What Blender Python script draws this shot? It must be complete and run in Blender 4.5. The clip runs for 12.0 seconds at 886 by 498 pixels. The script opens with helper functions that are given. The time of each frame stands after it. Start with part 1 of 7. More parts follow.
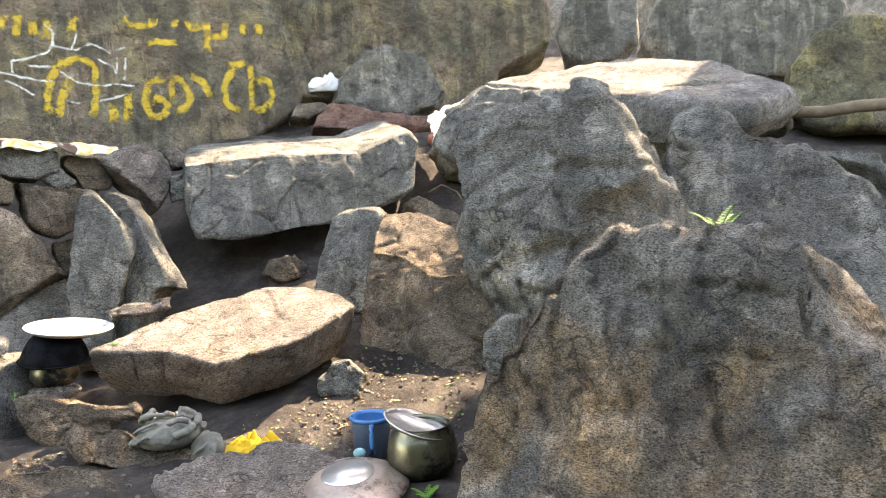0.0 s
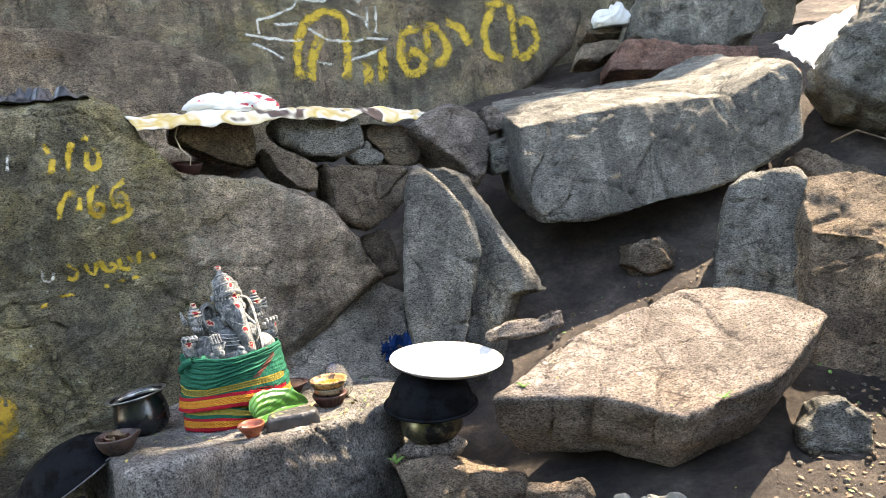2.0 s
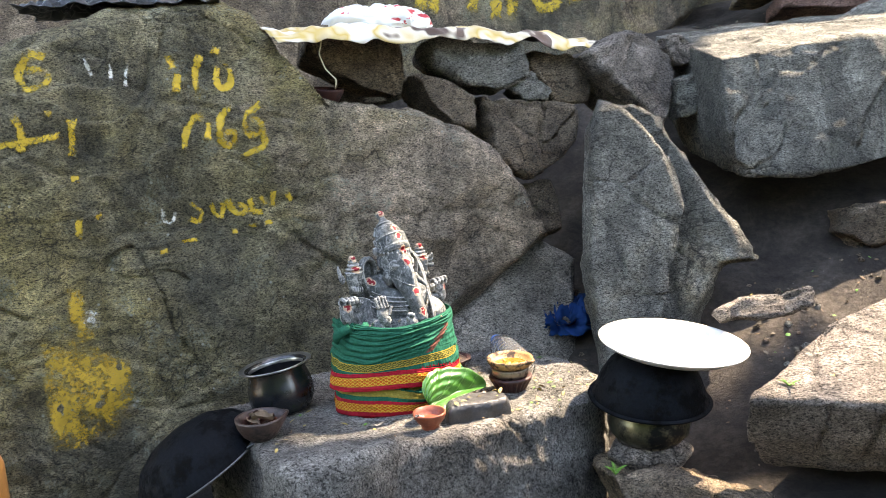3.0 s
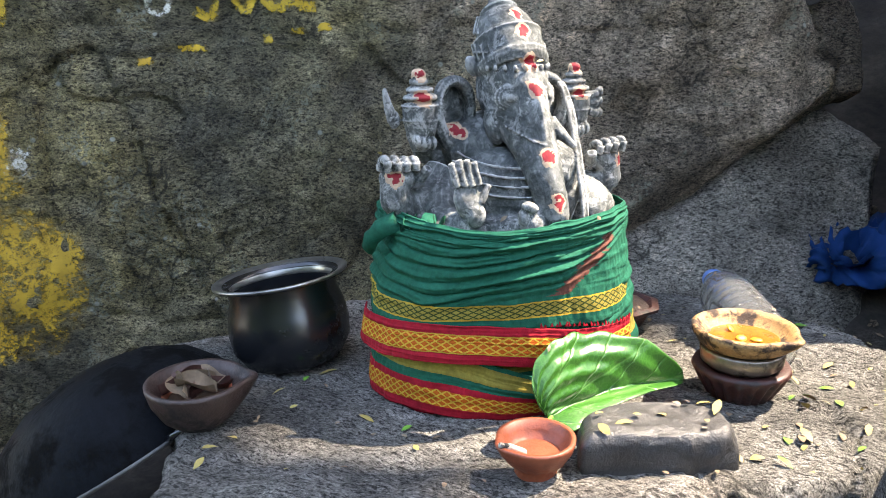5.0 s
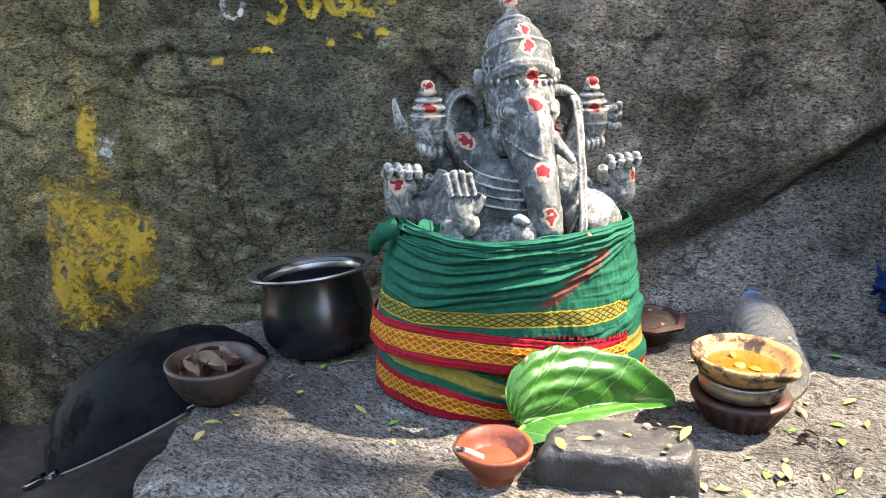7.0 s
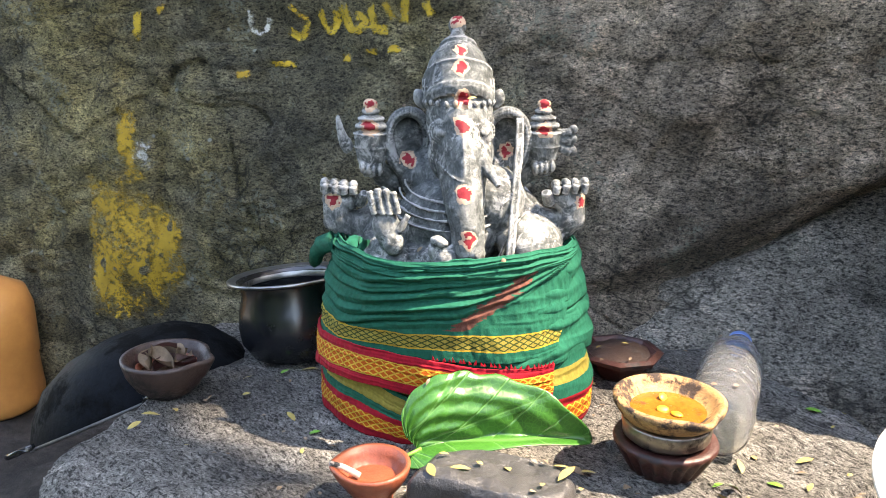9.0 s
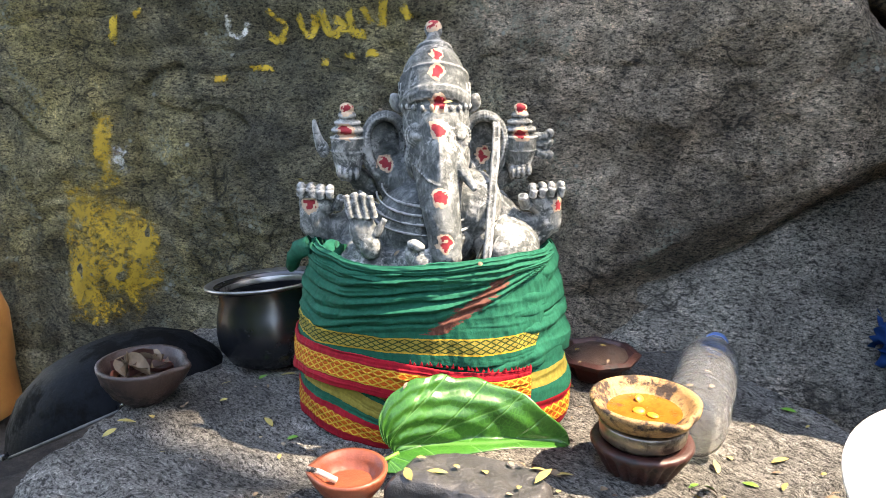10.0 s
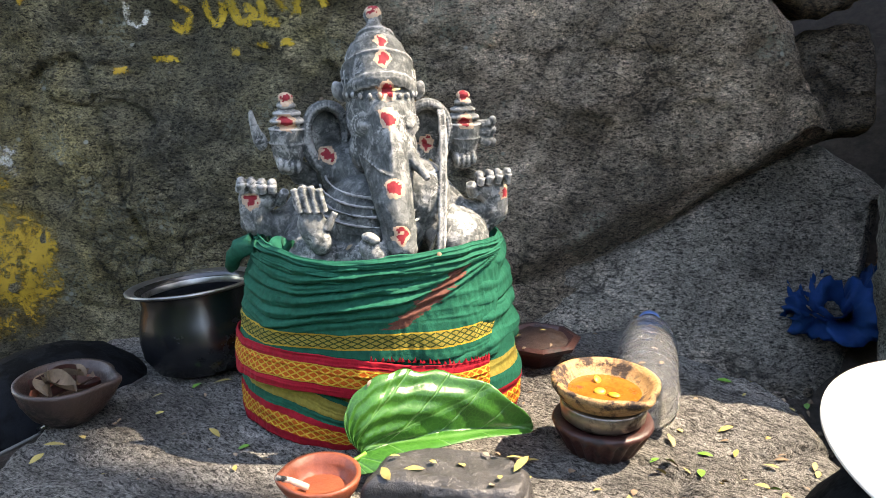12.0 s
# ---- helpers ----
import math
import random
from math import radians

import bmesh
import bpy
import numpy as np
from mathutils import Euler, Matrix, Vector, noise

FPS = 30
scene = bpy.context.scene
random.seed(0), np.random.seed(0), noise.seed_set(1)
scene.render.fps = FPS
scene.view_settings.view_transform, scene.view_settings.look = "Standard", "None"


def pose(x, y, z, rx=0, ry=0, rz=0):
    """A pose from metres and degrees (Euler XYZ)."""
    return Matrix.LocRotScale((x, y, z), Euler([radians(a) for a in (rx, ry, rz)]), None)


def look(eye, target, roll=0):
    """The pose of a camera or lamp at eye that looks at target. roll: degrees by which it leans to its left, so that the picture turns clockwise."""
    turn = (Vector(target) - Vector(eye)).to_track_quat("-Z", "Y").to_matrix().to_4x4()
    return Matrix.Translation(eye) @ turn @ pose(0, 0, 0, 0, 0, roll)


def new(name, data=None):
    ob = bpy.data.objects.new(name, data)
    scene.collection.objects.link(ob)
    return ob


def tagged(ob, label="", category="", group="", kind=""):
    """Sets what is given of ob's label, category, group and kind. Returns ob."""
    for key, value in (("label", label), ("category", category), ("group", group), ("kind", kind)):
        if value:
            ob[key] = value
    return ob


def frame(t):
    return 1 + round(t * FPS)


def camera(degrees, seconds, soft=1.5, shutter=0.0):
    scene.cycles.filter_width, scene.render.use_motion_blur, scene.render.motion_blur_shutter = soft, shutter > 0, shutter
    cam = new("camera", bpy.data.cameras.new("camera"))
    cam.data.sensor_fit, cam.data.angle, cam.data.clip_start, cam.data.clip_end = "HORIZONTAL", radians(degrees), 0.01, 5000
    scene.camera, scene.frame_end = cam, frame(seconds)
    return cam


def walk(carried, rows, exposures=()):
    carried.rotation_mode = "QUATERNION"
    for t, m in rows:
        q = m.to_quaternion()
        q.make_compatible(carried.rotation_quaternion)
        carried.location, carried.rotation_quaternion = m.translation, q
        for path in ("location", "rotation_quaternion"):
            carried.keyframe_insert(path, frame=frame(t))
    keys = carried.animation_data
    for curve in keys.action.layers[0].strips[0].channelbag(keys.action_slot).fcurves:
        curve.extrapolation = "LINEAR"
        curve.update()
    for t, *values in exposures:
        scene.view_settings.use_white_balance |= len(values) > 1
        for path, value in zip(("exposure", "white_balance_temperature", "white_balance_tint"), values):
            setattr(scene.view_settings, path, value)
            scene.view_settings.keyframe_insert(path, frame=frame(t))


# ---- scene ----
cam = camera(60.3, 12.0, soft=0.8)
PATH = [
    (0, (0.028, 0.202, 0.649), (0.022, 2.196, 0.486), -1.9),
    (0.5, (-0.251, 0.441, 0.651), (-0.473, 2.42, 0.457), -2.8),
    (1, (-0.505, 0.639, 0.696), (-0.848, 2.599, 0.492), -4.0),
    (1.5, (-0.773, 0.903, 0.708), (-1.149, 2.855, 0.488), -5.0),
    (2, (-1.033, 1.081, 0.728), (-1.401, 3.031, 0.477), -5.5),
    (2.5, (-1.278, 1.248, 0.718), (-1.674, 3.187, 0.427), -4.7),
    (3, (-1.5, 1.448, 0.665), (-2.004, 3.355, 0.33), -3.7),
    (3.2, (-1.574, 1.558, 0.64), (-2.139, 3.443, 0.282), -3.3),
    (4.8, (-1.728, 2.317, 0.423), (-2.674, 3.997, -0.11), -0.9),
    (5, (-1.699, 2.34, 0.414), (-2.672, 3.997, -0.14), -1.2),
    (5.5, (-1.655, 2.37, 0.412), (-2.698, 3.978, -0.158), -1.2),
    (6, (-1.609, 2.389, 0.416), (-2.714, 3.956, -0.152), -0.9),
    (6.5, (-1.582, 2.394, 0.43), (-2.735, 3.927, -0.137), -0.7),
    (6.7, (-1.583, 2.388, 0.434), (-2.766, 3.897, -0.134), -0.6),
    (8.3, (-1.429, 2.536, 0.438), (-2.904, 3.764, -0.123), -0.2),
    (8.5, (-1.422, 2.544, 0.441), (-2.906, 3.766, -0.111), -0.1),
    (9, (-1.417, 2.556, 0.443), (-2.908, 3.774, -0.097), 0.3),
    (9.5, (-1.412, 2.563, 0.445), (-2.898, 3.792, -0.087), 0.5),
    (10, (-1.412, 2.561, 0.443), (-2.878, 3.814, -0.087), 0.3),
    (10.5, (-1.414, 2.562, 0.44), (-2.846, 3.849, -0.103), 0.0),
    (11, (-1.411, 2.549, 0.433), (-2.795, 3.875, -0.138), -0.2),
    (11.5, (-1.422, 2.533, 0.427), (-2.738, 3.924, -0.151), -0.1),
    (12, (-1.476, 2.519, 0.436), (-2.72, 3.987, -0.11), 0.2),
]
walk(cam, [(t, look(eye, target, roll)) for t, eye, target, roll in PATH], [(0.0, 3.6, 9700, 18), (1.0, 3.45, 8900, 16), (2.0, 3.3, 8600, 16), (3.2, 3.35, 8600, 16), (5.0, 3.2, 7900, 14), (9.5, 3.15, 8200, 15), (12.0, 2.85, 8300, 15)])

# ---- light ----
SUN_AZ, SUN_EL = radians(48.0), radians(56.0)      # azimuth from +x towards +y
SUN_DIR = Vector((math.cos(SUN_AZ) * math.cos(SUN_EL), math.sin(SUN_AZ) * math.cos(SUN_EL), math.sin(SUN_EL)))
world = bpy.data.worlds.new("sky")
scene.world = world
world.use_nodes = True
wn, wl = world.node_tree.nodes, world.node_tree.links
sky = wn.new("ShaderNodeTexSky")
sky.sky_type, sky.sun_disc = "NISHITA", False
sky.sun_elevation, sky.sun_rotation = SUN_EL, math.pi / 2 - SUN_AZ
wl.new(sky.outputs[0], wn["Background"].inputs[0])
wn["Background"].inputs[1].default_value = 0.15
sun_data = bpy.data.lights.new("sun", "SUN")
sun_data.energy, sun_data.angle, sun_data.color = 2.55, radians(0.5), (1.0, 0.95, 0.87)
sun = new("sun", sun_data)
sun.matrix_world = look(SUN_DIR * 20, (0, 0, 0))


# ---- materials ----
def node_material(name, rough=0.8, metal=0.0):
    mat = bpy.data.materials.new(name)
    mat.use_nodes = True
    nt = mat.node_tree
    b = nt.nodes["Principled BSDF"]
    b.inputs["Roughness"].default_value, b.inputs["Metallic"].default_value = rough, metal
    return mat, nt, b


def tex_noise(nt, vec, scale, detail=6.0, rough=0.6, kind="FBM", distortion=0.0):
    n = nt.nodes.new("ShaderNodeTexNoise")
    n.noise_type = kind
    n.inputs["Scale"].default_value, n.inputs["Detail"].default_value = scale, detail
    n.inputs["Roughness"].default_value, n.inputs["Distortion"].default_value = rough, distortion
    nt.links.new(vec, n.inputs["Vector"])
    return n.outputs["Fac"]


def ramp(nt, fac, *stops):
    r = nt.nodes.new("ShaderNodeValToRGB")
    e = r.color_ramp.elements
    while len(e) < len(stops):
        e.new(0.5)
    for el, (p, c) in zip(e, stops):
        el.position = p
        el.color = (*c, 1) if isinstance(c, tuple) else (c, c, c, 1)
    nt.links.new(fac, r.inputs[0])
    return r.outputs[0]


def mix(nt, fac, a, b, mode="MIX"):
    m = nt.nodes.new("ShaderNodeMix")
    m.data_type, m.blend_type = "RGBA", mode
    for sock, val in ((m.inputs[0], fac), (m.inputs[6], a), (m.inputs[7], b)):
        if isinstance(val, (int, float)):
            sock.default_value = val
        elif isinstance(val, tuple):
            sock.default_value = (*val, 1)
        else:
            nt.links.new(val, sock)
    return m.outputs[2]


def math_node(nt, op, a, b=0.0):
    m = nt.nodes.new("ShaderNodeMath")
    m.operation = op
    for sock, val in ((m.inputs[0], a), (m.inputs[1], b)):
        if isinstance(val, (int, float)):
            sock.default_value = val
        else:
            nt.links.new(val, sock)
    return m.outputs[0]


def bump(nt, b, height, strength=0.5, distance=0.01, chain=None):
    n = nt.nodes.new("ShaderNodeBump")
    n.inputs["Strength"].default_value, n.inputs["Distance"].default_value = strength, distance
    nt.links.new(height, n.inputs["Height"])
    if chain is not None:
        nt.links.new(chain, n.inputs["Normal"])
    nt.links.new(n.outputs[0], b.inputs["Normal"])
    return n.outputs[0]


def coords(nt, scale=(1, 1, 1), which="Object", turn=(0, 0, 0)):
    t = nt.nodes.new("ShaderNodeTexCoord")
    m = nt.nodes.new("ShaderNodeMapping")
    m.inputs["Scale"].default_value, m.inputs["Rotation"].default_value = scale, turn
    nt.links.new(t.outputs[which], m.inputs[0])
    return m.outputs[0]


def rock_material(name, dark, mid, light, warm, warm_amount=0.5, lichen=0.35, streak=0.3, relief=1.0, second=None, along=None):
    """Weathered stone: cloudy base, warm stains, dark run marks, fine crystal grain, pale lichen dots, and pits with
    shade put into their colour.
    """
    mat, nt, b = node_material(name, 0.85)
    dark, mid, light, warm = (tuple(1.5 * k for k in tone) for tone in (dark, mid, light, warm))
    soot, dark, light = dark, tuple(0.55 * p + 0.45 * q for p, q in zip(dark, mid)), tuple(0.6 * p + 0.4 * q for p, q in zip(light, mid))
    second = second and tuple(1.6 * k for k in second)
    v = coords(nt)
    base = ramp(nt, tex_noise(nt, v, 3.4, 12.0, 0.66, distortion=0.9), (0.41, dark), (0.49, mid), (0.53, mid), (0.60, light))
    warmth = ramp(nt, tex_noise(nt, v, 1.7, 6.0, 0.65), (0.66 - 0.3 * warm_amount, 0.0), (0.78 - 0.25 * warm_amount, 1.0))
    tint = tuple(w / m for w, m in zip(warm, mid))
    col = mix(nt, math_node(nt, "MULTIPLY", warmth, 0.95), base, tint, "MULTIPLY")
    if second:
        sep = nt.nodes.new("ShaderNodeSeparateXYZ")
        nt.links.new(v, sep.inputs[0])
        where = math_node(nt, "MULTIPLY", tex_noise(nt, v, 2.4, 7.0, 0.65), 0.8)
        if along:
            where = math_node(nt, "ADD", where, math_node(nt, "MULTIPLY", math_node(nt, "SUBTRACT", sep.outputs[0], along), 0.55))
        col = mix(nt, ramp(nt, where, (0.36, 0.0), (0.52, 0.85)), col, mix(nt, 1.0, second, ramp(nt, tex_noise(nt, v, 9, 9.0, 0.75, distortion=0.8), (0.36, 0.55), (0.5, 0.95), (0.64, 1.45)), "MULTIPLY"))
    facets = nt.nodes.new("ShaderNodeTexVoronoi")
    facets.inputs["Scale"].default_value = 8.5
    swirl = nt.nodes.new("ShaderNodeTexNoise")
    swirl.inputs["Scale"].default_value, swirl.inputs["Detail"].default_value, swirl.inputs["Roughness"].default_value = 9.0, 8.0, 0.7
    nt.links.new(v, swirl.inputs["Vector"])
    moved = nt.nodes.new("ShaderNodeVectorMath")
    moved.operation = "MULTIPLY_ADD"
    nt.links.new(swirl.outputs["Color"], moved.inputs[0])
    moved.inputs[1].default_value = (0.16, 0.16, 0.16)
    nt.links.new(v, moved.inputs[2])
    nt.links.new(moved.outputs[0], facets.inputs["Vector"])
    shade = nt.nodes.new("ShaderNodeSeparateXYZ")
    nt.links.new(facets.outputs["Color"], shade.inputs[0])
    col = mix(nt, 0.8, col, ramp(nt, shade.outputs[0], (0.0, 0.72), (0.5, 1.0), (1.0, 1.30)), "MULTIPLY")
    run = tex_noise(nt, coords(nt, (5, 0.8, 5)), 1.2, 5.0, 0.6, distortion=0.8)
    col = mix(nt, math_node(nt, "MULTIPLY", ramp(nt, run, (0.50, 0.0), (0.55, 1.0)), streak), col, tuple(0.8 * c for c in soot))
    # beds, fine and chips also drive the bump: their low parts carry painted shade
    beds = tex_noise(nt, coords(nt, (13, 30, 13), "Object", (0.3, 0.2, 0.35)), 1.0, 9.0, 0.78, distortion=1.0)
    col = mix(nt, 0.8, col, ramp(nt, beds, (0.36, 0.72), (0.5, 1.02), (0.64, 1.36)), "MULTIPLY")
    fine = tex_noise(nt, coords(nt, (1, 1.5, 1.15)), 38.0, 9.0, 0.78, distortion=0.9)
    col = mix(nt, 1.0, col, ramp(nt, fine, (0.39, 0.50), (0.445, 0.88), (0.50, 1.0), (0.61, 1.22)), "MULTIPLY")
    chips = tex_noise(nt, coords(nt, (1, 1.9, 1.2), "Object", (0, 0, 0.12)), 150.0, 4.0, 0.70, distortion=0.6)
    col = mix(nt, 1.0, col, ramp(nt, chips, (0.405, 0.20), (0.452, 0.72), (0.485, 1.0), (0.57, 1.14), (0.63, 1.7)), "MULTIPLY")
    grain = tex_noise(nt, v, 430.0, 2.0, 0.65)
    col = mix(nt, 0.9, col, ramp(nt, grain, (0.36, 0.42), (0.45, 0.92), (0.58, 1.08), (0.67, 1.5)), "MULTIPLY")
    patch = ramp(nt, tex_noise(nt, v, 6.5, 8.0, 0.72, distortion=0.5), (0.545, 0.0), (0.60, 1.0))
    crust = math_node(nt, "MULTIPLY", patch, ramp(nt, tex_noise(nt, v, 150.0, 4.0, 0.75), (0.48, 0.0), (0.56, 1.0)))
    col = mix(nt, math_node(nt, "MULTIPLY", crust, 0.75 * lichen), col, (0.33, 0.35, 0.27))
    vo = nt.nodes.new("ShaderNodeTexVoronoi")
    vo.inputs["Scale"].default_value = 34.0
    nt.links.new(v, vo.inputs["Vector"])
    dots = math_node(nt, "MULTIPLY", ramp(nt, vo.outputs["Distance"], (0.10, 1.0), (0.16, 0.0)), ramp(nt, tex_noise(nt, v, 6.5, 4.0), (0.54, 0.0), (0.59, 1.0)))
    col = mix(nt, math_node(nt, "MULTIPLY", dots, lichen), col, (0.46, 0.47, 0.40))
    bent = nt.nodes.new("ShaderNodeVectorMath")
    bent.operation = "MULTIPLY_ADD"
    warp = nt.nodes.new("ShaderNodeTexNoise")
    warp.inputs["Scale"].default_value, warp.inputs["Detail"].default_value = 5.0, 6.0
    nt.links.new(v, warp.inputs["Vector"])
    nt.links.new(warp.outputs["Color"], bent.inputs[0])
    bent.inputs[1].default_value = (0.35, 0.35, 0.35)
    nt.links.new(v, bent.inputs[2])
    net = nt.nodes.new("ShaderNodeTexVoronoi")
    net.feature = "DISTANCE_TO_EDGE"
    net.inputs["Scale"].default_value = 2.6
    nt.links.new(bent.outputs[0], net.inputs["Vector"])
    crack = math_node(nt, "MULTIPLY", ramp(nt, net.outputs["Distance"], (0.004, 1.0), (0.016, 0.0)), ramp(nt, tex_noise(nt, v, 2.3, 3.0), (0.53, 0.0), (0.60, 1.0)))
    col = mix(nt, math_node(nt, "MULTIPLY", crack, 0.5), col, tuple(0.2 * c for c in soot))
    split = nt.nodes.new("ShaderNodeTexVoronoi")
    split.feature = "DISTANCE_TO_EDGE"
    split.inputs["Scale"].default_value = 1.0
    slant = nt.nodes.new("ShaderNodeMapping")
    slant.inputs["Scale"].default_value, slant.inputs["Rotation"].default_value = (5.0, 11.0, 7.0), (0.2, 0.1, 0.45)
    nt.links.new(bent.outputs[0], slant.inputs[0])
    nt.links.new(slant.outputs[0], split.inputs["Vector"])
    fissure = math_node(nt, "MULTIPLY", ramp(nt, split.outputs["Distance"], (0.006, 1.0), (0.03, 0.0)), ramp(nt, tex_noise(nt, v, 4.1, 5.0, 0.6), (0.52, 0.0), (0.57, 1.0)))
    col = mix(nt, math_node(nt, "MULTIPLY", fissure, 0.7), col, tuple(0.2 * c for c in soot))
    nt.links.new(col, b.inputs["Base Color"])
    h0 = bump(nt, b, math_node(nt, "MAXIMUM", crack, fissure), -0.7 * relief, 0.02)
    h1 = bump(nt, b, beds, 0.7 * relief, 0.016, h0)
    h2 = bump(nt, b, fine, 1.0 * relief, 0.016, h1)
    bump(nt, b, chips, 1.0 * relief, 0.009, h2)
    b.inputs["Specular IOR Level"].default_value = 0.3
    return mat


ROCK_IDOL = rock_material("boulder_olive", (0.046, 0.046, 0.038), (0.160, 0.140, 0.084), (0.28, 0.245, 0.155), (0.20, 0.160, 0.066), 0.62, 0.8, 0.35, 1.0, (0.275, 0.215, 0.160), 0.12)
ROCK_REAR = rock_material("boulder_brown_olive", (0.050, 0.046, 0.036), (0.128, 0.110, 0.072), (0.215, 0.188, 0.125), (0.19, 0.145, 0.065), 0.5, 0.6, 0.5, 1.0, (0.19, 0.135, 0.095))
ROCK_GREY = rock_material("rock_grey", (0.075, 0.075, 0.066), (0.180, 0.176, 0.150), (0.31, 0.30, 0.26), (0.20, 0.165, 0.105), 0.35, 0.45, 0.55)
ROCK_BROWN = rock_material("rock_brown", (0.060, 0.047, 0.035), (0.165, 0.128, 0.090), (0.28, 0.225, 0.165), (0.20, 0.14, 0.085), 0.5, 0.2, 0.35)
ROCK_TAN = rock_material("rock_tan", (0.10, 0.084, 0.070), (0.19, 0.163, 0.138), (0.29, 0.255, 0.22), (0.20, 0.150, 0.108), 0.4, 0.1, 0.2)
ROCK_PALE = rock_material("ledge_stone", (0.080, 0.076, 0.068), (0.168, 0.160, 0.144), (0.275, 0.26, 0.235), (0.20, 0.165, 0.13), 0.4, 0.15, 0.3)
ROCK_RUST = rock_material("rock_rusty", (0.085, 0.080, 0.068), (0.205, 0.190, 0.160), (0.34, 0.315, 0.27), (0.30, 0.190, 0.095), 0.60, 0.4, 0.45, 1.3)
ROCK_FOOT = rock_material("rock_foot", (0.125, 0.115, 0.098), (0.275, 0.250, 0.208), (0.40, 0.36, 0.30), (0.22, 0.175, 0.125), 0.45, 0.3, 0.3)
ROCK_RED = rock_material("rock_red", (0.09, 0.05, 0.04), (0.19, 0.11, 0.085), (0.28, 0.18, 0.14), (0.24, 0.11, 0.07), 0.6, 0.1, 0.2)


def soil_material():
    mat, nt, b = node_material("soil", 0.95)
    v = coords(nt)
    col = ramp(nt, tex_noise(nt, v, 3.0, 8.0, 0.7), (0.36, (0.020, 0.016, 0.013)), (0.5, (0.052, 0.042, 0.034)), (0.64, (0.12, 0.10, 0.08)))
    col = mix(nt, 0.6, col, ramp(nt, tex_noise(nt, v, 60, 5.0, 0.75), (0.3, 0.2), (0.7, 0.8)), "OVERLAY")
    nt.links.new(col, b.inputs["Base Color"])
    bump(nt, b, tex_noise(nt, v, 28, 9.0, 0.8), 1.0, 0.03)
    return mat


SOIL = soil_material()


# ---- helpers for shapes ----
def lattice_noise(p, scale, seed):
    """Smooth value noise for rows of points, -1 to 1."""
    q = p * scale + seed * 17.31
    i = np.floor(q).astype(np.int64)
    f = q - i
    f = f * f * f * (f * (f * 6 - 15) + 10)
    out = np.zeros(len(p))
    for dx in (0, 1):
        for dy in (0, 1):
            for dz in (0, 1):
                h = (i[:, 0] + dx) * 374761393 + (i[:, 1] + dy) * 668265263 + (i[:, 2] + dz) * 2147483647 + seed * 144665
                h = (h ^ (h >> 13)) * 1274126177
                h = ((h ^ (h >> 16)) & 0xFFFF) / 32767.5 - 1
                w = (f[:, 0] if dx else 1 - f[:, 0]) * (f[:, 1] if dy else 1 - f[:, 1]) * (f[:, 2] if dz else 1 - f[:, 2])
                out += h * w
    return out


def crease_noise(p, scale, seed):
    """Noise of flat facets that meet in creases, -1 to 1."""
    rng = np.random.default_rng(seed + 900)
    turn, _ = np.linalg.qr(rng.normal(size=(3, 3)))
    q = (p @ turn) * scale + rng.uniform(0, 50, 3)
    i = np.floor(q).astype(np.int64)
    f = q - i
    order = np.argsort(-f, axis=1)
    fs = np.take_along_axis(f, order, 1)
    weight = np.stack([1 - fs[:, 0], fs[:, 0] - fs[:, 1], fs[:, 1] - fs[:, 2], fs[:, 2]], 1)
    out = np.zeros(len(p))
    for k in range(4):
        h = i[:, 0] * 374761393 + i[:, 1] * 668265263 + i[:, 2] * 2147483647 + seed * 144665
        h = (h ^ (h >> 13)) * 1274126177
        out += weight[:, k] * (((h ^ (h >> 16)) & 0xFFFF) / 32767.5 - 1)
        if k < 3:
            np.add.at(i, (np.arange(len(p)), order[:, k]), 1)
    return out


def fbm(p, scale, seed, octaves=4, gain=0.5):
    return sum(lattice_noise(p, scale * 2.03 ** k, seed + k) * gain ** k for k in range(octaves))


def mesh_object(name, bm, material=None, parent=None, smooth=True):
    me = bpy.data.meshes.new(name)
    bm.normal_update()
    bm.to_mesh(me)
    bm.free()
    if material:
        me.materials.append(material)
    me.polygons.foreach_set("use_smooth", [smooth] * len(me.polygons))
    ob = new(name, me)
    if parent:
        ob.parent = parent
    return ob


def part(name, bm, material, parent, label="", smooth=True):
    ob = mesh_object(name, bm, material, parent, smooth)
    return tagged(ob, label) if label else ob


def thing(name, m, label, category, group="", kind=""):
    ob = new(name)
    ob.empty_display_size = 0.05
    ob.matrix_world = m
    return tagged(ob, label, category, group, kind)


PENDING = []
# the way across the beds of the stone, where it plainly splits in one direction
BEDDING = {"idol_boulder": (-0.42, 0.9, 0.3), "front_boulder": (1.0, 0.3, 0.3), "leaning_boulder": (0.9, 0.45, 0.2), "ledge": (0.3, 0.2, 1.0), "slab": (0.15, 1.0, 0.2)}


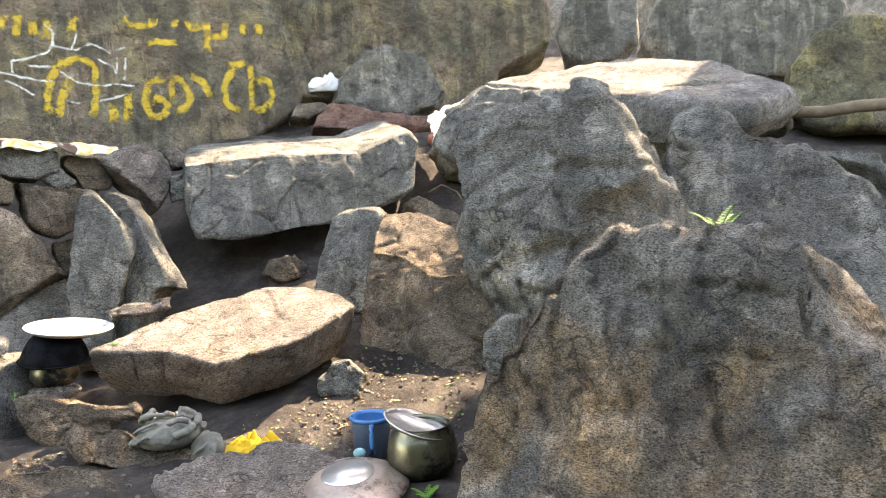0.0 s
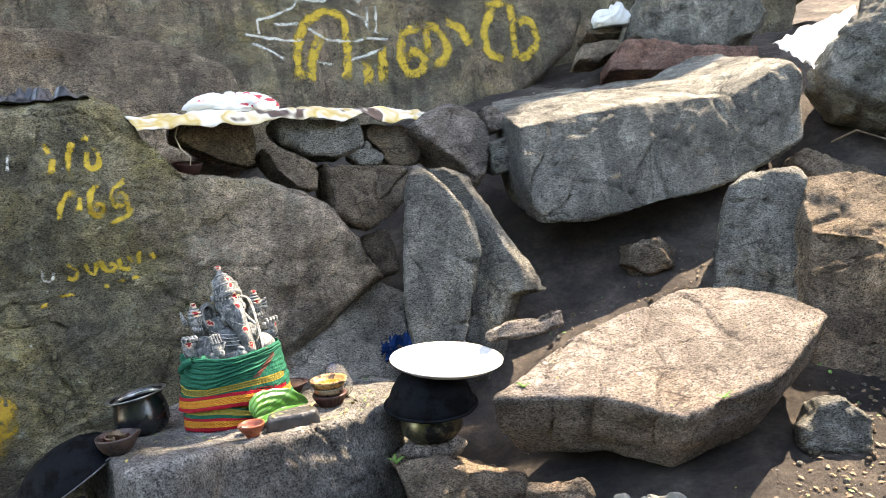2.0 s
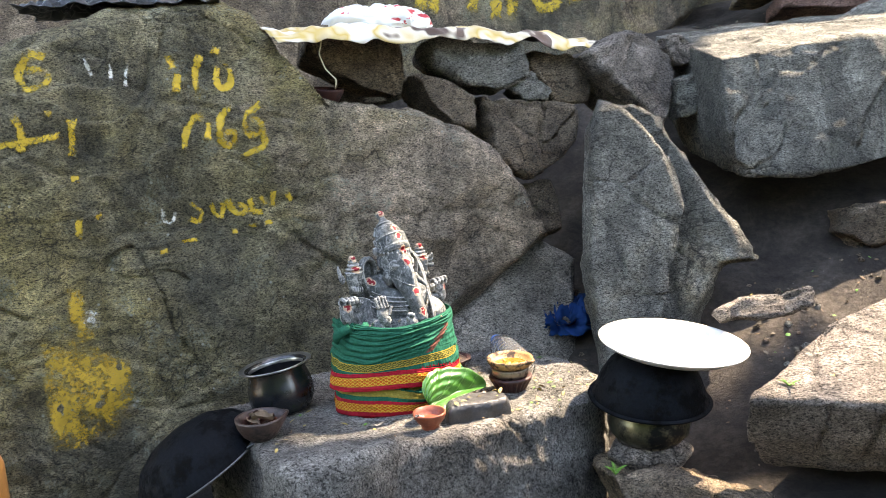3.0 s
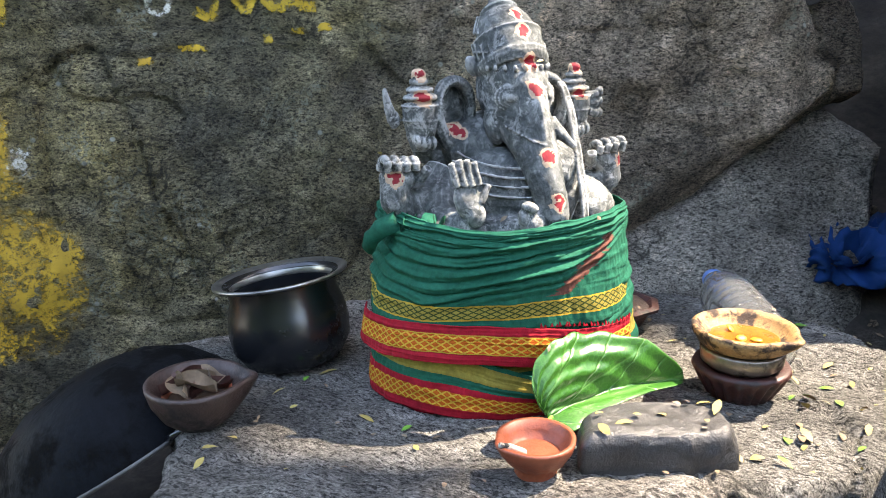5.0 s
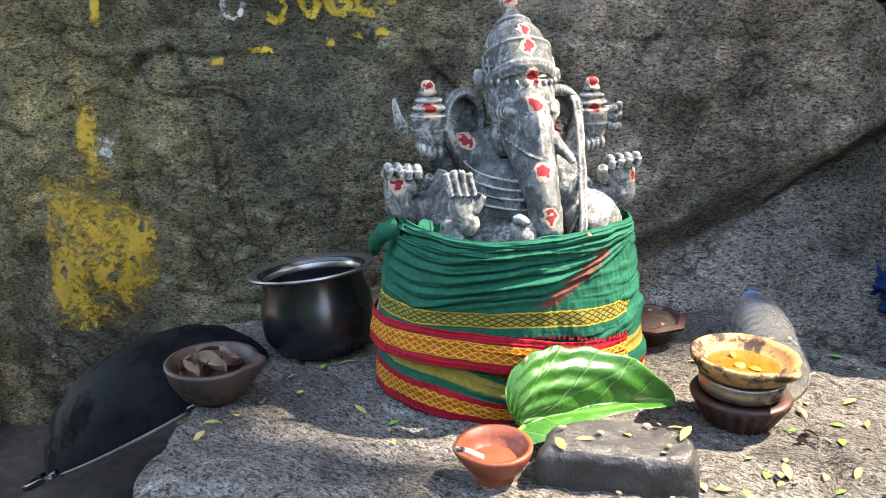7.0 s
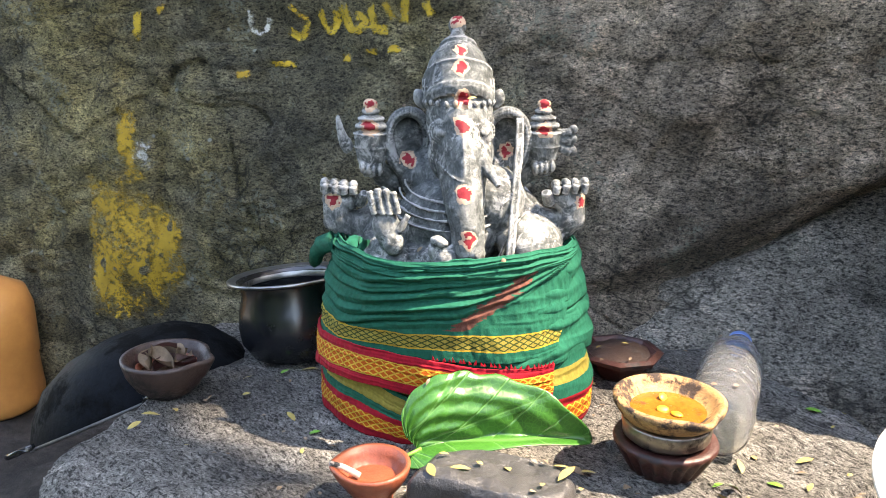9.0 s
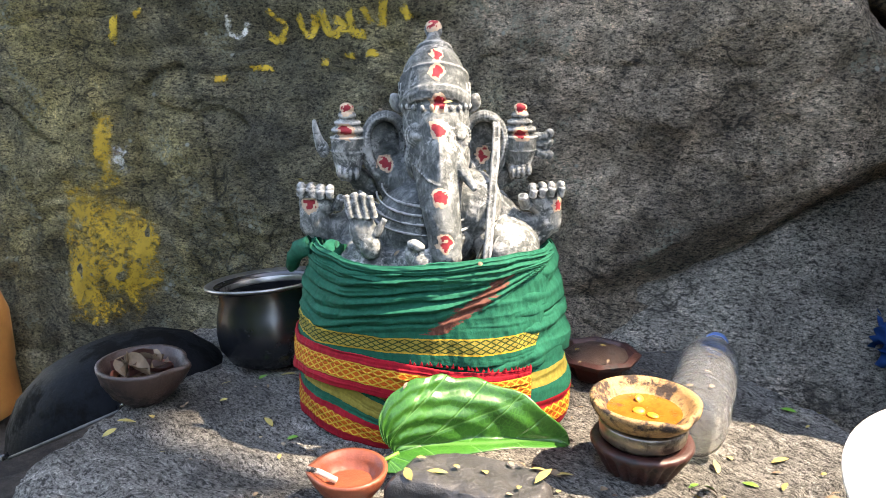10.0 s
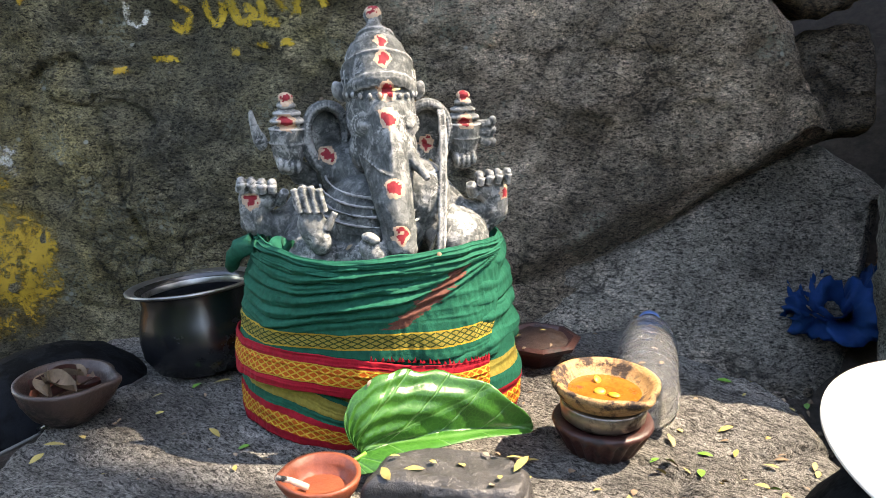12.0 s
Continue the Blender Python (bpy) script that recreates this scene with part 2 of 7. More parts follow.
def rock(name, place, outline, depth, material, label, back=(0.8, 0, 0), mid=1.03, chamfer=0.03, voxel=0.012, facet=0.025,
         cell=0.16, rough=0.012, seed=1, group="", bend=None, category="rock", grooves=0.010, chips=5):
    """A broken stone: the outline of its front in the plane of `place`, its depth behind it, then chipped and worn."""
    o = np.array(outline, float)
    c = o.mean(0)
    inset = 1 - chamfer / max(0.02, np.linalg.norm(o - c, axis=1).mean())
    rings = [(inset, 0.0, 0, 0), (1.0, -chamfer, 0, 0), (mid, -depth * 0.5, back[1] * 0.5, back[2] * 0.5), (back[0], -depth, back[1], back[2])]
    bm = bmesh.new()
    rows = [[bm.verts.new((*(c + (q - c) * s + (dx, dy)), w)) for q in o] for s, w, dx, dy in rings]
    n = len(o)
    area = 0.5 * sum(o[i][0] * o[(i + 1) % n][1] - o[(i + 1) % n][0] * o[i][1] for i in range(n))
    for a, b in zip(rows, rows[1:]):
        for i in range(n):
            bm.faces.new((a[i], b[i], b[(i + 1) % n], a[(i + 1) % n]) if area > 0 else (a[i], a[(i + 1) % n], b[(i + 1) % n], b[i]))
    bm.faces.new(rows[0] if area > 0 else rows[0][::-1])
    bm.faces.new(rows[-1][::-1] if area > 0 else rows[-1])
    bmesh.ops.triangulate(bm, faces=[f for f in bm.faces if len(f.verts) > 4])
    ob = mesh_object(name, bm, material)
    ob.matrix_world = pose(*place)
    mod = ob.modifiers.new("remesh", "REMESH")
    mod.mode, mod.voxel_size = "VOXEL", voxel
    tagged(ob, label, category, group)
    PENDING.append((ob, facet, cell, rough, seed, bend, voxel, grooves, chips))
    return ob


def bake_rocks():
    deps = bpy.context.evaluated_depsgraph_get()
    done = []
    for ob, facet, cell, rough, seed, bend, voxel, grooves, chips in PENDING:
        me = bpy.data.meshes.new_from_object(ob.evaluated_get(deps))
        n = len(me.vertices)
        p, nn = np.empty(n * 3), np.empty(n * 3)
        me.vertices.foreach_get("co", p)
        me.vertex_normals.foreach_get("vector", nn)
        p, nn = p.reshape(-1, 3), nn.reshape(-1, 3)
        rng = np.random.default_rng(seed)
        size = np.ptp(p, axis=0)
        mean = p.mean(0)
        for _ in range(chips):
            way = rng.normal(size=3) * (1.0, 1.0, 0.8)
            way[2] = abs(way[2])
            way /= np.linalg.norm(way)
            over = (p - mean) @ way
            over -= over.max() * (1 - rng.uniform(0.02, 0.07))
            p = p - np.clip(over, 0, None)[:, None] * way
        warp = p + 0.12 * cell * np.stack([fbm(p, 1.2 / cell, seed * 31 + k, 3) for k in range(3)], 1)
        count = int(min(90, max(8, 0.9 * n * voxel * voxel / (cell * cell))))
        seeds = p[rng.choice(n, count, replace=False)]
        d = ((warp[:, None, :] - seeds[None]) ** 2).sum(-1)
        near = d.argmin(1)
        two = np.partition(d, 1, axis=1)[:, :2]
        edge = np.sqrt(two[:, 1]) - np.sqrt(two[:, 0])
        lift = rng.uniform(-1, 1, count)
        turn, _ = np.linalg.qr(rng.normal(size=(3, 3)))
        bed = (warp @ turn) * np.array([0.55, 1.0, 1.7])
        off = facet * (1.0 * crease_noise(bed, 0.8 / cell, seed) + 0.45 * crease_noise(bed, 2.1 / cell, seed + 1) + 0.22 * crease_noise(bed, 5.0 / cell, seed + 2))
        off += 0.25 * facet * lift[near]
        off -= grooves * np.exp(-(edge / (0.03 * cell + 0.003)) ** 2) * (rng.uniform(0, 1, count)[near] > 0.5)
        off += 0.25 * rough * fbm(p, 8.0, seed + 3, 4, 0.55) + 0.22 * rough * crease_noise(p, 28.0, seed + 9) + 0.15 * rough * crease_noise(p, 60.0, seed + 10)
        p = p + nn * off[:, None]
        beds = Vector(BEDDING.get(ob.name, (0.4 * rng.normal(), 1.0, 0.4 * rng.normal()))).normalized()
        along = (p @ np.array(beds[:])) / (0.5 * cell) + 1.1 * fbm(p, 2.4, seed + 40, 3)
        shown = np.clip(0.5 + 1.6 * fbm(p, 2.2, seed + 44, 3), 0, 1)
        layer = 0.6 * shown * (along - np.floor(along) - 0.5)
        along = along * 3.3 + 0.8 * fbm(p, 7.0, seed + 47, 2)
        layer += 0.22 * np.clip(0.5 + 1.6 * fbm(p, 5.0, seed + 48, 2), 0, 1) * (along - np.floor(along) - 0.5)
        p = p + nn * ((0.75 * facet + 0.002) * layer)[:, None]
        if ob.name == "idol_boulder":
            u, w = p[:, 0], p[:, 1]
            over = np.clip((w - 0.07 - 0.51 * (u - 0.45)) / 0.05, 0, 1)
            p[:, 2] += 0.045 * over * np.clip((u - 0.10) / 0.35, 0, 1) ** 2 * np.clip((0.86 - u) / 0.14, 0, 1) * np.clip((0.75 - w) / 0.3, 0, 1)
            p[:, 2] -= 0.07 * np.exp(-((u + 0.12) / 0.22) ** 2 - ((w - 0.43) / 0.17) ** 2)
        if bend:
            start, k = bend
            p[:, 2] -= k * np.clip(p[:, 1] - start, 0, None) ** 2
        me.vertices.foreach_set("co", p.ravel())
        me.polygons.foreach_set("use_smooth", [True] * len(me.polygons))
        me.update()
        old = ob.data
        ob.modifiers.clear()
        ob.data = me
        bpy.data.meshes.remove(old)
        done.append(ob)
    PENDING.clear()
    return done


# ---- ground ----
def ground_height(x, y):
    ys = np.array([-60.0, -6.0, -1.0, 1.0, 2.2, 2.9, 3.4, 4.0, 4.5, 5.0, 5.6, 6.2, 7.0, 9.0, 11.0, 14.0, 40.0, 90.0])
    zs = np.array([-4.0, -1.8, -0.95, -0.60, -0.26, -0.245, -0.11, 0.17, 0.48, 0.80, 1.02, 1.15, 1.35, 1.55, 1.9, 3.6, 22.0, 50.0])
    left = np.clip((-1.25 - x) / 0.4, 0, 1) * np.clip((4.9 - y) / 0.6, 0, 1)
    return np.interp(y + 0.10 * np.clip(x + 0.6, -1.6, 2) - 0.12 * left, ys, zs)


def build_ground():
    axis = np.concatenate([-np.geomspace(60, 4.2, 16), np.linspace(-3.8, 3.4, 150), np.geomspace(3.8, 60, 16)])
    axis_y = np.concatenate([-np.geomspace(50, 1, 14), np.linspace(0.0, 7.0, 140), np.geomspace(7.4, 80, 18)])
    gx, gy = np.meshgrid(axis, axis_y)
    flat = np.stack([gx.ravel(), gy.ravel(), 0 * gx.ravel()], 1)
    z = ground_height(flat[:, 0], flat[:, 1]) + 0.035 * fbm(flat, 2.2, 5, 4) + 0.012 * fbm(flat, 12, 8, 3)
    co = np.stack([flat[:, 0], flat[:, 1], z], 1)
    w = len(axis)
    idx = np.arange(len(co)).reshape(len(axis_y), w)
    faces = np.stack([idx[:-1, :-1], idx[:-1, 1:], idx[1:, 1:], idx[1:, :-1]], -1).reshape(-1, 4)
    me = bpy.data.meshes.new("ground")
    me.from_pydata(co.tolist(), [], faces.tolist())
    me.materials.append(SOIL)
    me.polygons.foreach_set("use_smooth", [True] * len(me.polygons))
    return tagged(new("ground", me), "dark damp soil sloping up between the boulders", "ground", kind="structure")


build_ground()

# ---- large boulders ----
rock("idol_boulder", (-2.45, 3.25, 0.0, 86, 0, 35),
     [(-1.05, -0.5), (-1.05, 0.3), (-0.80, 0.88), (-0.66, 0.9), (-0.29, 1.01), (-0.05, 1.03), (0.04, 1.0), (0.09, 0.92), (0.11, 0.8), (0.22, 0.75), (0.34, 0.73), (0.49, 0.7),
      (0.64, 0.61), (0.75, 0.5), (0.86, 0.34), (0.88, 0.29), (0.75, 0.21), (0.65, 0.12), (0.52, 0.05), (0.5, -0.5)],
     0.6, ROCK_IDOL, "huge olive-grey boulder with faded yellow painted marks behind the shrine", seed=4, voxel=0.0065, facet=0.022, cell=0.24, rough=0.026, chamfer=0.05,
     back=(0.9, 0, -0.05), bend=(0.45, 0.25), category="boulder", grooves=0.006, chips=0)
rock("boulder_foot", (-1.85, 3.62, 0.0, 68, 0, 35), [(0.19, 0.31), (0.07, 0.30), (-0.08, 0.185), (-0.22, 0.085), (-0.30, 0.0), (-0.33, -0.2), (0.16, -0.3), (0.22, 0.02), (0.26, 0.23)],
     0.4, ROCK_FOOT, "smooth grey rock foot below a diagonal crack", seed=6, facet=0.012, cell=0.25, voxel=0.010, rough=0.006)
rock("layered_rock", (-2.45, 3.25, 0.0, 82, 0, 35), [(0.44, 0.075), (0.48, 0.095), (0.56, 0.125), (0.615, 0.105), (0.59, 0.065), (0.52, 0.0), (0.47, 0.0)], 0.12, ROCK_FOOT, "thin broken grey layer at the boulder's foot", seed=311,
     voxel=0.006, facet=0.007, cell=0.10, rough=0.004, chamfer=0.010, mid=1.0)
rock("layered_rock", (-2.45, 3.25, 0.006, 74, 0, 33), [(0.30, 0.055), (0.42, 0.075), (0.47, 0.05), (0.54, 0.035), (0.50, -0.06), (0.34, -0.06)], 0.12, ROCK_IDOL, "thin broken grey layer at the boulder's foot", seed=313,
     voxel=0.006, facet=0.007, cell=0.10, rough=0.004, chamfer=0.010, mid=1.0)
rock("slab", (-1.15, 3.95, 0.5, 75, 0, 23),
     [(-0.08, 0.32), (0.31, 0.35), (0.84, 0.37), (1.14, 0.48), (1.22, 0.37), (1.17, 0.18), (1.01, 0.07), (0.7, -0.01), (0.29, -0.07), (-0.05, -0.08), (-0.09, 0.08)],
     0.75, ROCK_GREY, "long thick grey rock slab lying on smaller stones", back=(0.92, 0.1, 0.36), seed=11, facet=0.012, cell=0.26, rough=0.008, chamfer=0.010, grooves=0.014)
rock("standing_shard", (-1.42, 3.62, 0.4, 75, 0, 15), [(-0.149, 0.325), (-0.061, 0.221), (0.034, 0.104), (0.048, -0.005), (0.009, -0.108), (-0.05, -0.312), (-0.06, -0.5), (-0.21, -0.5), (-0.232, -0.138), (-0.196, 0.214)], 0.22, ROCK_GREY,
     "upright pointed grey rock shard leaning against stones", seed=13, facet=0.014, cell=0.24, rough=0.006, voxel=0.008, chamfer=0.008, chips=8)
rock("leaning_shard", (-1.38, 3.70, 0.4, 75, 0, -15), [(-0.238, 0.317), (-0.096, 0.25), (0.06, 0.021), (0.188, -0.157), (0.1, -0.176), (0.03, -0.319), (0.0, -0.5), (-0.15, -0.5), (-0.16, 0.0)], 0.2, ROCK_GREY,
     "greenish grey rock shard leaning behind the upright one", seed=14, facet=0.016, cell=0.2, rough=0.006, voxel=0.008, chamfer=0.008, chips=8)
rock("flat_rock", (-0.9, 3.15, 0.12, 22, 0, 13), [(-0.43, -0.09), (-0.32, 0.01), (-0.18, 0.14), (0.21, 0.32), (0.38, 0.31), (0.53, 0.23), (0.58, 0.12), (0.33, -0.12), (0.03, -0.24), (-0.16, -0.13)],
     0.24, ROCK_TAN, "broad flat tan rock like a bench, sunlit on top", back=(0.86, 0.0, 0.02), seed=17, facet=0.007, cell=0.26, rough=0.007, chamfer=0.008, mid=0.98, voxel=0.009, chips=0)
rock("split_boulder", (-0.2, 3.72, 0.40, 35, 0, -10), [(-0.14, 0.25), (0.07, 0.24), (0.2, 0.14), (0.36, 0.02), (0.54, -0.22), (0.37, -0.25), (0.19, -0.24), (0.03, -0.1), (-0.12, -0.06)],
     0.65, ROCK_BROWN, "split brown boulder with a pale sunlit top", seed=19, facet=0.026, cell=0.24, back=(1.25, 0.05, -0.95), mid=1.1, chamfer=0.015, voxel=0.01)
rock("split_half", (-0.45, 3.85, 0.35, 70, 0, -5), [(-0.2, -0.3), (-0.14, -0.1), (-0.12, 0.02), (-0.07, 0.18), (0.0, 0.23), (0.17, 0.22), (0.21, 0.0), (0.2, -0.3)],
     0.35, ROCK_GREY, "grey broken half leaning on the split boulder", seed=21, facet=0.016, cell=0.16, chamfer=0.015, voxel=0.01)
rock("leaning_boulder", (0.18, 2.78, 0.6, 80, 0, -20),
     [(-0.157, 0.169), (-0.14, 0.30), (-0.038, 0.331), (0.254, 0.345), (0.272, 0.413), (0.364, 0.387), (0.438, 0.251), (0.526, 0.083), (0.60, -0.1), (0.62, -0.35), (0.4, -0.6), (0.16, -0.5), (0.02, -0.40), (-0.053, -0.28), (-0.088, -0.088), (-0.062, 0.087)],
     0.7, ROCK_GREY, "tall cracked blue-grey boulder leaning sideways", seed=23, facet=0.048, cell=0.26, back=(0.8, 0.1, -0.05), category="boulder", chips=0)
rock("sloping_rock", (0.9, 3.1, 0.85, 60, 0, -20),
     [(-0.02, 0.03), (0.046, 0.13), (0.117, 0.111), (0.273, -0.026), (0.472, -0.121), (0.681, -0.287), (0.95, -0.5), (0.9, -0.8), (0.43, -0.8), (0.06, -0.7), (-0.05, -0.15)],
     0.6, ROCK_GREY, "grey sloping rock with a pointed end", seed=29, facet=0.03, cell=0.2)
rock("cave_rock", (0.25, 4.41, 0.9, 80, 0, 0), [(-0.25, -0.01), (-0.08, 0.27), (0.02, 0.31), (0.65, 0.24), (1.5, 0.3), (1.5, -0.4), (0.44, -0.3), (0.3, -0.32), (0.11, -0.28), (-0.18, -0.12)],
     0.6, ROCK_GREY, "grey overhanging rock above a dark hollow", seed=31, facet=0.045, cell=0.28)
rock("front_boulder", (0.34, 2.1, 0.3, 65, 0, -30),
     [(-0.23, -0.6), (-0.275, -0.304), (-0.284, -0.203), (-0.214, -0.06), (-0.176, 0.004), (-0.028, 0.18), (0.067, 0.266), (0.239, 0.255), (0.257, 0.28), (0.506, 0.235), (0.543, 0.163), (0.612, 0.05), (0.70, -0.07), (0.88, -0.3), (0.95, -0.6), (0.6, -0.95), (0.0, -0.85)],
     0.8, ROCK_RUST, "massive rough boulder with rust-brown stains", seed=37, facet=0.055, cell=0.30, chamfer=0.04, back=(0.75, 0.2, 0.15), category="boulder", chips=0)
rock("six_sided_rock", (0.0, 5.66, 1.3, 85, 0, 10), [(-0.72, -0.06), (-0.65, 0.16), (-0.51, 0.34), (-0.32, 0.38), (-0.04, 0.28), (0.1, 0.02), (0.03, -0.09), (-0.2, -0.16), (-0.46, -0.15)],
     0.6, ROCK_GREY, "blocky grey rock with a reddish underside", seed=41, facet=0.04, cell=0.35, voxel=0.02)
rock("painted_boulder", (-1.6, 5.85, 1.35, 75, 0, 31),
     [(-2.9, -0.6), (-0.16, -0.6), (0.42, -0.2), (0.67, -0.02), (0.8, 0.21), (0.73, 0.48), (0.6, 0.66), (0.41, 1.2), (-0.5, 1.9), (-2.5, 1.9)],
     1.5, ROCK_REAR, "huge brown-grey boulder with faded yellow and white paint", seed=43, facet=0.03, cell=0.6, voxel=0.022, category="boulder", rough=0.02)
rock("brown_outcrop", (-2.99, 4.29, 1.1, 70, 0, 40), [(-1.4, -0.4), (-1.3, 0.36), (-0.56, 0.36), (-0.29, 0.36), (0.01, 0.34), (0.27, 0.29), (0.49, 0.13), (0.49, -0.3)],
     0.8, ROCK_BROWN, "low brown rock outcrop behind the stacked stones", seed=47, voxel=0.016, facet=0.02, cell=0.4)
rock("rear_boulder", (0.0, 6.9, 1.8, 80, 0, 5), [(-1.6, -0.6), (-1.5, 1.4), (0.9, 1.5), (1.07, 0.47), (1.0, 0.09), (0.57, -0.17), (0.47, -0.6)],
     1.2, ROCK_REAR, "tall smooth boulder with small yellow paint marks", seed=53, voxel=0.025, facet=0.04, cell=0.6, category="boulder")
rock("sunlit_slab", (0.7, 4.7, 1.22, 20, 0, -10), [(-0.51, 0.22), (-0.3, 0.35), (0.05, 0.4), (0.48, 0.68), (0.95, 0.4), (1.3, -0.3), (0.98, -0.61), (0.57, -0.5), (0.06, -0.16), (-0.27, 0.05)],
     0.25, ROCK_PALE, "flat pale rock shelf in full sun", seed=59, voxel=0.02, facet=0.015, cell=0.4, mid=1.0, back=(0.9, 0, 0))
rock("ledge", (-1.8, 3.0, 0.030, -3, -2, 0), [(0.21, 0.13), (0.08, -0.02), (-0.04, -0.12), (-0.18, -0.2), (-0.25, -0.3), (-0.33, -0.34), (-0.42, -0.30), (-0.5, -0.2), (-0.75, 0.0), (-0.6, 0.3), (-0.2, 0.62), (-0.04, 0.50), (0.11, 0.43), (0.20, 0.30)],
     0.42, ROCK_PALE, "flat-topped grey stone ledge carrying the shrine", seed=61, voxel=0.007, facet=0.010, cell=0.20, rough=0.012, chamfer=0.015, back=(0.95, 0, 0), mid=1.0, chips=0)

# ---- smaller stones ----
rock("stacked_stone", (-2.19, 3.72, 0.85, 85, 0, 34), [(-0.27, 0.09), (-0.22, 0.11), (-0.0, 0.09), (0.01, -0.1), (-0.03, -0.12), (-0.2, -0.04), (-0.29, 0.03)],
     0.25, ROCK_BROWN, "rough broken stone in the dry-stacked row", seed=71, voxel=0.008, facet=0.016, cell=0.14, rough=0.009, chamfer=0.008, mid=1.0, back=(0.85, 0, 0.01), group="dry-stacked stones")
rock("stacked_stone", (-1.97, 3.8, 0.8, 82, 0, 34), [(-0.16, 0.09), (-0.1, 0.11), (0.09, 0.1), (0.19, 0.09), (0.16, -0.02), (0.07, -0.06), (-0.02, -0.05), (-0.13, 0.03)],
     0.22, ROCK_GREY, "rough broken stone in the dry-stacked row", seed=74, voxel=0.008, facet=0.019, cell=0.16, rough=0.0105, chamfer=0.010, mid=1.0, back=(0.85, 0, 0.01), group="dry-stacked stones")
rock("stacked_stone", (-2.057, 3.71, 0.66, 80, 0, 40), [(-0.08, 0.15), (-0.01, 0.14), (0.11, 0.07), (0.09, -0.02), (0.02, -0.01), (-0.05, 0.06)],
     0.18, ROCK_BROWN, "rough broken stone in the dry-stacked row", seed=77, voxel=0.008, facet=0.010, cell=0.09, rough=0.0057, chamfer=0.005, mid=1.0, back=(0.85, 0, 0.01), group="dry-stacked stones")
rock("stacked_stone", (-1.81, 3.92, 0.75, 75, 0, 30), [(-0.1, -0.0), (-0.01, 0.05), (0.06, -0.02), (0.03, -0.05), (-0.05, -0.04)],
     0.1, ROCK_GREY, "rough broken stone in the dry-stacked row", seed=80, voxel=0.008, facet=0.008, cell=0.07, rough=0.0048, chamfer=0.005, mid=1.0, back=(0.85, 0, 0.01), group="dry-stacked stones")
rock("stacked_stone", (-1.78, 4.02, 0.8, 85, 0, 34), [(-0.07, 0.05), (-0.04, 0.07), (0.09, 0.06), (0.16, -0.02), (0.14, -0.11), (0.01, -0.11), (-0.01, -0.05), (-0.07, -0.0)],
     0.2, ROCK_BROWN, "rough broken stone in the dry-stacked row", seed=83, voxel=0.008, facet=0.012, cell=0.1, rough=0.0069, chamfer=0.006, mid=1.0, back=(0.85, 0, 0.01), group="dry-stacked stones")
rock("stacked_stone", (-1.87, 3.85, 0.6, 85, 0, 36), [(-0.11, 0.14), (-0.07, 0.12), (0.09, 0.11), (0.26, 0.07), (0.23, -0.02), (0.15, -0.1), (0.05, -0.13), (-0.03, -0.1), (-0.09, -0.04), (-0.09, 0.06)],
     0.3, ROCK_BROWN, "rough broken stone in the dry-stacked row", seed=86, voxel=0.008, facet=0.019, cell=0.17, rough=0.0111, chamfer=0.010, mid=1.0, back=(0.85, 0, 0.01), group="dry-stacked stones")
rock("stacked_stone", (-1.52, 4.08, 0.78, 75, 0, 40), [(-0.15, 0.07), (0.04, 0.15), (0.14, 0.12), (0.19, 0.02), (0.15, -0.12), (0.09, -0.2), (0.02, -0.11), (-0.08, -0.02)],
     0.25, ROCK_TAN, "rough broken stone in the dry-stacked row", seed=89, voxel=0.008, facet=0.019, cell=0.16, rough=0.0105, chamfer=0.010, mid=1.0, back=(0.85, 0, 0.01), group="dry-stacked stones")
rock("stacked_stone", (-1.4, 4.19, 0.86, 80, 0, 30), [(-0.01, 0.03), (0.05, 0.04), (0.11, -0.01), (0.09, -0.07), (0.02, -0.07)],
     0.15, ROCK_TAN, "rough broken stone in the dry-stacked row", seed=92, voxel=0.008, facet=0.006, cell=0.05, rough=0.0036, chamfer=0.003, mid=1.0, back=(0.85, 0, 0.01), group="dry-stacked stones")
rock("stacked_stone", (-1.4, 4.12, 0.72, 80, 0, 30), [(0.03, 0.03), (0.12, 0.05), (0.1, -0.09), (0.04, -0.1)],
     0.15, ROCK_GREY, "rough broken stone in the dry-stacked row", seed=95, voxel=0.008, facet=0.008, cell=0.07, rough=0.0045, chamfer=0.004, mid=1.0, back=(0.85, 0, 0.01), group="dry-stacked stones")
rock("wedge_stone", (-1.72, 3.95, 0.35, 75, 0, 30), [(-0.17, 0.09), (-0.05, 0.11), (-0.04, -0.06), (-0.12, -0.08)],
     0.2, ROCK_BROWN, "small broken rock wedged in the gap", seed=101, voxel=0.008, facet=0.010, cell=0.09, rough=0.0057, chamfer=0.005, mid=1.0, back=(0.85, 0, 0.01))
rock("wedge_stone", (-0.72, 4.05, 0.27, 80, 0, 10), [(-0.18, -0.03), (-0.15, 0.04), (-0.05, 0.06), (0.01, -0.05), (-0.08, -0.09)],
     0.2, ROCK_BROWN, "small broken rock wedged in the gap", seed=107, voxel=0.008, facet=0.010, cell=0.09, rough=0.0057, chamfer=0.005, mid=1.0, back=(0.85, 0, 0.01))
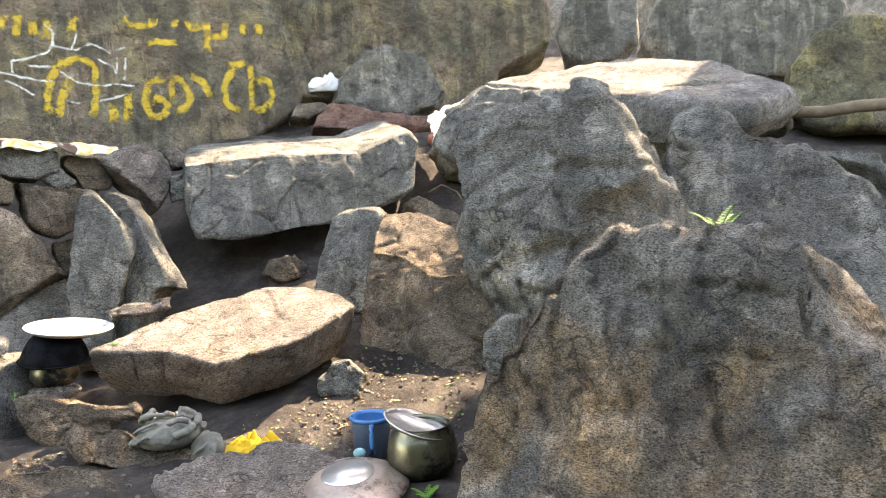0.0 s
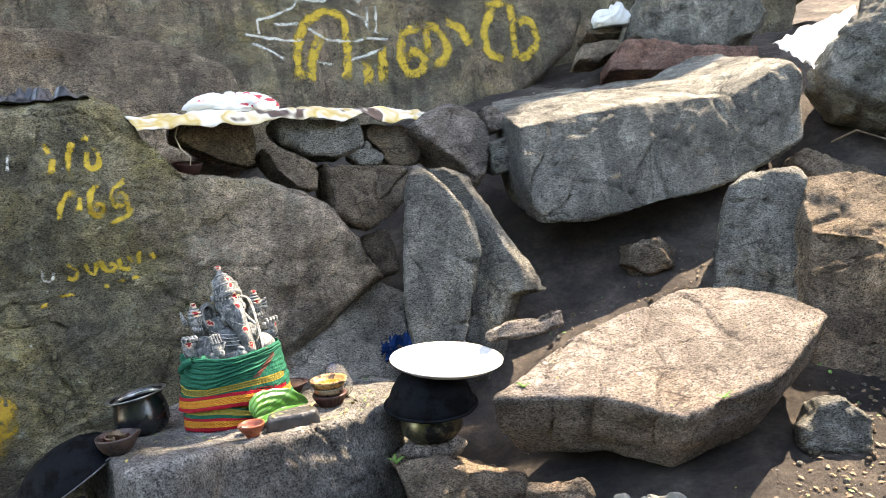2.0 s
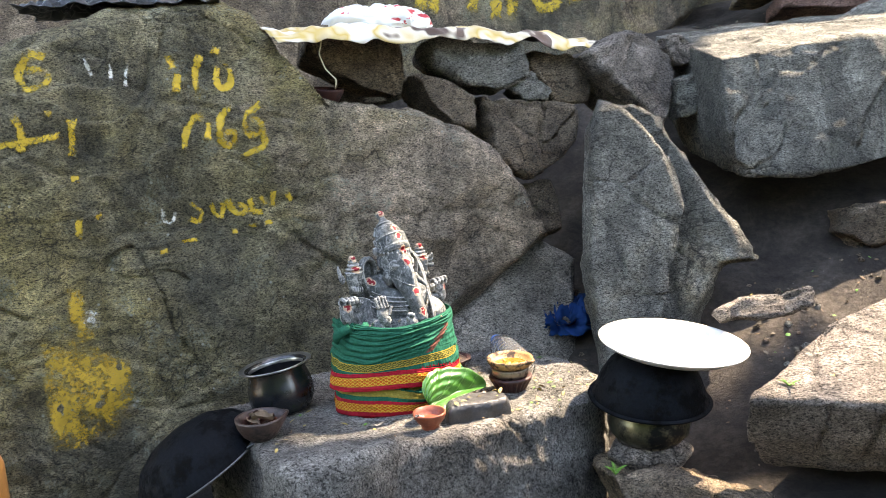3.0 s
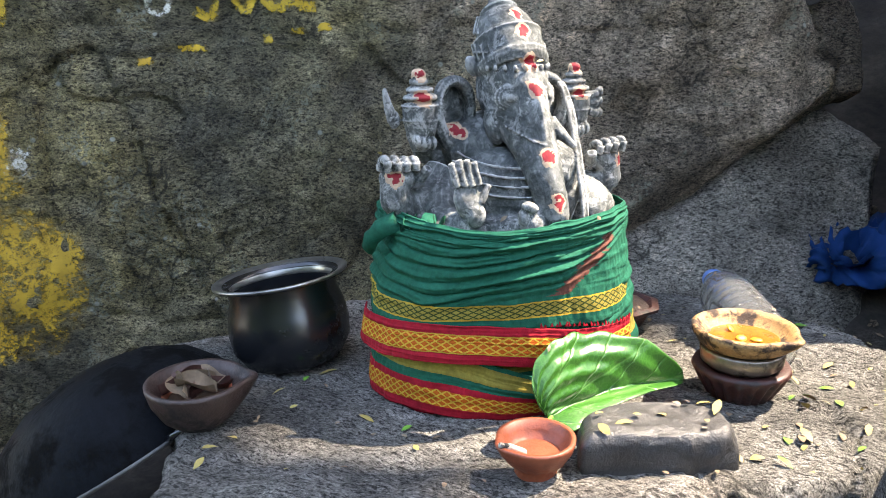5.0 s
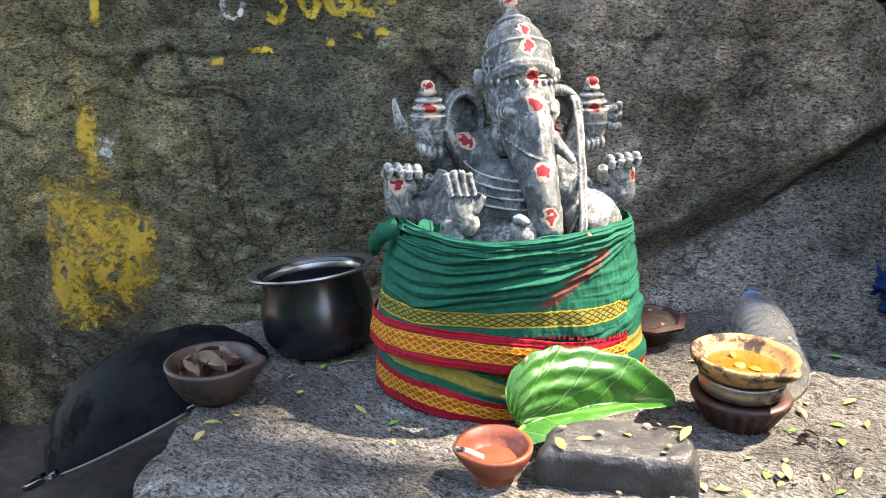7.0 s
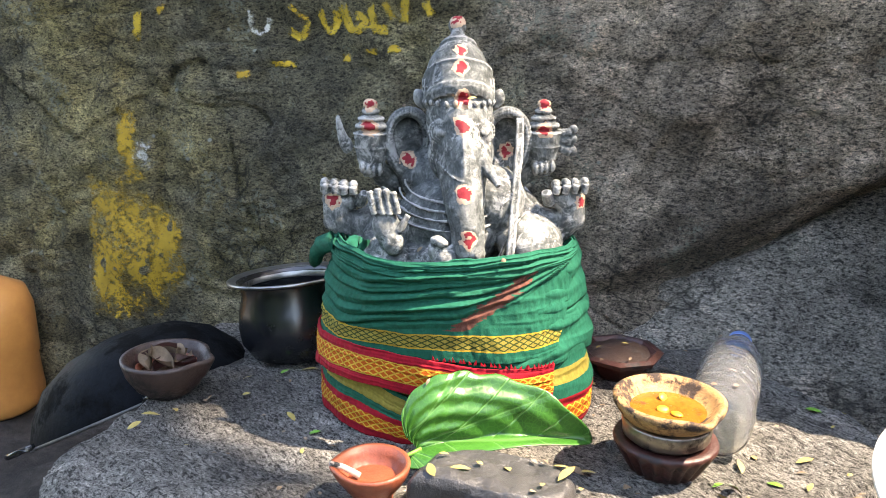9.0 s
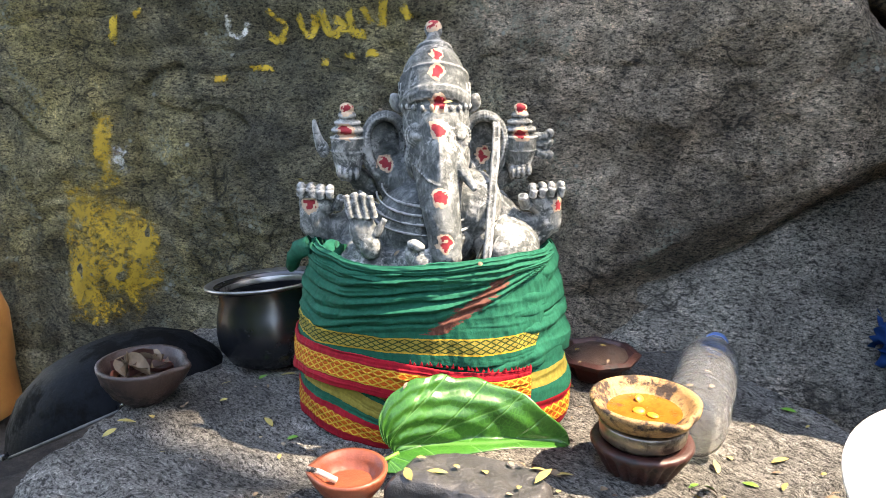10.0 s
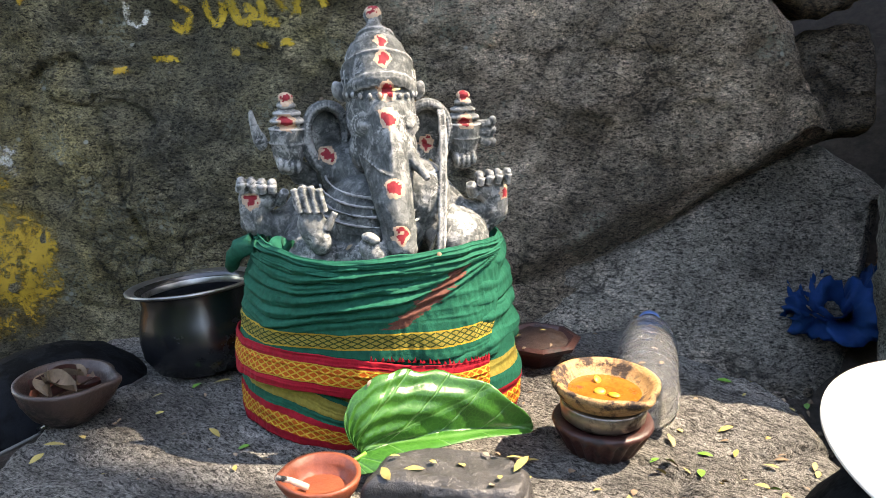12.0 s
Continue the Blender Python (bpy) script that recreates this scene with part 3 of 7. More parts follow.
rock("flake_stone", (-1.12, 3.3, 0.2, 60, 0, 15), [(-0.23, -0.01), (-0.16, 0.02), (0.01, 0.04), (0.01, 0.0), (-0.06, -0.03), (-0.21, -0.03)],
     0.06, ROCK_TAN, "thin reddish-brown stone flake lying on the flat rock", seed=110, voxel=0.008, facet=0.013, cell=0.11, rough=0.0072, chamfer=0.007, mid=1.0, back=(0.85, 0, 0.01))
rock("under_rock", (-1.4, 2.92, -0.1, 70, 0, 10), [(-0.18, 0.05), (-0.03, 0.03), (0.13, -0.01), (0.19, -0.04), (0.18, -0.16), (0.05, -0.17), (-0.06, -0.14), (-0.13, -0.04)],
     0.3, ROCK_BROWN, "angular brown rock under the blackened pots", seed=113, voxel=0.008, facet=0.019, cell=0.17, rough=0.0111, chamfer=0.010, mid=1.0, back=(0.85, 0, 0.01))
rock("long_stone", (-1.1, 2.78, -0.08, 75, 0, 15), [(-0.11, 0.01), (-0.05, 0.02), (0.04, 0.01), (0.06, -0.02), (0.03, -0.04), (-0.11, -0.03)],
     0.1, ROCK_BROWN, "long rounded grey-brown stone beside the cloth", seed=116, voxel=0.008, facet=0.012, cell=0.08, rough=0.0051, chamfer=0.014, back=(0.75, 0, 0.01))
rock("step_rock", (-1.25, 2.72, -0.15, 60, 0, 5), [(-0.05, 0.03), (0.01, 0.04), (0.18, 0.02), (0.23, -0.03), (0.42, -0.04), (0.42, -0.13), (0.23, -0.15), (0.03, -0.09)],
     0.3, ROCK_BROWN, "rough brown rock forming a low step", seed=119, voxel=0.008, facet=0.022, cell=0.21, rough=0.012, chamfer=0.010, mid=1.0, back=(0.85, 0, 0.01))
rock("step_rock", (-1.3, 2.45, -0.3, 50, 0, 0), [(-0.11, 0.12), (-0.04, 0.14), (0.19, 0.15), (0.25, 0.11), (0.32, 0.03), (0.26, -0.06), (-0.05, -0.05)],
     0.3, ROCK_BROWN, "rough brown rock forming a low step", seed=122, voxel=0.008, facet=0.022, cell=0.19, rough=0.012, chamfer=0.010, mid=1.0, back=(0.85, 0, 0.01))
rock("ground_slab", (-0.65, 2.5, -0.2, 14, 0, 5), [(-0.26, -0.01), (-0.16, 0.08), (0.1, 0.14), (0.25, 0.1), (0.32, 0.03), (0.3, -0.12), (0.18, -0.26), (-0.14, -0.23)],
     0.15, ROCK_TAN, "flat brown rock set in the soil", seed=125, voxel=0.008, facet=0.022, cell=0.26, rough=0.012, chamfer=0.010, mid=1.0, back=(0.85, 0, 0.01))
rock("small_rock", (-0.48, 3.18, -0.12, 70, 0, 0), [(-0.02, 0.02), (0.04, 0.09), (0.1, 0.1), (0.17, 0.03), (0.15, -0.05), (-0.01, -0.04)],
     0.15, ROCK_GREY, "small grey rock on the bare soil", seed=128, voxel=0.008, facet=0.010, cell=0.09, rough=0.0057, chamfer=0.005, mid=1.0, back=(0.85, 0, 0.01))
rock("chock_rock", (0.13, 2.4, 0.18, 80, 0, -20), [(-0.0, 0.03), (0.06, 0.09), (0.1, 0.09), (0.1, -0.08), (0.04, -0.1), (-0.01, -0.05)],
     0.2, ROCK_GREY, "narrow grey rock jammed beside the front boulder", seed=131, voxel=0.008, facet=0.010, cell=0.09, rough=0.0057, chamfer=0.005, mid=1.0, back=(0.85, 0, 0.01))
rock("hex_base", (-0.35, 5.52, 1.12, 70, 0, 10), [(-0.5, 0.05), (-0.37, 0.14), (0.04, 0.03), (0.35, 0.0), (0.3, -0.06), (-0.19, -0.08), (-0.53, -0.05)],
     0.4, ROCK_RED, "flat reddish rock under the blocky boulder", seed=134, voxel=0.016, facet=0.03, cell=0.4, rough=0.012, chamfer=0.03, back=(0.75, 0, 0.01))
rock("loose_rock", (-0.75, 5.6, 1.2, 70, 0, 20), [(-0.28, -0.04), (-0.23, 0.07), (-0.04, 0.08), (0.04, 0.02), (-0.14, -0.05)],
     0.2, ROCK_BROWN, "loose dark brown rock on the upper bank", seed=137, voxel=0.016, facet=0.017, cell=0.14, rough=0.0096, chamfer=0.009, mid=1.0, back=(0.85, 0, 0.01))
rock("loose_rock", (-0.7, 5.75, 1.3, 70, 0, 20), [(-0.26, 0.12), (-0.21, 0.14), (0.0, 0.13), (-0.03, 0.0), (-0.26, 0.02)],
     0.2, ROCK_BROWN, "loose dark brown rock on the upper bank", seed=140, voxel=0.016, facet=0.013, cell=0.12, rough=0.0078, chamfer=0.007, mid=1.0, back=(0.85, 0, 0.01))
rock("hollow_rock", (0.15, 3.8, 0.38, 70, 0, -10), [(0.05, -0.08), (0.06, 0.01), (0.12, 0.05), (0.18, 0.03), (0.17, -0.08)],
     0.2, ROCK_BROWN, "brown rock in the dark hollow", seed=143, voxel=0.008, facet=0.007, cell=0.06, rough=0.0039, chamfer=0.003, mid=1.0, back=(0.85, 0, 0.01))
rock("hollow_rock", (-0.1, 4.4, 0.5, 55, 0, 0), [(-0.09, 0.07), (-0.01, 0.13), (0.16, 0.02), (0.3, -0.1), (0.08, -0.09)],
     0.2, ROCK_BROWN, "brown rock in the dark hollow", seed=146, voxel=0.008, facet=0.020, cell=0.18, rough=0.0117, chamfer=0.010, mid=1.0, back=(0.85, 0, 0.01))
rock("hollow_rock", (-0.95, 4.05, 0.24, 70, 0, 10), [(0.07, -0.01), (0.11, 0.08), (0.21, 0.10), (0.27, 0.04), (0.24, -0.08), (0.09, -0.10)], 0.2, ROCK_BROWN, "brown rock in the dark hollow under the slab", seed=321, voxel=0.008,
     facet=0.014, cell=0.12, rough=0.006, chamfer=0.01)
rock("far_boulder", (1.9, 8.2, 1.9, 85, 0, -10), [(-0.65, 0.3), (-0.56, 0.62), (-0.2, 0.86), (0.19, 0.71), (0.21, 0.25), (-0.05, -0.03), (-0.57, 0.0)],
     1.0, ROCK_GREY, "big distant grey boulder on the hillside", seed=149, voxel=0.025, facet=0.03, cell=0.4, rough=0.012, chamfer=0.03, back=(0.75, 0, 0.01))
rock("far_boulder", (3.0, 9.0, 1.9, 82, 0, -15), [(-0.72, 0.25), (-0.49, 0.83), (-0.36, 1.35), (1.53, 1.26), (1.51, 0.26), (0.94, -0.13), (-0.25, -0.11)],
     1.2, ROCK_GREY, "big distant grey boulder on the hillside", seed=152, voxel=0.025, facet=0.03, cell=0.4, rough=0.012, chamfer=0.03, back=(0.75, 0, 0.01))
rock("mossy_boulder", (2.6, 4.8, 1.1, 85, 0, -20), [(-0.46, -0.07), (-0.44, 0.24), (-0.32, 0.4), (-0.13, 0.49), (0.45, 0.46), (0.5, -0.23), (-0.29, -0.17)],
     0.8, ROCK_IDOL, "dark mossy green boulder", seed=155, voxel=0.016, facet=0.03, cell=0.4, rough=0.012, chamfer=0.03, back=(0.75, 0, 0.01))
rock("shelf_rock", (1.9, 4.2, 0.82, 50, 0, -15), [(-0.03, -0.01), (0.16, -0.04), (0.36, -0.09), (0.47, -0.32), (0.29, -0.18), (0.04, -0.1)],
     0.3, ROCK_GREY, "thin grey rock shelf below the log", seed=158, voxel=0.016, facet=0.03, cell=0.23, rough=0.012, chamfer=0.03, back=(0.75, 0, 0.01))
rock("knob_rock", (1.75, 4.6, 1.05, 75, 0, -15), [(0.01, -0.04), (0.05, 0.07), (0.17, 0.08), (0.28, -0.07), (0.25, -0.14), (0.04, -0.12)],
     0.3, ROCK_GREY, "rounded pale grey rock", seed=161, voxel=0.016, facet=0.019, cell=0.12, rough=0.0081, chamfer=0.022, back=(0.75, 0, 0.01))
rock("idol_side_rock", (-2.95, 3.0, 0.1, 85, 0, 50), [(-0.41, -0.14), (-0.37, 0.0), (-0.22, 0.02), (-0.15, -0.0), (-0.14, -0.09), (-0.2, -0.13)],
     0.4, ROCK_IDOL, "dark rock beside the idol boulder", seed=167, voxel=0.008, facet=0.019, cell=0.12, rough=0.0081, chamfer=0.022, back=(0.75, 0, 0.01))
rock("wedge_stone", (-1.86, 3.74, -0.03, 60, 0, 35), [(-0.09, -0.10), (-0.08, 0.0), (-0.02, 0.04), (0.06, 0.02), (0.08, -0.10)], 0.12, ROCK_GREY, "small pale broken rock at the boulder's foot", seed=301, voxel=0.006,
     facet=0.006, cell=0.07, rough=0.005, chamfer=0.003)
rock("hill_boulder", (3.5, 12.5, 2.0, 80, 0, 0), [(-5.0, -1.0), (-4.6, 1.2), (-2.0, 2.6), (1.5, 3.2), (6.0, 2.6), (7.0, -1.0)], 3.0, ROCK_PALE, "great grey rock face far up the slope", seed=303, voxel=0.09, facet=0.15, cell=1.5,
     rough=0.05, chamfer=0.3, category="boulder")
bake_rocks()

# ---- paint on the boulders ----
def worn_paint(name, colour, amount=0.46):
    """Old brushed paint: the stone shows through where it has flaked off."""
    mat, nt, b = node_material(name, 0.8)
    v = coords(nt)
    nt.links.new(mix(nt, 0.5, (*colour,), ramp(nt, tex_noise(nt, v, 40, 5), (0.3, 0.25), (0.7, 0.7)), "OVERLAY"), b.inputs["Base Color"])
    uv = nt.nodes.new("ShaderNodeUVMap")
    sep = nt.nodes.new("ShaderNodeSeparateXYZ")
    nt.links.new(uv.outputs[0], sep.inputs[0])
    edge = math_node(nt, "MAXIMUM", math_node(nt, "POWER", sep.outputs[1], 2.5), math_node(nt, "POWER", sep.outputs[0], 3.0))
    flake = math_node(nt, "ADD", math_node(nt, "MULTIPLY", tex_noise(nt, v, 110, 8.0, 0.9), 0.65), math_node(nt, "MULTIPLY", tex_noise(nt, v, 17, 5.0, 0.7), 0.35))
    flake = math_node(nt, "ADD", math_node(nt, "MULTIPLY", flake, 1.9), -0.45)
    flake = math_node(nt, "SUBTRACT", flake, math_node(nt, "MULTIPLY", edge, 0.20))
    hole = ramp(nt, flake, (amount - 0.09, 0.0), (amount + 0.02, 0.88))
    nt.links.new(hole, b.inputs["Alpha"])
    return mat


PAINT = {"yellow": worn_paint("yellow_paint", (0.50, 0.33, 0.03), 0.45), "ochre": worn_paint("ochre_paint", (0.44, 0.27, 0.025), 0.465), "white": worn_paint("white_paint", (0.56, 0.55, 0.47), 0.49), "red": worn_paint("red_paint", (0.40, 0.09, 0.06), 0.52)}
from mathutils.bvhtree import BVHTree
TREES = {}


def stroke(boulder, colour, width, points):
    """One brush stroke that hugs the face of a boulder, given in the plane of its front."""
    if boulder.name not in TREES:
        TREES[boulder.name] = BVHTree.FromPolygons([v.co for v in boulder.data.vertices], [p.vertices for p in boulder.data.polygons])
    pts = [Vector(p) for p in points]
    dense = []
    for a, b in zip(pts, pts[1:]):
        k = max(2, int((b - a).length / (width * 0.4)))
        dense += [a.lerp(b, i / k) for i in range(k)]
    dense.append(pts[-1])
    for _ in range(2):
        dense = [dense[0]] + [(dense[i - 1] + dense[i] * 2 + dense[i + 1]) / 4 for i in range(1, len(dense) - 1)] + [dense[-1]]
    bm = bmesh.new()
    rows = []
    lay = bm.loops.layers.uv.new("UVMap")
    for i, c in enumerate(dense):
        along = min(i, len(dense) - 1 - i) / max(1.0, min(4.0, (len(dense) - 1) * 0.5))
        d = (dense[min(i + 1, len(dense) - 1)] - dense[max(i - 1, 0)]).normalized()
        side = Vector((-d.y, d.x))
        w = width * (0.52 + 0.20 * noise.noise((c.x * 30, c.y * 30, width * 99)))
        row = []
        for s in (-1, -0.5, 0, 0.5, 1):
            q = c + side * (s * w)
            hit = TREES[boulder.name].ray_cast(Vector((q.x, q.y, 1.0)), Vector((0, 0, -1)))
            row.append((bm.verts.new((q.x, q.y, (hit[0].z if hit[0] else 0.0) + 0.003)), max(0.0, 1 - along), abs(s)))
        rows.append(row)
    for a, b in zip(rows, rows[1:]):
        for i in range(4):
            quad = (a[i], a[i + 1], b[i + 1], b[i])
            face = bm.faces.new([q[0] for q in quad])
            for loop, q in zip(face.loops, quad):
                loop[lay].uv = (q[1], q[2])
    return part("painted_mark", bm, PAINT[colour], boulder, "faded %s brushed paint" % colour)


REAR, IDOL_ROCK = bpy.data.objects["painted_boulder"], bpy.data.objects["idol_boulder"]


def stroke_rear(colour, width, points):
    stroke(REAR, colour, width, points)


def stroke_idol(colour, width, points):
    stroke(IDOL_ROCK, colour, width, points)


stroke_rear("yellow", 0.062, [(-1.54, 0.55), (-1.54, 0.47), (-1.47, 0.41), (-1.37, 0.42), (-1.32, 0.49), (-1.33, 0.55)])
stroke_rear("yellow", 0.062, [(-1.24, 0.56), (-1.26, 0.37)])
stroke_rear("yellow", 0.062, [(-1.16, 0.52), (-1.15, 0.4)])
stroke_rear("yellow", 0.062, [(-1.08, 0.54), (-1.08, 0.37)])
stroke_rear("yellow", 0.062, [(-0.9, 0.57), (-0.93, 0.44)])
stroke_rear("yellow", 0.062, [(-0.61, 0.57), (-0.55, 0.51), (-0.41, 0.52), (-0.38, 0.59)])
stroke_rear("yellow", 0.062, [(-0.23, 0.6), (-0.25, 0.52)])
stroke_rear("yellow", 0.062, [(-0.15, 0.6), (-0.14, 0.5), (-0.05, 0.56)])
stroke_rear("yellow", 0.062, [(-0.01, 0.61), (-0.03, 0.36)])
stroke_rear("yellow", 0.062, [(0.01, 0.49), (0.11, 0.47), (0.13, 0.61)])
stroke_rear("yellow", 0.062, [(0.27, 0.62), (0.25, 0.5)])
stroke_rear("yellow", 0.062, [(0.39, 0.62), (0.38, 0.52)])
stroke_rear("yellow", 0.062, [(-1.12, -0.16), (-1.1, 0.05), (-1.03, 0.2), (-0.89, 0.26), (-0.8, 0.2), (-0.81, 0.03), (-0.85, -0.17)])
stroke_rear("yellow", 0.062, [(-1.06, -0.17), (-1.02, -0.01), (-0.95, 0.12)])
stroke_rear("yellow", 0.062, [(-0.71, -0.05), (-0.73, -0.22)])
stroke_rear("yellow", 0.062, [(-0.61, 0.03), (-0.64, -0.22)])
stroke_rear("yellow", 0.062, [(-0.34, 0.14), (-0.47, 0.1), (-0.51, -0.05), (-0.48, -0.16), (-0.4, -0.16), (-0.35, -0.07), (-0.4, -0.01), (-0.49, -0.07)])
stroke_rear("yellow", 0.062, [(-0.34, 0.14), (-0.24, 0.13), (-0.19, -0.01), (-0.25, -0.1), (-0.33, -0.12)])
stroke_rear("yellow", 0.062, [(-0.32, 0.12), (-0.32, -0.05)])
stroke_rear("yellow", 0.062, [(-0.19, 0.17), (-0.09, 0.12), (-0.05, -0.03)])
stroke_rear("yellow", 0.062, [(0.17, 0.27), (0.06, 0.1), (0.05, -0.06), (0.16, -0.1)])
stroke_rear("yellow", 0.062, [(0.1, 0.25), (0.26, 0.29)])
stroke_rear("yellow", 0.062, [(0.28, 0.29), (0.24, -0.1)])
stroke_rear("yellow", 0.062, [(0.28, 0.14), (0.4, 0.17), (0.43, 0.03), (0.34, -0.08), (0.24, -0.1)])
stroke_rear("yellow", 0.062, [(-0.47, 0.39), (-0.22, 0.41)])
stroke_rear("white", 0.022, [(-1.39, 0.13), (-1.29, 0.11), (-1.15, 0.08), (-1.04, 0.09)])
stroke_rear("white", 0.022, [(-1.3, 0.12), (-1.3, 0.21), (-1.21, 0.23), (-1.09, 0.28), (-1.05, 0.34), (-1.04, 0.44), (-1.11, 0.5)])
stroke_rear("white", 0.022, [(-1.05, 0.34), (-0.94, 0.31), (-0.89, 0.45)])
stroke_rear("white", 0.022, [(-1.21, 0.18), (-1.07, 0.18)])
stroke_rear("white", 0.022, [(-0.94, 0.3), (-0.82, 0.36), (-0.7, 0.3), (-0.59, 0.35)])
stroke_rear("white", 0.022, [(-0.8, 0.26), (-0.69, 0.2), (-0.66, 0.1)])
stroke_rear("white", 0.022, [(-0.66, 0.28), (-0.67, 0.16)])
stroke_rear("white", 0.022, [(-0.6, 0.28), (-0.63, 0.1)])
stroke_rear("white", 0.022, [(-1.03, 0.16), (-0.93, 0.08), (-0.8, 0.06), (-0.67, 0.07), (-0.55, 0.06)])
stroke_rear("white", 0.022, [(-1.35, 0.08), (-1.26, 0.03), (-1.18, -0.03)])
stroke_rear("white", 0.022, [(-0.82, -0.05), (-0.68, -0.02), (-0.6, 0.01)])
stroke_rear("white", 0.022, [(-1.02, -0.05), (-0.91, -0.07)])
stroke_rear("red", 0.03, [(-2.15, 0.52), (-2.14, 0.45)])
stroke_rear("red", 0.03, [(-2.04, 0.53), (-2.01, 0.47), (-1.96, 0.53)])
stroke_rear("red", 0.03, [(-1.9, 0.53), (-1.88, 0.46)])
stroke_rear("red", 0.03, [(-1.83, 0.53), (-1.8, 0.48), (-1.71, 0.54), (-1.69, 0.48)])
stroke_idol("yellow", 0.021, [(-0.11, 0.88), (-0.13, 0.83), (-0.13, 0.76)])
stroke_idol("yellow", 0.021, [(-0.08, 0.89), (-0.06, 0.88)])
stroke_idol("yellow", 0.021, [(-0.07, 0.85), (-0.08, 0.8), (-0.06, 0.78), (-0.04, 0.8), (-0.04, 0.84), (-0.07, 0.85)])
stroke_idol("yellow", 0.021, [(-0.19, 0.88), (-0.18, 0.84)])
stroke_idol("yellow", 0.021, [(-0.17, 0.83), (-0.18, 0.78)])
stroke_idol("yellow", 0.021, [(-0.18, 0.62), (-0.17, 0.68), (-0.14, 0.72), (-0.12, 0.71)])
stroke_idol("yellow", 0.021, [(-0.11, 0.7), (-0.12, 0.65)])
stroke_idol("yellow", 0.021, [(-0.05, 0.74), (-0.08, 0.71), (-0.09, 0.65), (-0.06, 0.63), (-0.04, 0.67), (-0.08, 0.67)])
stroke_idol("yellow", 0.021, [(0.03, 0.74), (-0.02, 0.71), (-0.02, 0.66), (0.02, 0.66), (0.02, 0.7), (-0.01, 0.7)])
stroke_idol("yellow", 0.021, [(0.02, 0.68), (0.03, 0.63), (-0.05, 0.6)])
for colour, width, points in (("yellow", 0.018, [(-0.129, 0.49), (-0.118, 0.455), (-0.10, 0.452), (-0.094, 0.49)]), ("yellow", 0.020, [(-0.085, 0.497), (-0.07, 0.46), (-0.045, 0.452), (-0.035, 0.475), (-0.06, 0.478)]),
                              ("yellow", 0.018, [(-0.028, 0.50), (-0.022, 0.455), (0.006, 0.456)]), ("yellow", 0.016, [(0.0, 0.50), (0.012, 0.47)]), ("yellow", 0.018, [(0.037, 0.51), (0.03, 0.46)]), ("yellow", 0.016, [(0.07, 0.50), (0.084, 0.475)]),
                              ("yellow", 0.014, [(-0.18, 0.497), (-0.15, 0.47), (-0.16, 0.44), (-0.185, 0.455)]), ("yellow", 0.012, [(-0.213, 0.397), (-0.166, 0.398)]), ("ochre", 0.012, [(-0.27, 0.376), (-0.245, 0.38)]),
                              ("yellow", 0.013, [(-0.082, 0.409), (-0.066, 0.411)]), ("yellow", 0.012, [(-0.040, 0.419), (-0.012, 0.421)]), ("yellow", 0.012, [(0.004, 0.424), (0.029, 0.425)]), ("ochre", 0.014, [(-0.405, 0.478), (-0.388, 0.494)])):
    stroke_idol(colour, width, points)
stroke_idol("yellow", 0.021, [(-0.51, 0.89), (-0.54, 0.84), (-0.52, 0.8), (-0.47, 0.82), (-0.47, 0.85), (-0.52, 0.85)])
stroke_idol("yellow", 0.021, [(-0.51, 0.89), (-0.47, 0.88)])
stroke_idol("yellow", 0.021, [(-0.56, 0.74), (-0.54, 0.71), (-0.55, 0.65)])
stroke_idol("yellow", 0.021, [(-0.6, 0.67), (-0.5, 0.68), (-0.45, 0.69)])
stroke_idol("yellow", 0.021, [(-0.49, 0.74), (-0.47, 0.74)])
stroke_idol("yellow", 0.021, [(-0.43, 0.73), (-0.44, 0.63)])
stroke_idol("yellow", 0.021, [(-0.44, 0.59), (-0.44, 0.57)])
stroke_idol("yellow", 0.021, [(-0.45, 0.43), (-0.44, 0.49)])
stroke_idol("white", 0.012, [(-0.248, 0.49), (-0.25, 0.455), (-0.228, 0.447), (-0.218, 0.475)])
stroke_idol("white", 0.012, [(-0.39, 0.88), (-0.37, 0.82)])
stroke_idol("white", 0.012, [(-0.33, 0.87), (-0.33, 0.81)])
stroke_idol("white", 0.012, [(-0.29, 0.86), (-0.3, 0.8)])
stroke_idol("ochre", 0.040, [(-0.47, 0.315), (-0.474, 0.25), (-0.461, 0.18)])
stroke_idol("ochre", 0.085, [(-0.525, 0.20), (-0.525, 0.08), (-0.53, -0.08)])
stroke_idol("ochre", 0.085, [(-0.462, 0.17), (-0.463, 0.054), (-0.465, -0.08)])
stroke_idol("ochre", 0.070, [(-0.41, 0.15), (-0.402, 0.06), (-0.42, -0.03)])
stroke_idol("white", 0.045, [(-0.440, 0.27), (-0.443, 0.235), (-0.45, 0.205)])
stroke_idol("red", 0.016, [(-0.450, 0.250), (-0.448, 0.238)])


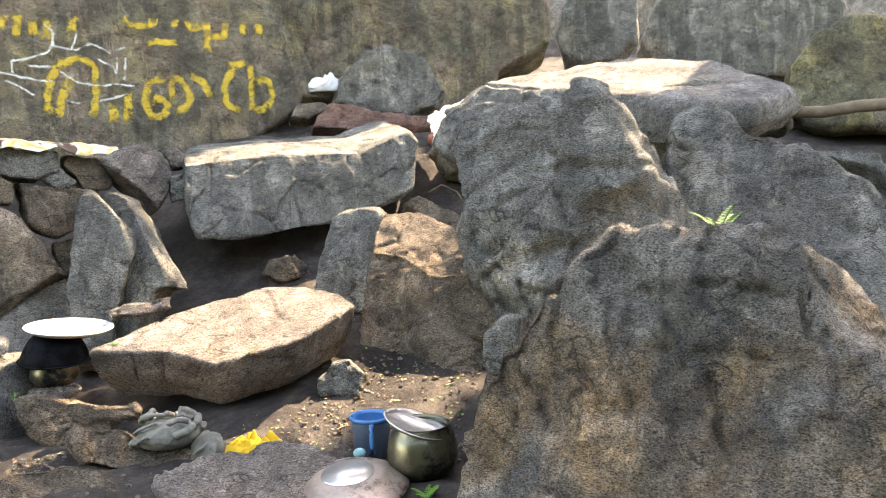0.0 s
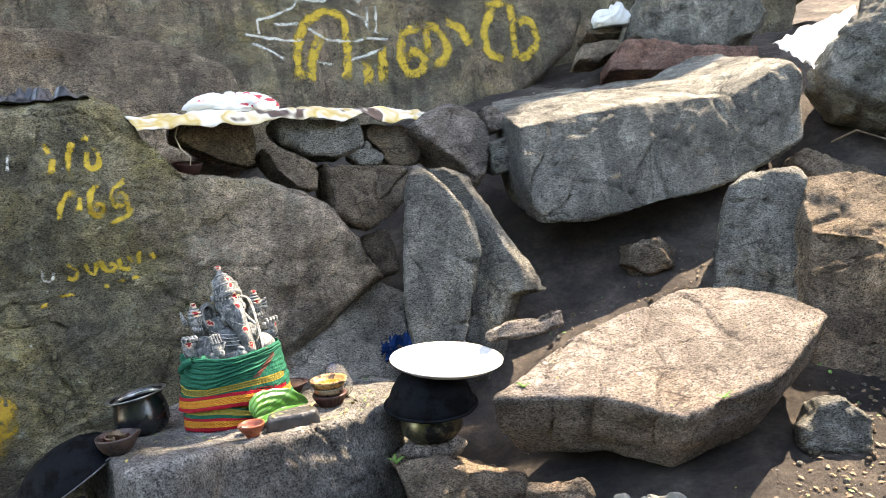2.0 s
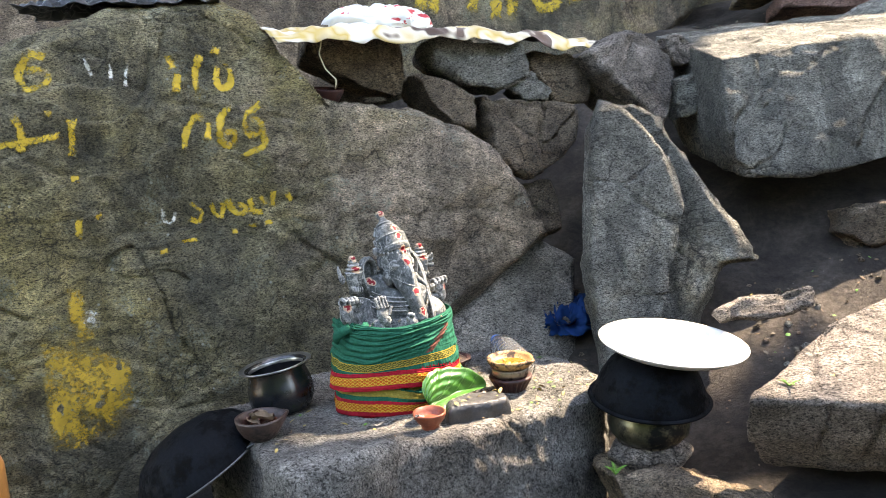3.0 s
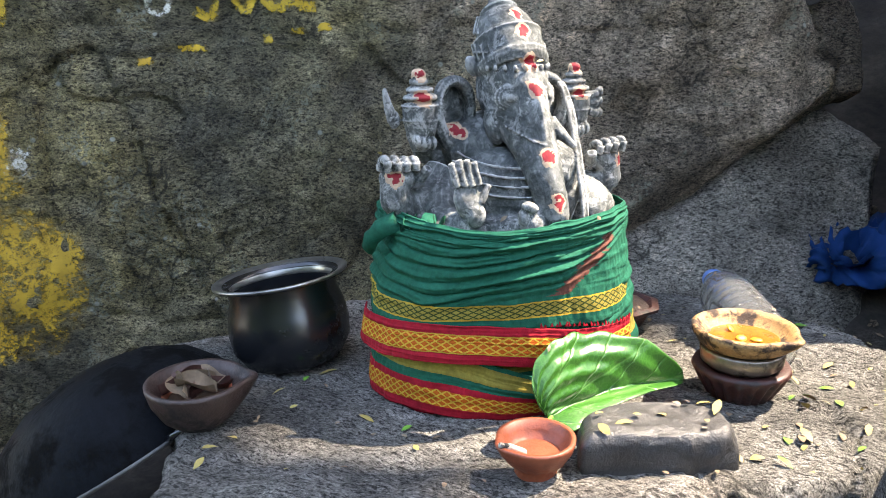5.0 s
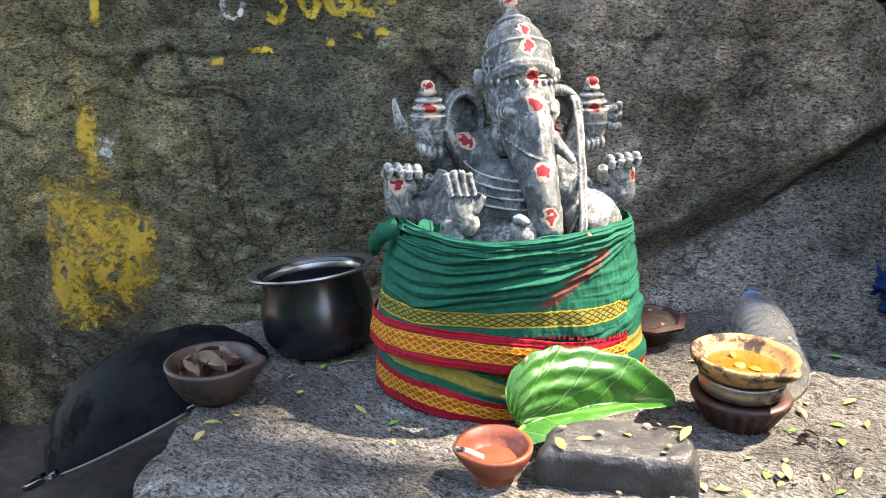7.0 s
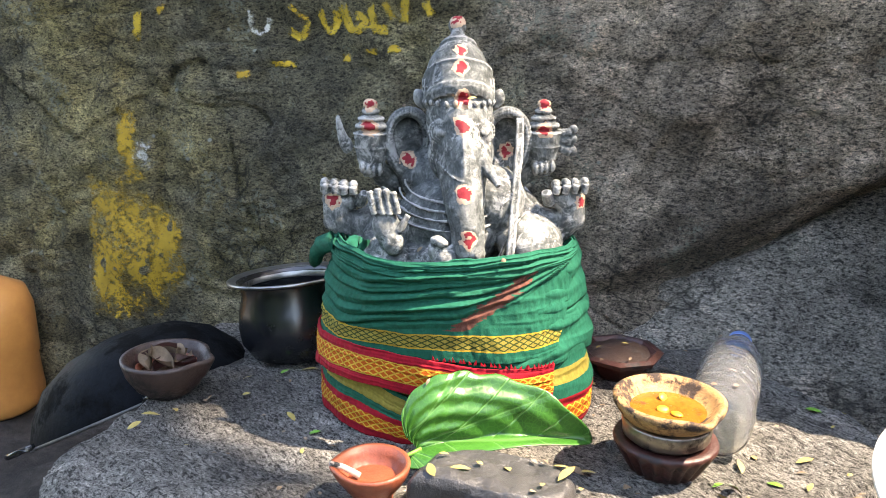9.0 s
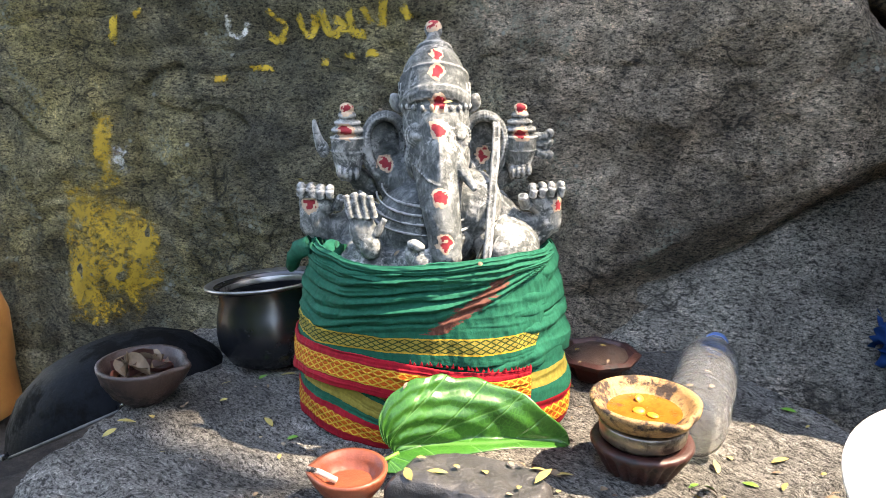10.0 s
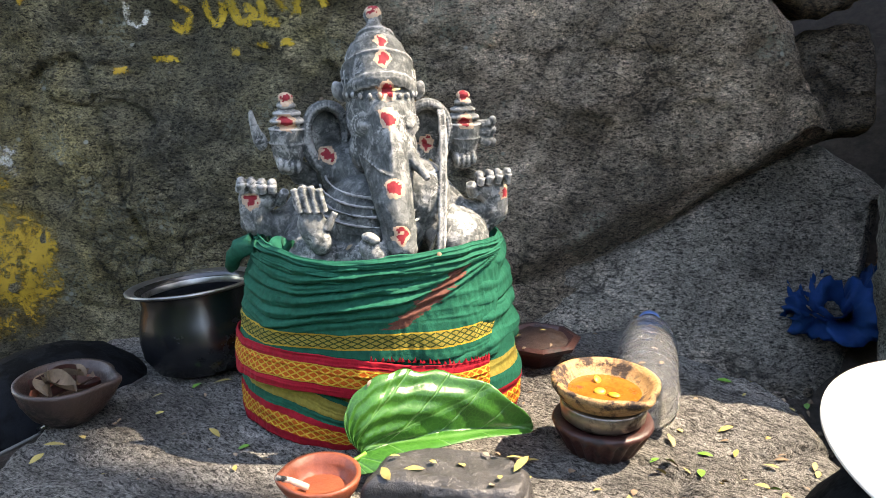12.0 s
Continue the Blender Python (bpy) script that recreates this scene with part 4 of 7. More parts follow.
# ---- materials of the things ----
def plain(name, colour, rough=0.6, metal=0.0, vary=0.25, scale=30.0, spots=None, relief=0.0, spec=0.5):
    """A surface with cloudy and fine variation, and optional stains."""
    mat, nt, b = node_material(name, rough, metal)
    v = coords(nt)
    n1, n2 = tex_noise(nt, v, scale, 6.0, 0.65), tex_noise(nt, v, scale * 6, 4.0, 0.7)
    col = mix(nt, vary, (*colour,), ramp(nt, n1, (0.3, 0.2), (0.7, 0.8)), "OVERLAY")
    col = mix(nt, vary, col, ramp(nt, n2, (0.3, 0.25), (0.7, 0.75)), "OVERLAY")
    if spots:
        where = ramp(nt, tex_noise(nt, v, scale * 0.7, 6.0, 0.7), (spots[1], 0.0), (spots[1] + 0.1, 1.0))
        col = mix(nt, where, col, (*spots[0],))
        nt.links.new(ramp(nt, where, (0.0, rough), (1.0, min(1.0, rough + 0.3))), b.inputs["Roughness"])
    nt.links.new(col, b.inputs["Base Color"])
    b.inputs["Specular IOR Level"].default_value = spec
    if relief:
        bump(nt, b, n2, relief, 0.003)
    return mat


SOOT = plain("sooty_steel", (0.008, 0.009, 0.011), 0.24, 0.0, 0.4, 18, ((0.010, 0.010, 0.010), 0.60), 0.15, 0.9)
SOOT_ROUGH = plain("burnt_iron", (0.0045, 0.0055, 0.007), 0.62, 0.0, 0.5, 22, ((0.003, 0.003, 0.003), 0.5), 0.3, 0.06)
SMOKED = plain("smoked_steel", (0.30, 0.255, 0.20), 0.36, 0.85, 0.3, 30, ((0.05, 0.035, 0.03), 0.50), 0.15)
STEEL = plain("worn_aluminium", (0.62, 0.61, 0.58), 0.34, 0.9, 0.2, 20, ((0.30, 0.27, 0.23), 0.62), 0.1)
PLATE = plain("pale_plate", (0.66, 0.65, 0.62), 0.35, 0.35, 0.1, 25)
BRASSY = plain("smoky_steel", (0.16, 0.15, 0.10), 0.3, 0.85, 0.4, 10, ((0.02, 0.02, 0.02), 0.5))
LID = plain("tarnished_lid", (0.34, 0.27, 0.22), 0.42, 0.7, 0.3, 12, ((0.10, 0.07, 0.05), 0.56), 0.1)
CLAY = plain("red_clay", (0.25, 0.062, 0.028), 0.42, 0, 0.35, 40, ((0.10, 0.04, 0.03), 0.66), 0.2)
CLAY_DARK = plain("oily_dark_clay", (0.048, 0.028, 0.022), 0.42, 0, 0.4, 40, ((0.02, 0.015, 0.013), 0.52), 0.35)
CLAY_MAROON = plain("maroon_clay", (0.045, 0.014, 0.011), 0.45, 0, 0.4, 35, ((0.02, 0.018, 0.018), 0.56), 0.25)
TURMERIC = plain("turmeric_stained_clay", (0.36, 0.20, 0.075), 0.55, 0, 0.5, 55, ((0.035, 0.020, 0.013), 0.46), 0.5)
OIL = plain("turmeric_oil", (0.30, 0.09, 0.013), 0.2, 0, 0.5, 60, ((0.16, 0.035, 0.006), 0.55))
DARK_OIL = plain("dark_oil", (0.10, 0.055, 0.035), 0.12, 0, 0.3, 30)
BLUE_PLASTIC = plain("blue_plastic", (0.02, 0.16, 0.36), 0.4, 0, 0.15, 12)
GREY_BLUE = plain("scuffed_blue_plastic", (0.055, 0.085, 0.12), 0.5, 0, 0.3, 15)
ORANGE_PLASTIC = plain("orange_plastic", (0.62, 0.26, 0.07), 0.45, 0, 0.2, 6)
WHITE_PLASTIC_AND_SUN = plain("white_plastic_and_sun", (0.72, 0.70, 0.66), 0.5, 0, 0.15, 14)
YELLOW_CLOTH = plain("yellow_cloth", (0.62, 0.38, 0.02), 0.9, 0, 0.2, 30, ((0.55, 0.14, 0.03), 0.66), 0.3)
GREY_CLOTH = plain("dirty_grey_cloth", (0.17, 0.165, 0.135), 0.95, 0, 0.35, 16, ((0.07, 0.09, 0.075), 0.60), 0.4)
BLACK_SHEET = plain("black_plastic_sheet", (0.012, 0.013, 0.015), 0.35, 0, 0.3, 10)
WET_STONE = plain("oiled_black_stone", (0.045, 0.043, 0.042), 0.38, 0, 0.5, 45, ((0.09, 0.085, 0.08), 0.6), 0.5)
BARK = plain("bark", (0.16, 0.12, 0.075), 0.9, 0, 0.4, 25, None, 0.6)
LEAF_DRY = plain("dry_leaf", (0.17, 0.115, 0.07), 0.8, 0, 0.5, 30)
LEAF_YELLOW = plain("yellow_leaf", (0.34, 0.27, 0.08), 0.6, 0, 0.3, 60)
OIL_PETAL = plain("oily_petal", (0.50, 0.30, 0.02), 0.5, 0, 0.3, 60)
LEAF_GREEN = plain("green_leaf", (0.10, 0.26, 0.03), 0.5, 0, 0.3, 40)
BRICK_RED = plain("red_brick", (0.38, 0.13, 0.07), 0.9, 0, 0.3, 30, None, 0.4)


def clear_plastic():
    mat, nt, b = node_material("clear_plastic", 0.06)
    b.inputs["Base Color"].default_value = (0.94, 0.94, 0.92, 1)
    b.inputs["Transmission Weight"].default_value, b.inputs["IOR"].default_value = 0.95, 1.2
    bump(nt, b, tex_noise(nt, coords(nt), 60, 4.0), 0.4, 0.004)
    return mat


def thin_plastic(name, colour, alpha_tone=0.35):
    mat, nt, b = node_material(name, 0.28)
    v = coords(nt)
    nt.links.new(mix(nt, 0.5, (*colour,), ramp(nt, tex_noise(nt, v, 22, 5.0), (0.3, 0.2), (0.7, 0.8)), "OVERLAY"), b.inputs["Base Color"])
    b.inputs["Transmission Weight"].default_value, b.inputs["IOR"].default_value = alpha_tone, 1.1
    bump(nt, b, tex_noise(nt, v, 45, 6.0, 0.65, "RIDGED_MULTIFRACTAL"), 0.5, 0.006)
    return mat


CLEAR = clear_plastic()
BLUE_BAG = thin_plastic("blue_plastic_bag", (0.008, 0.045, 0.16), 0.2)
WHITE_BAG = thin_plastic("white_plastic_bag", (0.74, 0.74, 0.70), 0.15)


def printed_bag():
    """White plastic with a red print."""
    mat, nt, b = node_material("white_bag_red_print", 0.4)
    v = coords(nt)
    blot = ramp(nt, tex_noise(nt, coords(nt, (8, 26, 26)), 1.0, 3.0), (0.58, 0.0), (0.60, 1.0))
    nt.links.new(mix(nt, blot, (0.72, 0.72, 0.68), (0.60, 0.05, 0.06)), b.inputs["Base Color"])
    bump(nt, b, tex_noise(nt, v, 40, 5.0, 0.6, "RIDGED_MULTIFRACTAL"), 0.4, 0.006)
    return mat


def printed_banner():
    """A printed sheet in patches of cream, ochre, brown and white."""
    mat, nt, b = node_material("printed_sheet", 0.45)
    v = coords(nt)
    col = ramp(nt, tex_noise(nt, v, 7, 2.0), (0.36, (0.06, 0.03, 0.02)), (0.40, (0.62, 0.56, 0.44)), (0.52, (0.50, 0.34, 0.08)), (0.60, (0.68, 0.66, 0.60)))
    nt.links.new(col, b.inputs["Base Color"])
    bump(nt, b, tex_noise(nt, v, 30, 4.0), 0.3, 0.006)
    return mat


PRINT_BAG, BANNER = printed_bag(), printed_banner()


# ---- shape helpers ----
def lathe(profile, segments=48, ripple=None):
    """A turned shape from (radius, height) pairs, open or closed by radius 0."""
    bm = bmesh.new()
    rows = []
    for r, z in profile:
        if r < 1e-6:
            rows.append([bm.verts.new((0, 0, z))])
        else:
            row = []
            for k in range(segments):
                a = 2 * math.pi * k / segments
                q = r * (ripple(a, z) if ripple else 1)
                row.append(bm.verts.new((q * math.cos(a), q * math.sin(a), z)))
            rows.append(row)
    for a, b in zip(rows, rows[1:]):
        for k in range(segments):
            m = (k + 1) % segments
            if len(a) == 1 and len(b) == 1:
                continue
            if len(a) == 1:
                bm.faces.new((a[0], b[m], b[k]))
            elif len(b) == 1:
                bm.faces.new((a[k], a[m], b[0]))
            else:
                bm.faces.new((a[k], a[m], b[m], b[k]))
    bmesh.ops.recalc_face_normals(bm, faces=bm.faces)
    return bm


def spout(bm, angle, width, pull, low):
    """Draws the rim out into a pouring lip."""
    for v in bm.verts:
        r = math.hypot(v.co.x, v.co.y)
        if v.co.z > low and r > 1e-4:
            d = (math.atan2(v.co.y, v.co.x) - angle + math.pi) % (2 * math.pi) - math.pi
            k = pull * math.exp(-(d / width) ** 2) * min(1, (v.co.z - low) / 0.02)
            v.co.x *= 1 + k
            v.co.y *= 1 + k
    return bm


def tube(points, radius, segments=8, taper=1.0):
    bm = bmesh.new()
    pts = [Vector(p) for p in points]
    rows = []
    for i, c in enumerate(pts):
        d = (pts[min(i + 1, len(pts) - 1)] - pts[max(i - 1, 0)]).normalized()
        a = d.orthogonal().normalized()
        b = d.cross(a)
        r = radius * (1 + (taper - 1) * i / max(1, len(pts) - 1))
        rows.append([bm.verts.new(c + (a * math.cos(2 * math.pi * k / segments) + b * math.sin(2 * math.pi * k / segments)) * r) for k in range(segments)])
    for a, b in zip(rows, rows[1:]):
        for k in range(segments):
            m = (k + 1) % segments
            bm.faces.new((a[k], a[m], b[m], b[k]))
    bm.faces.new(rows[0][::-1])
    bm.faces.new(rows[-1])
    bmesh.ops.recalc_face_normals(bm, faces=bm.faces)
    return bm


def ball(bm, centre, radii, turn=(0, 0, 0), u=20, v=12):
    m = Matrix.Translation(centre) @ Euler([radians(a) for a in turn]).to_matrix().to_4x4() @ Matrix.Diagonal((*radii, 1))
    bmesh.ops.create_uvsphere(bm, u_segments=u, v_segments=v, radius=1.0, matrix=m)


def sheet(nx, ny, fn):
    bm = bmesh.new()
    g = [[bm.verts.new(fn(i / (nx - 1), j / (ny - 1))) for i in range(nx)] for j in range(ny)]
    for j in range(ny - 1):
        for i in range(nx - 1):
            bm.faces.new((g[j][i], g[j][i + 1], g[j + 1][i + 1], g[j + 1][i]))
    return bm


bpy.context.view_layer.update()
DEPS = bpy.context.evaluated_depsgraph_get()


def rest_z(x, y, top=2.0):
    """Height of the rock or soil under (x, y) below top."""
    hit, place, *_ = scene.ray_cast(DEPS, Vector((x, y, top)), Vector((0, 0, -1)))
    return place.z if hit else 0.0


def crumple(bm, amount, scale, seed):
    me = np.array([v.co[:] for v in bm.verts])
    bm.normal_update()
    nn = np.array([v.normal[:] for v in bm.verts])
    off = amount * (crease_noise(me, scale, seed) + 0.6 * crease_noise(me, scale * 2.2, seed + 1) + 0.35 * crease_noise(me, scale * 5, seed + 2))
    for v, q in zip(bm.verts, me + nn * off[:, None]):
        v.co = q
    return bm


bpy.context.view_layer.update()

# ---- the idol ----
IDOL_AT = pose(-2.081, 3.114, 0.030, 0, 0, 53)
IDOL_LIFT = 0.030


def build_idol():
    """A seated carved stone figure with crown, trunk, ears and four arms; x to its left, -y to its front, heights over the ledge."""
    co, fa = [], []
    z0 = -IDOL_LIFT
    def fat(r):
        return 1.0

    def b(x, y, z, rx, ry, rz, turn=(0, 0, 0), u=18, v=12):
        m = Euler([radians(k) for k in turn]).to_matrix()
        base, k1 = len(co), fat(max(rx, rz))
        for i in range(v + 1):
            p = math.pi * i / v
            for k in range(u):
                q = 2 * math.pi * k / u
                w = m @ Vector((k1 * rx * math.sin(p) * math.cos(q), k1 * ry * math.sin(p) * math.sin(q), k1 * rz * math.cos(p)))
                co.append((w.x + x, w.y + y, w.z + z + z0))
        for i in range(v):
            for k in range(u):
                n = (k + 1) % u
                fa.append((base + i * u + k, base + (i + 1) * u + k, base + (i + 1) * u + n, base + i * u + n))

    def c(p, q, r1, r2, seg=14):
        p, q = Vector((p[0], p[1], p[2] + z0)), Vector((q[0], q[1], q[2] + z0))
        d = (q - p).normalized()
        e = d.orthogonal().normalized()
        f = d.cross(e)
        base = len(co)
        for o, r in ((p, r1 * fat(r1)), (q, r2 * fat(r2))):
            for k in range(seg):
                a = 2 * math.pi * k / seg
                co.append((o + (e * math.cos(a) + f * math.sin(a)) * r)[:])
        for k in range(seg):
            n = (k + 1) % seg
            fa.append((base + k, base + n, base + seg + n, base + seg + k))
        fa.append(tuple(base + k for k in range(seg))[::-1])
        fa.append(tuple(base + seg + k for k in range(seg)))

    def loft(rings, seg=36):
        """Rings (height, x, y, half width, half depth, sharpness of the front)."""
        base = len(co)
        for z, x, y, rx, ry, n in rings:
            for k in range(seg):
                a = 2 * math.pi * k / seg
                ca, sa = math.cos(a), math.sin(a)
                e = 2 / n if sa < 0 else 1.0
                co.append((x + rx * math.copysign(abs(ca) ** e, ca), y + ry * math.copysign(abs(sa) ** e, sa), z + z0))
        for i in range(len(rings) - 1):
            for k in range(seg):
                n = (k + 1) % seg
                fa.append((base + i * seg + k, base + (i + 1) * seg + k, base + (i + 1) * seg + n, base + i * seg + n))
        fa.append(tuple(base + k for k in range(seg)))
        fa.append(tuple(base + (len(rings) - 1) * seg + k for k in range(seg))[::-1])

    def limb(points):
        for p, q in zip(points, points[1:]):
            c(p[:3], q[:3], p[3], q[3], 16)
            b(*q[:3], q[3], q[3], q[3], u=14, v=10)

    # seated body, belly, thighs
    c((0, 0.005, 0.03), (0, 0.005, 0.20), 0.100, 0.085, 28)
    b(-0.006, -0.030, 0.238, 0.062, 0.066, 0.054)
    b(0.0, 0.006, 0.285, 0.064, 0.044, 0.042)
    b(0.040, -0.040, 0.262, 0.036, 0.042, 0.044, (0, 14, 0))
    b(0.082, -0.052, 0.222, 0.038, 0.048, 0.030, (0, 24, -25))
    b(-0.080, -0.044, 0.205, 0.048, 0.052, 0.030, (0, -12, 22))
    for k in range(4):
        b(0.064 + 0.011 * k, -0.054, 0.224 - 0.004 * k, 0.0020, 0.046, 0.036 - 0.003 * k, (0, 20, -25), 20, 10)
    # head, brow and eyes
    b(0.004, -0.024, 0.352, 0.0365, 0.038, 0.042)
    loft([(0.380, 0.004, -0.030, 0.034, 0.034, 2.0), (0.368, 0.004, -0.034, 0.0355, 0.040, 1.8), (0.356, 0.005, -0.036, 0.0360, 0.047, 1.5), (0.344, 0.005, -0.037, 0.0350, 0.053, 1.35), (0.330, 0.005, -0.042, 0.0335, 0.054, 1.35), (0.316, 0.006, -0.052, 0.0305, 0.047, 1.5),
          (0.302, 0.006, -0.064, 0.0265, 0.039, 1.7), (0.288, 0.006, -0.080, 0.0230, 0.029, 1.9), (0.270, 0.007, -0.092, 0.0200, 0.023, 2.0), (0.250, 0.009, -0.102, 0.0180, 0.020, 2.0), (0.230, 0.010, -0.108, 0.0170, 0.018, 2.0), (0.205, 0.012, -0.106, 0.0160, 0.016, 2.0)])
    for s, ex in ((-1, -0.019), (1, 0.029)):
        turn, cx, cy = 35 * s, 0.005 + 0.0215 * s, -0.0675
        b(cx, cy, 0.345, 0.0078, 0.0050, 0.0054, (0, 0, turn))
        for k in range(3):
            for j in range(22):
                a = 2 * math.pi * j / 22
                r = 0.0088 + 0.0034 * k
                side = r * math.cos(a)
                b(cx + side * math.cos(radians(turn)), cy + side * math.sin(radians(turn)) + 0.0012 * k, 0.345 + 0.80 * r * math.sin(a), 0.0017, 0.0026, 0.0014, (0, 0, turn), 6, 5)
        b(0.005 + 0.026 * s, -0.038, 0.314, 0.010, 0.016, 0.020, (0, 10 * s, 0))
        # ears: a hollow dish with a thick curled rim
        cx, cz = 0.004 + 0.056 * s, 0.326
        b(cx, 0.012, cz, 0.024, 0.007, 0.036, (0, 8 * s, -16 * s))
        for j in range(52):
            a = 2 * math.pi * j / 52
            t = 0.0062 + 0.0030 * max(0.0, -math.sin(a))
            b(cx + 0.0215 * math.cos(a) * (1 + 0.14 * math.sin(a)), 0.000 - 0.005 * s * math.cos(a), cz + 0.034 * math.sin(a), t, 0.0110, t, u=8, v=6)
        b(cx - 0.004 * s, 0.002, cz - 0.026, 0.019, 0.012, 0.016)
        b(0.004 + 0.042 * s, -0.020, 0.376, 0.0075, 0.006, 0.011, (0, 24 * s, 0))
        # back arm and its emblem, a lidded vase
        ax, ay = (-0.0935, -0.006) if s < 0 else (0.1015, 0.002)
        limb([(0.058 * s, 0.020, 0.276, 0.016), (0.080 * s, 0.018, 0.284, 0.013), (ax - 0.004 * s, ay + 0.004, 0.298, 0.011)])
        vase = [(0.0100, 0.288), (0.0135, 0.300), (0.0165, 0.310), (0.0185, 0.320), (0.0195, 0.336)]
        for (r1, z1), (r2, z2) in zip(vase, vase[1:]):
            c((ax, ay, z1), (ax, ay, z2), r1, r2, 20)
        for r, z, t in ((0.0205, 0.322, 0.0022), (0.0212, 0.337, 0.0030), (0.0185, 0.345, 0.0052), (0.0150, 0.353, 0.0045), (0.0105, 0.361, 0.0050), (0.0080, 0.369, 0.0060)):
            b(ax, ay, z, r, r * 0.95, t)
        for k in range(4):
            b(ax - (0.009 - 0.006 * k) * s, ay - 0.012, 0.297 + 0.001 * k, 0.0042, 0.008, 0.0075, u=8, v=6)
        # front arm: elbow out, forearm up, half-closed hand
        limb([(0.066 * s, -0.004, 0.262, 0.022), (0.090 * s, -0.014, 0.236, 0.021), (0.116 * s, -0.022, 0.230, 0.019), (0.132 * s, -0.026, 0.243, 0.0165), (0.132 * s, -0.026, 0.262, 0.0150)])
        b(0.127 * s, -0.026, 0.266, 0.021, 0.014, 0.016)
        for k in range(4):
            fx = (0.146 - 0.0104 * k) * s
            c((fx, -0.024, 0.274), (fx - 0.002 * s, -0.026, 0.287 - 0.001 * k), 0.0050, 0.0048, 10)
            b(fx - 0.002 * s, -0.033, 0.287 - 0.001 * k, 0.0050, 0.0100, 0.0048, u=10, v=7)
            c((fx - 0.002 * s, -0.041, 0.286 - 0.001 * k), (fx - 0.003 * s, -0.039, 0.274), 0.0046, 0.0040, 10)
        c((0.106 * s, -0.032, 0.262), (0.100 * s, -0.042, 0.276), 0.0066, 0.0050, 10)
        for k in range(2):
            b((0.100 + 0.006 * k) * s, -0.018, 0.232, 0.0028, 0.0215, 0.0215, (0, 20 * s, 0), 10, 12)
    # axe blade, conch fins
    for k in range(7):
        f = k / 6
        b(-0.119 - 0.009 * f, -0.002, 0.324 + 0.002 * k * f, 0.0045, 0.0030, 0.009 + 0.0115 * f, (0, -8, 0))
    for k, z in enumerate((0.316, 0.329, 0.340)):
        c((0.116, 0.002, 0.322 + 0.006 * k), (0.133, 0.000, z - 0.002), 0.0060, 0.0048, 10)
        b(0.136, 0.000, z, 0.0050, 0.0040, 0.0058, u=10, v=8)
    # raised palm
    limb([(-0.074, -0.014, 0.248, 0.019), (-0.090, -0.050, 0.220, 0.017), (-0.078, -0.076, 0.222, 0.0135)])
    b(-0.074, -0.084, 0.246, 0.0155, 0.008, 0.022, (-10, -16, 8))
    b(-0.068, -0.088, 0.232, 0.0120, 0.008, 0.014, (0, -10, 8))
    for k in range(4):
        c((-0.087 + 0.0082 * k, -0.087, 0.262), (-0.093 + 0.0086 * k, -0.084, 0.290 - 0.0026 * abs(k - 1.3)), 0.0040, 0.0034, 10)
    c((-0.062, -0.088, 0.244), (-0.052, -0.087, 0.262), 0.0050, 0.0038, 10)
    # hand with a sweet beneath the trunk
    limb([(-0.058, -0.030, 0.225, 0.016), (-0.040, -0.080, 0.212, 0.014), (-0.018, -0.106, 0.218, 0.012)])
    b(-0.015, -0.112, 0.222, 0.014, 0.011, 0.014)
    b(-0.020, -0.116, 0.240, 0.0100, 0.007, 0.0060, (0, 20, 0))
    b(-0.026, -0.114, 0.229, 0.0060, 0.007, 0.0100, (0, -10, 0))
    # trunk with shallow rings, brow fold and tusks
    for k in range(6):
        f = k / 5
        b(0.006 + 0.004 * f, -0.090 - 0.017 * f, 0.284 - 0.056 * f, 0.0205 - 0.0045 * f, 0.0202 - 0.0045 * f, 0.0012, (26 - 10 * f, 0, 0), 18, 6)
    for k in range(24):
        f = k / 23
        b(-0.022 + 0.052 * f, -0.066 - 0.036 * math.sin(math.pi * f), 0.316 - 0.012 * math.sin(math.pi * f) - 0.008 * f, 0.0022, 0.0028, 0.0014, u=6, v=5)
    c((0.024, -0.074, 0.318), (0.041, -0.100, 0.294), 0.0095, 0.0034, 12)
    # chain of flat links, cord
    for r, z, d in ((0.050, 0.286, 0.068), (0.056, 0.277, 0.074), (0.061, 0.268, 0.078), (0.064, 0.258, 0.080)):
        ring = [(-0.006 + r * math.cos(math.pi * j / 24), -0.018 - d * math.sin(math.pi * j / 24), z - 0.012 * math.sin(math.pi * j / 24)) for j in range(25)]
        for p, q in zip(ring, ring[1:]):
            c(p, q, 0.0014, 0.0014, 8)
    for j in range(22):
        f, g = j / 22, (j + 1) / 22
        for w in (-0.0022, 0.0022):
            c((0.072 - 0.020 * f + w, -0.016 - 0.094 * f ** 0.7, 0.354 - 0.150 * f), (0.072 - 0.020 * g + w, -0.016 - 0.094 * g ** 0.7, 0.354 - 0.150 * g), 0.0026, 0.0026, 8)
    # crown, leaning back: tiers, net of raised lines, finial
    prof = [(0.0350, 0.368), (0.0385, 0.374), (0.0385, 0.379), (0.0362, 0.381), (0.0368, 0.398), (0.0380, 0.401), (0.0340, 0.404), (0.0318, 0.408), (0.0290, 0.418), (0.0225, 0.426), (0.0185, 0.428), (0.0205, 0.432), (0.0150, 0.436), (0.0095, 0.441),
            (0.0072, 0.446), (0.0095, 0.450), (0.0102, 0.455), (0.0080, 0.460), (0.0020, 0.463)]
    lean = lambda z: -0.034 + 0.60 * (z - 0.375)
    for (r1, z1), (r2, z2) in zip(prof, prof[1:]):
        c((0.003, lean(z1), z1), (0.003, lean(z2), z2), r1, r2, 32)
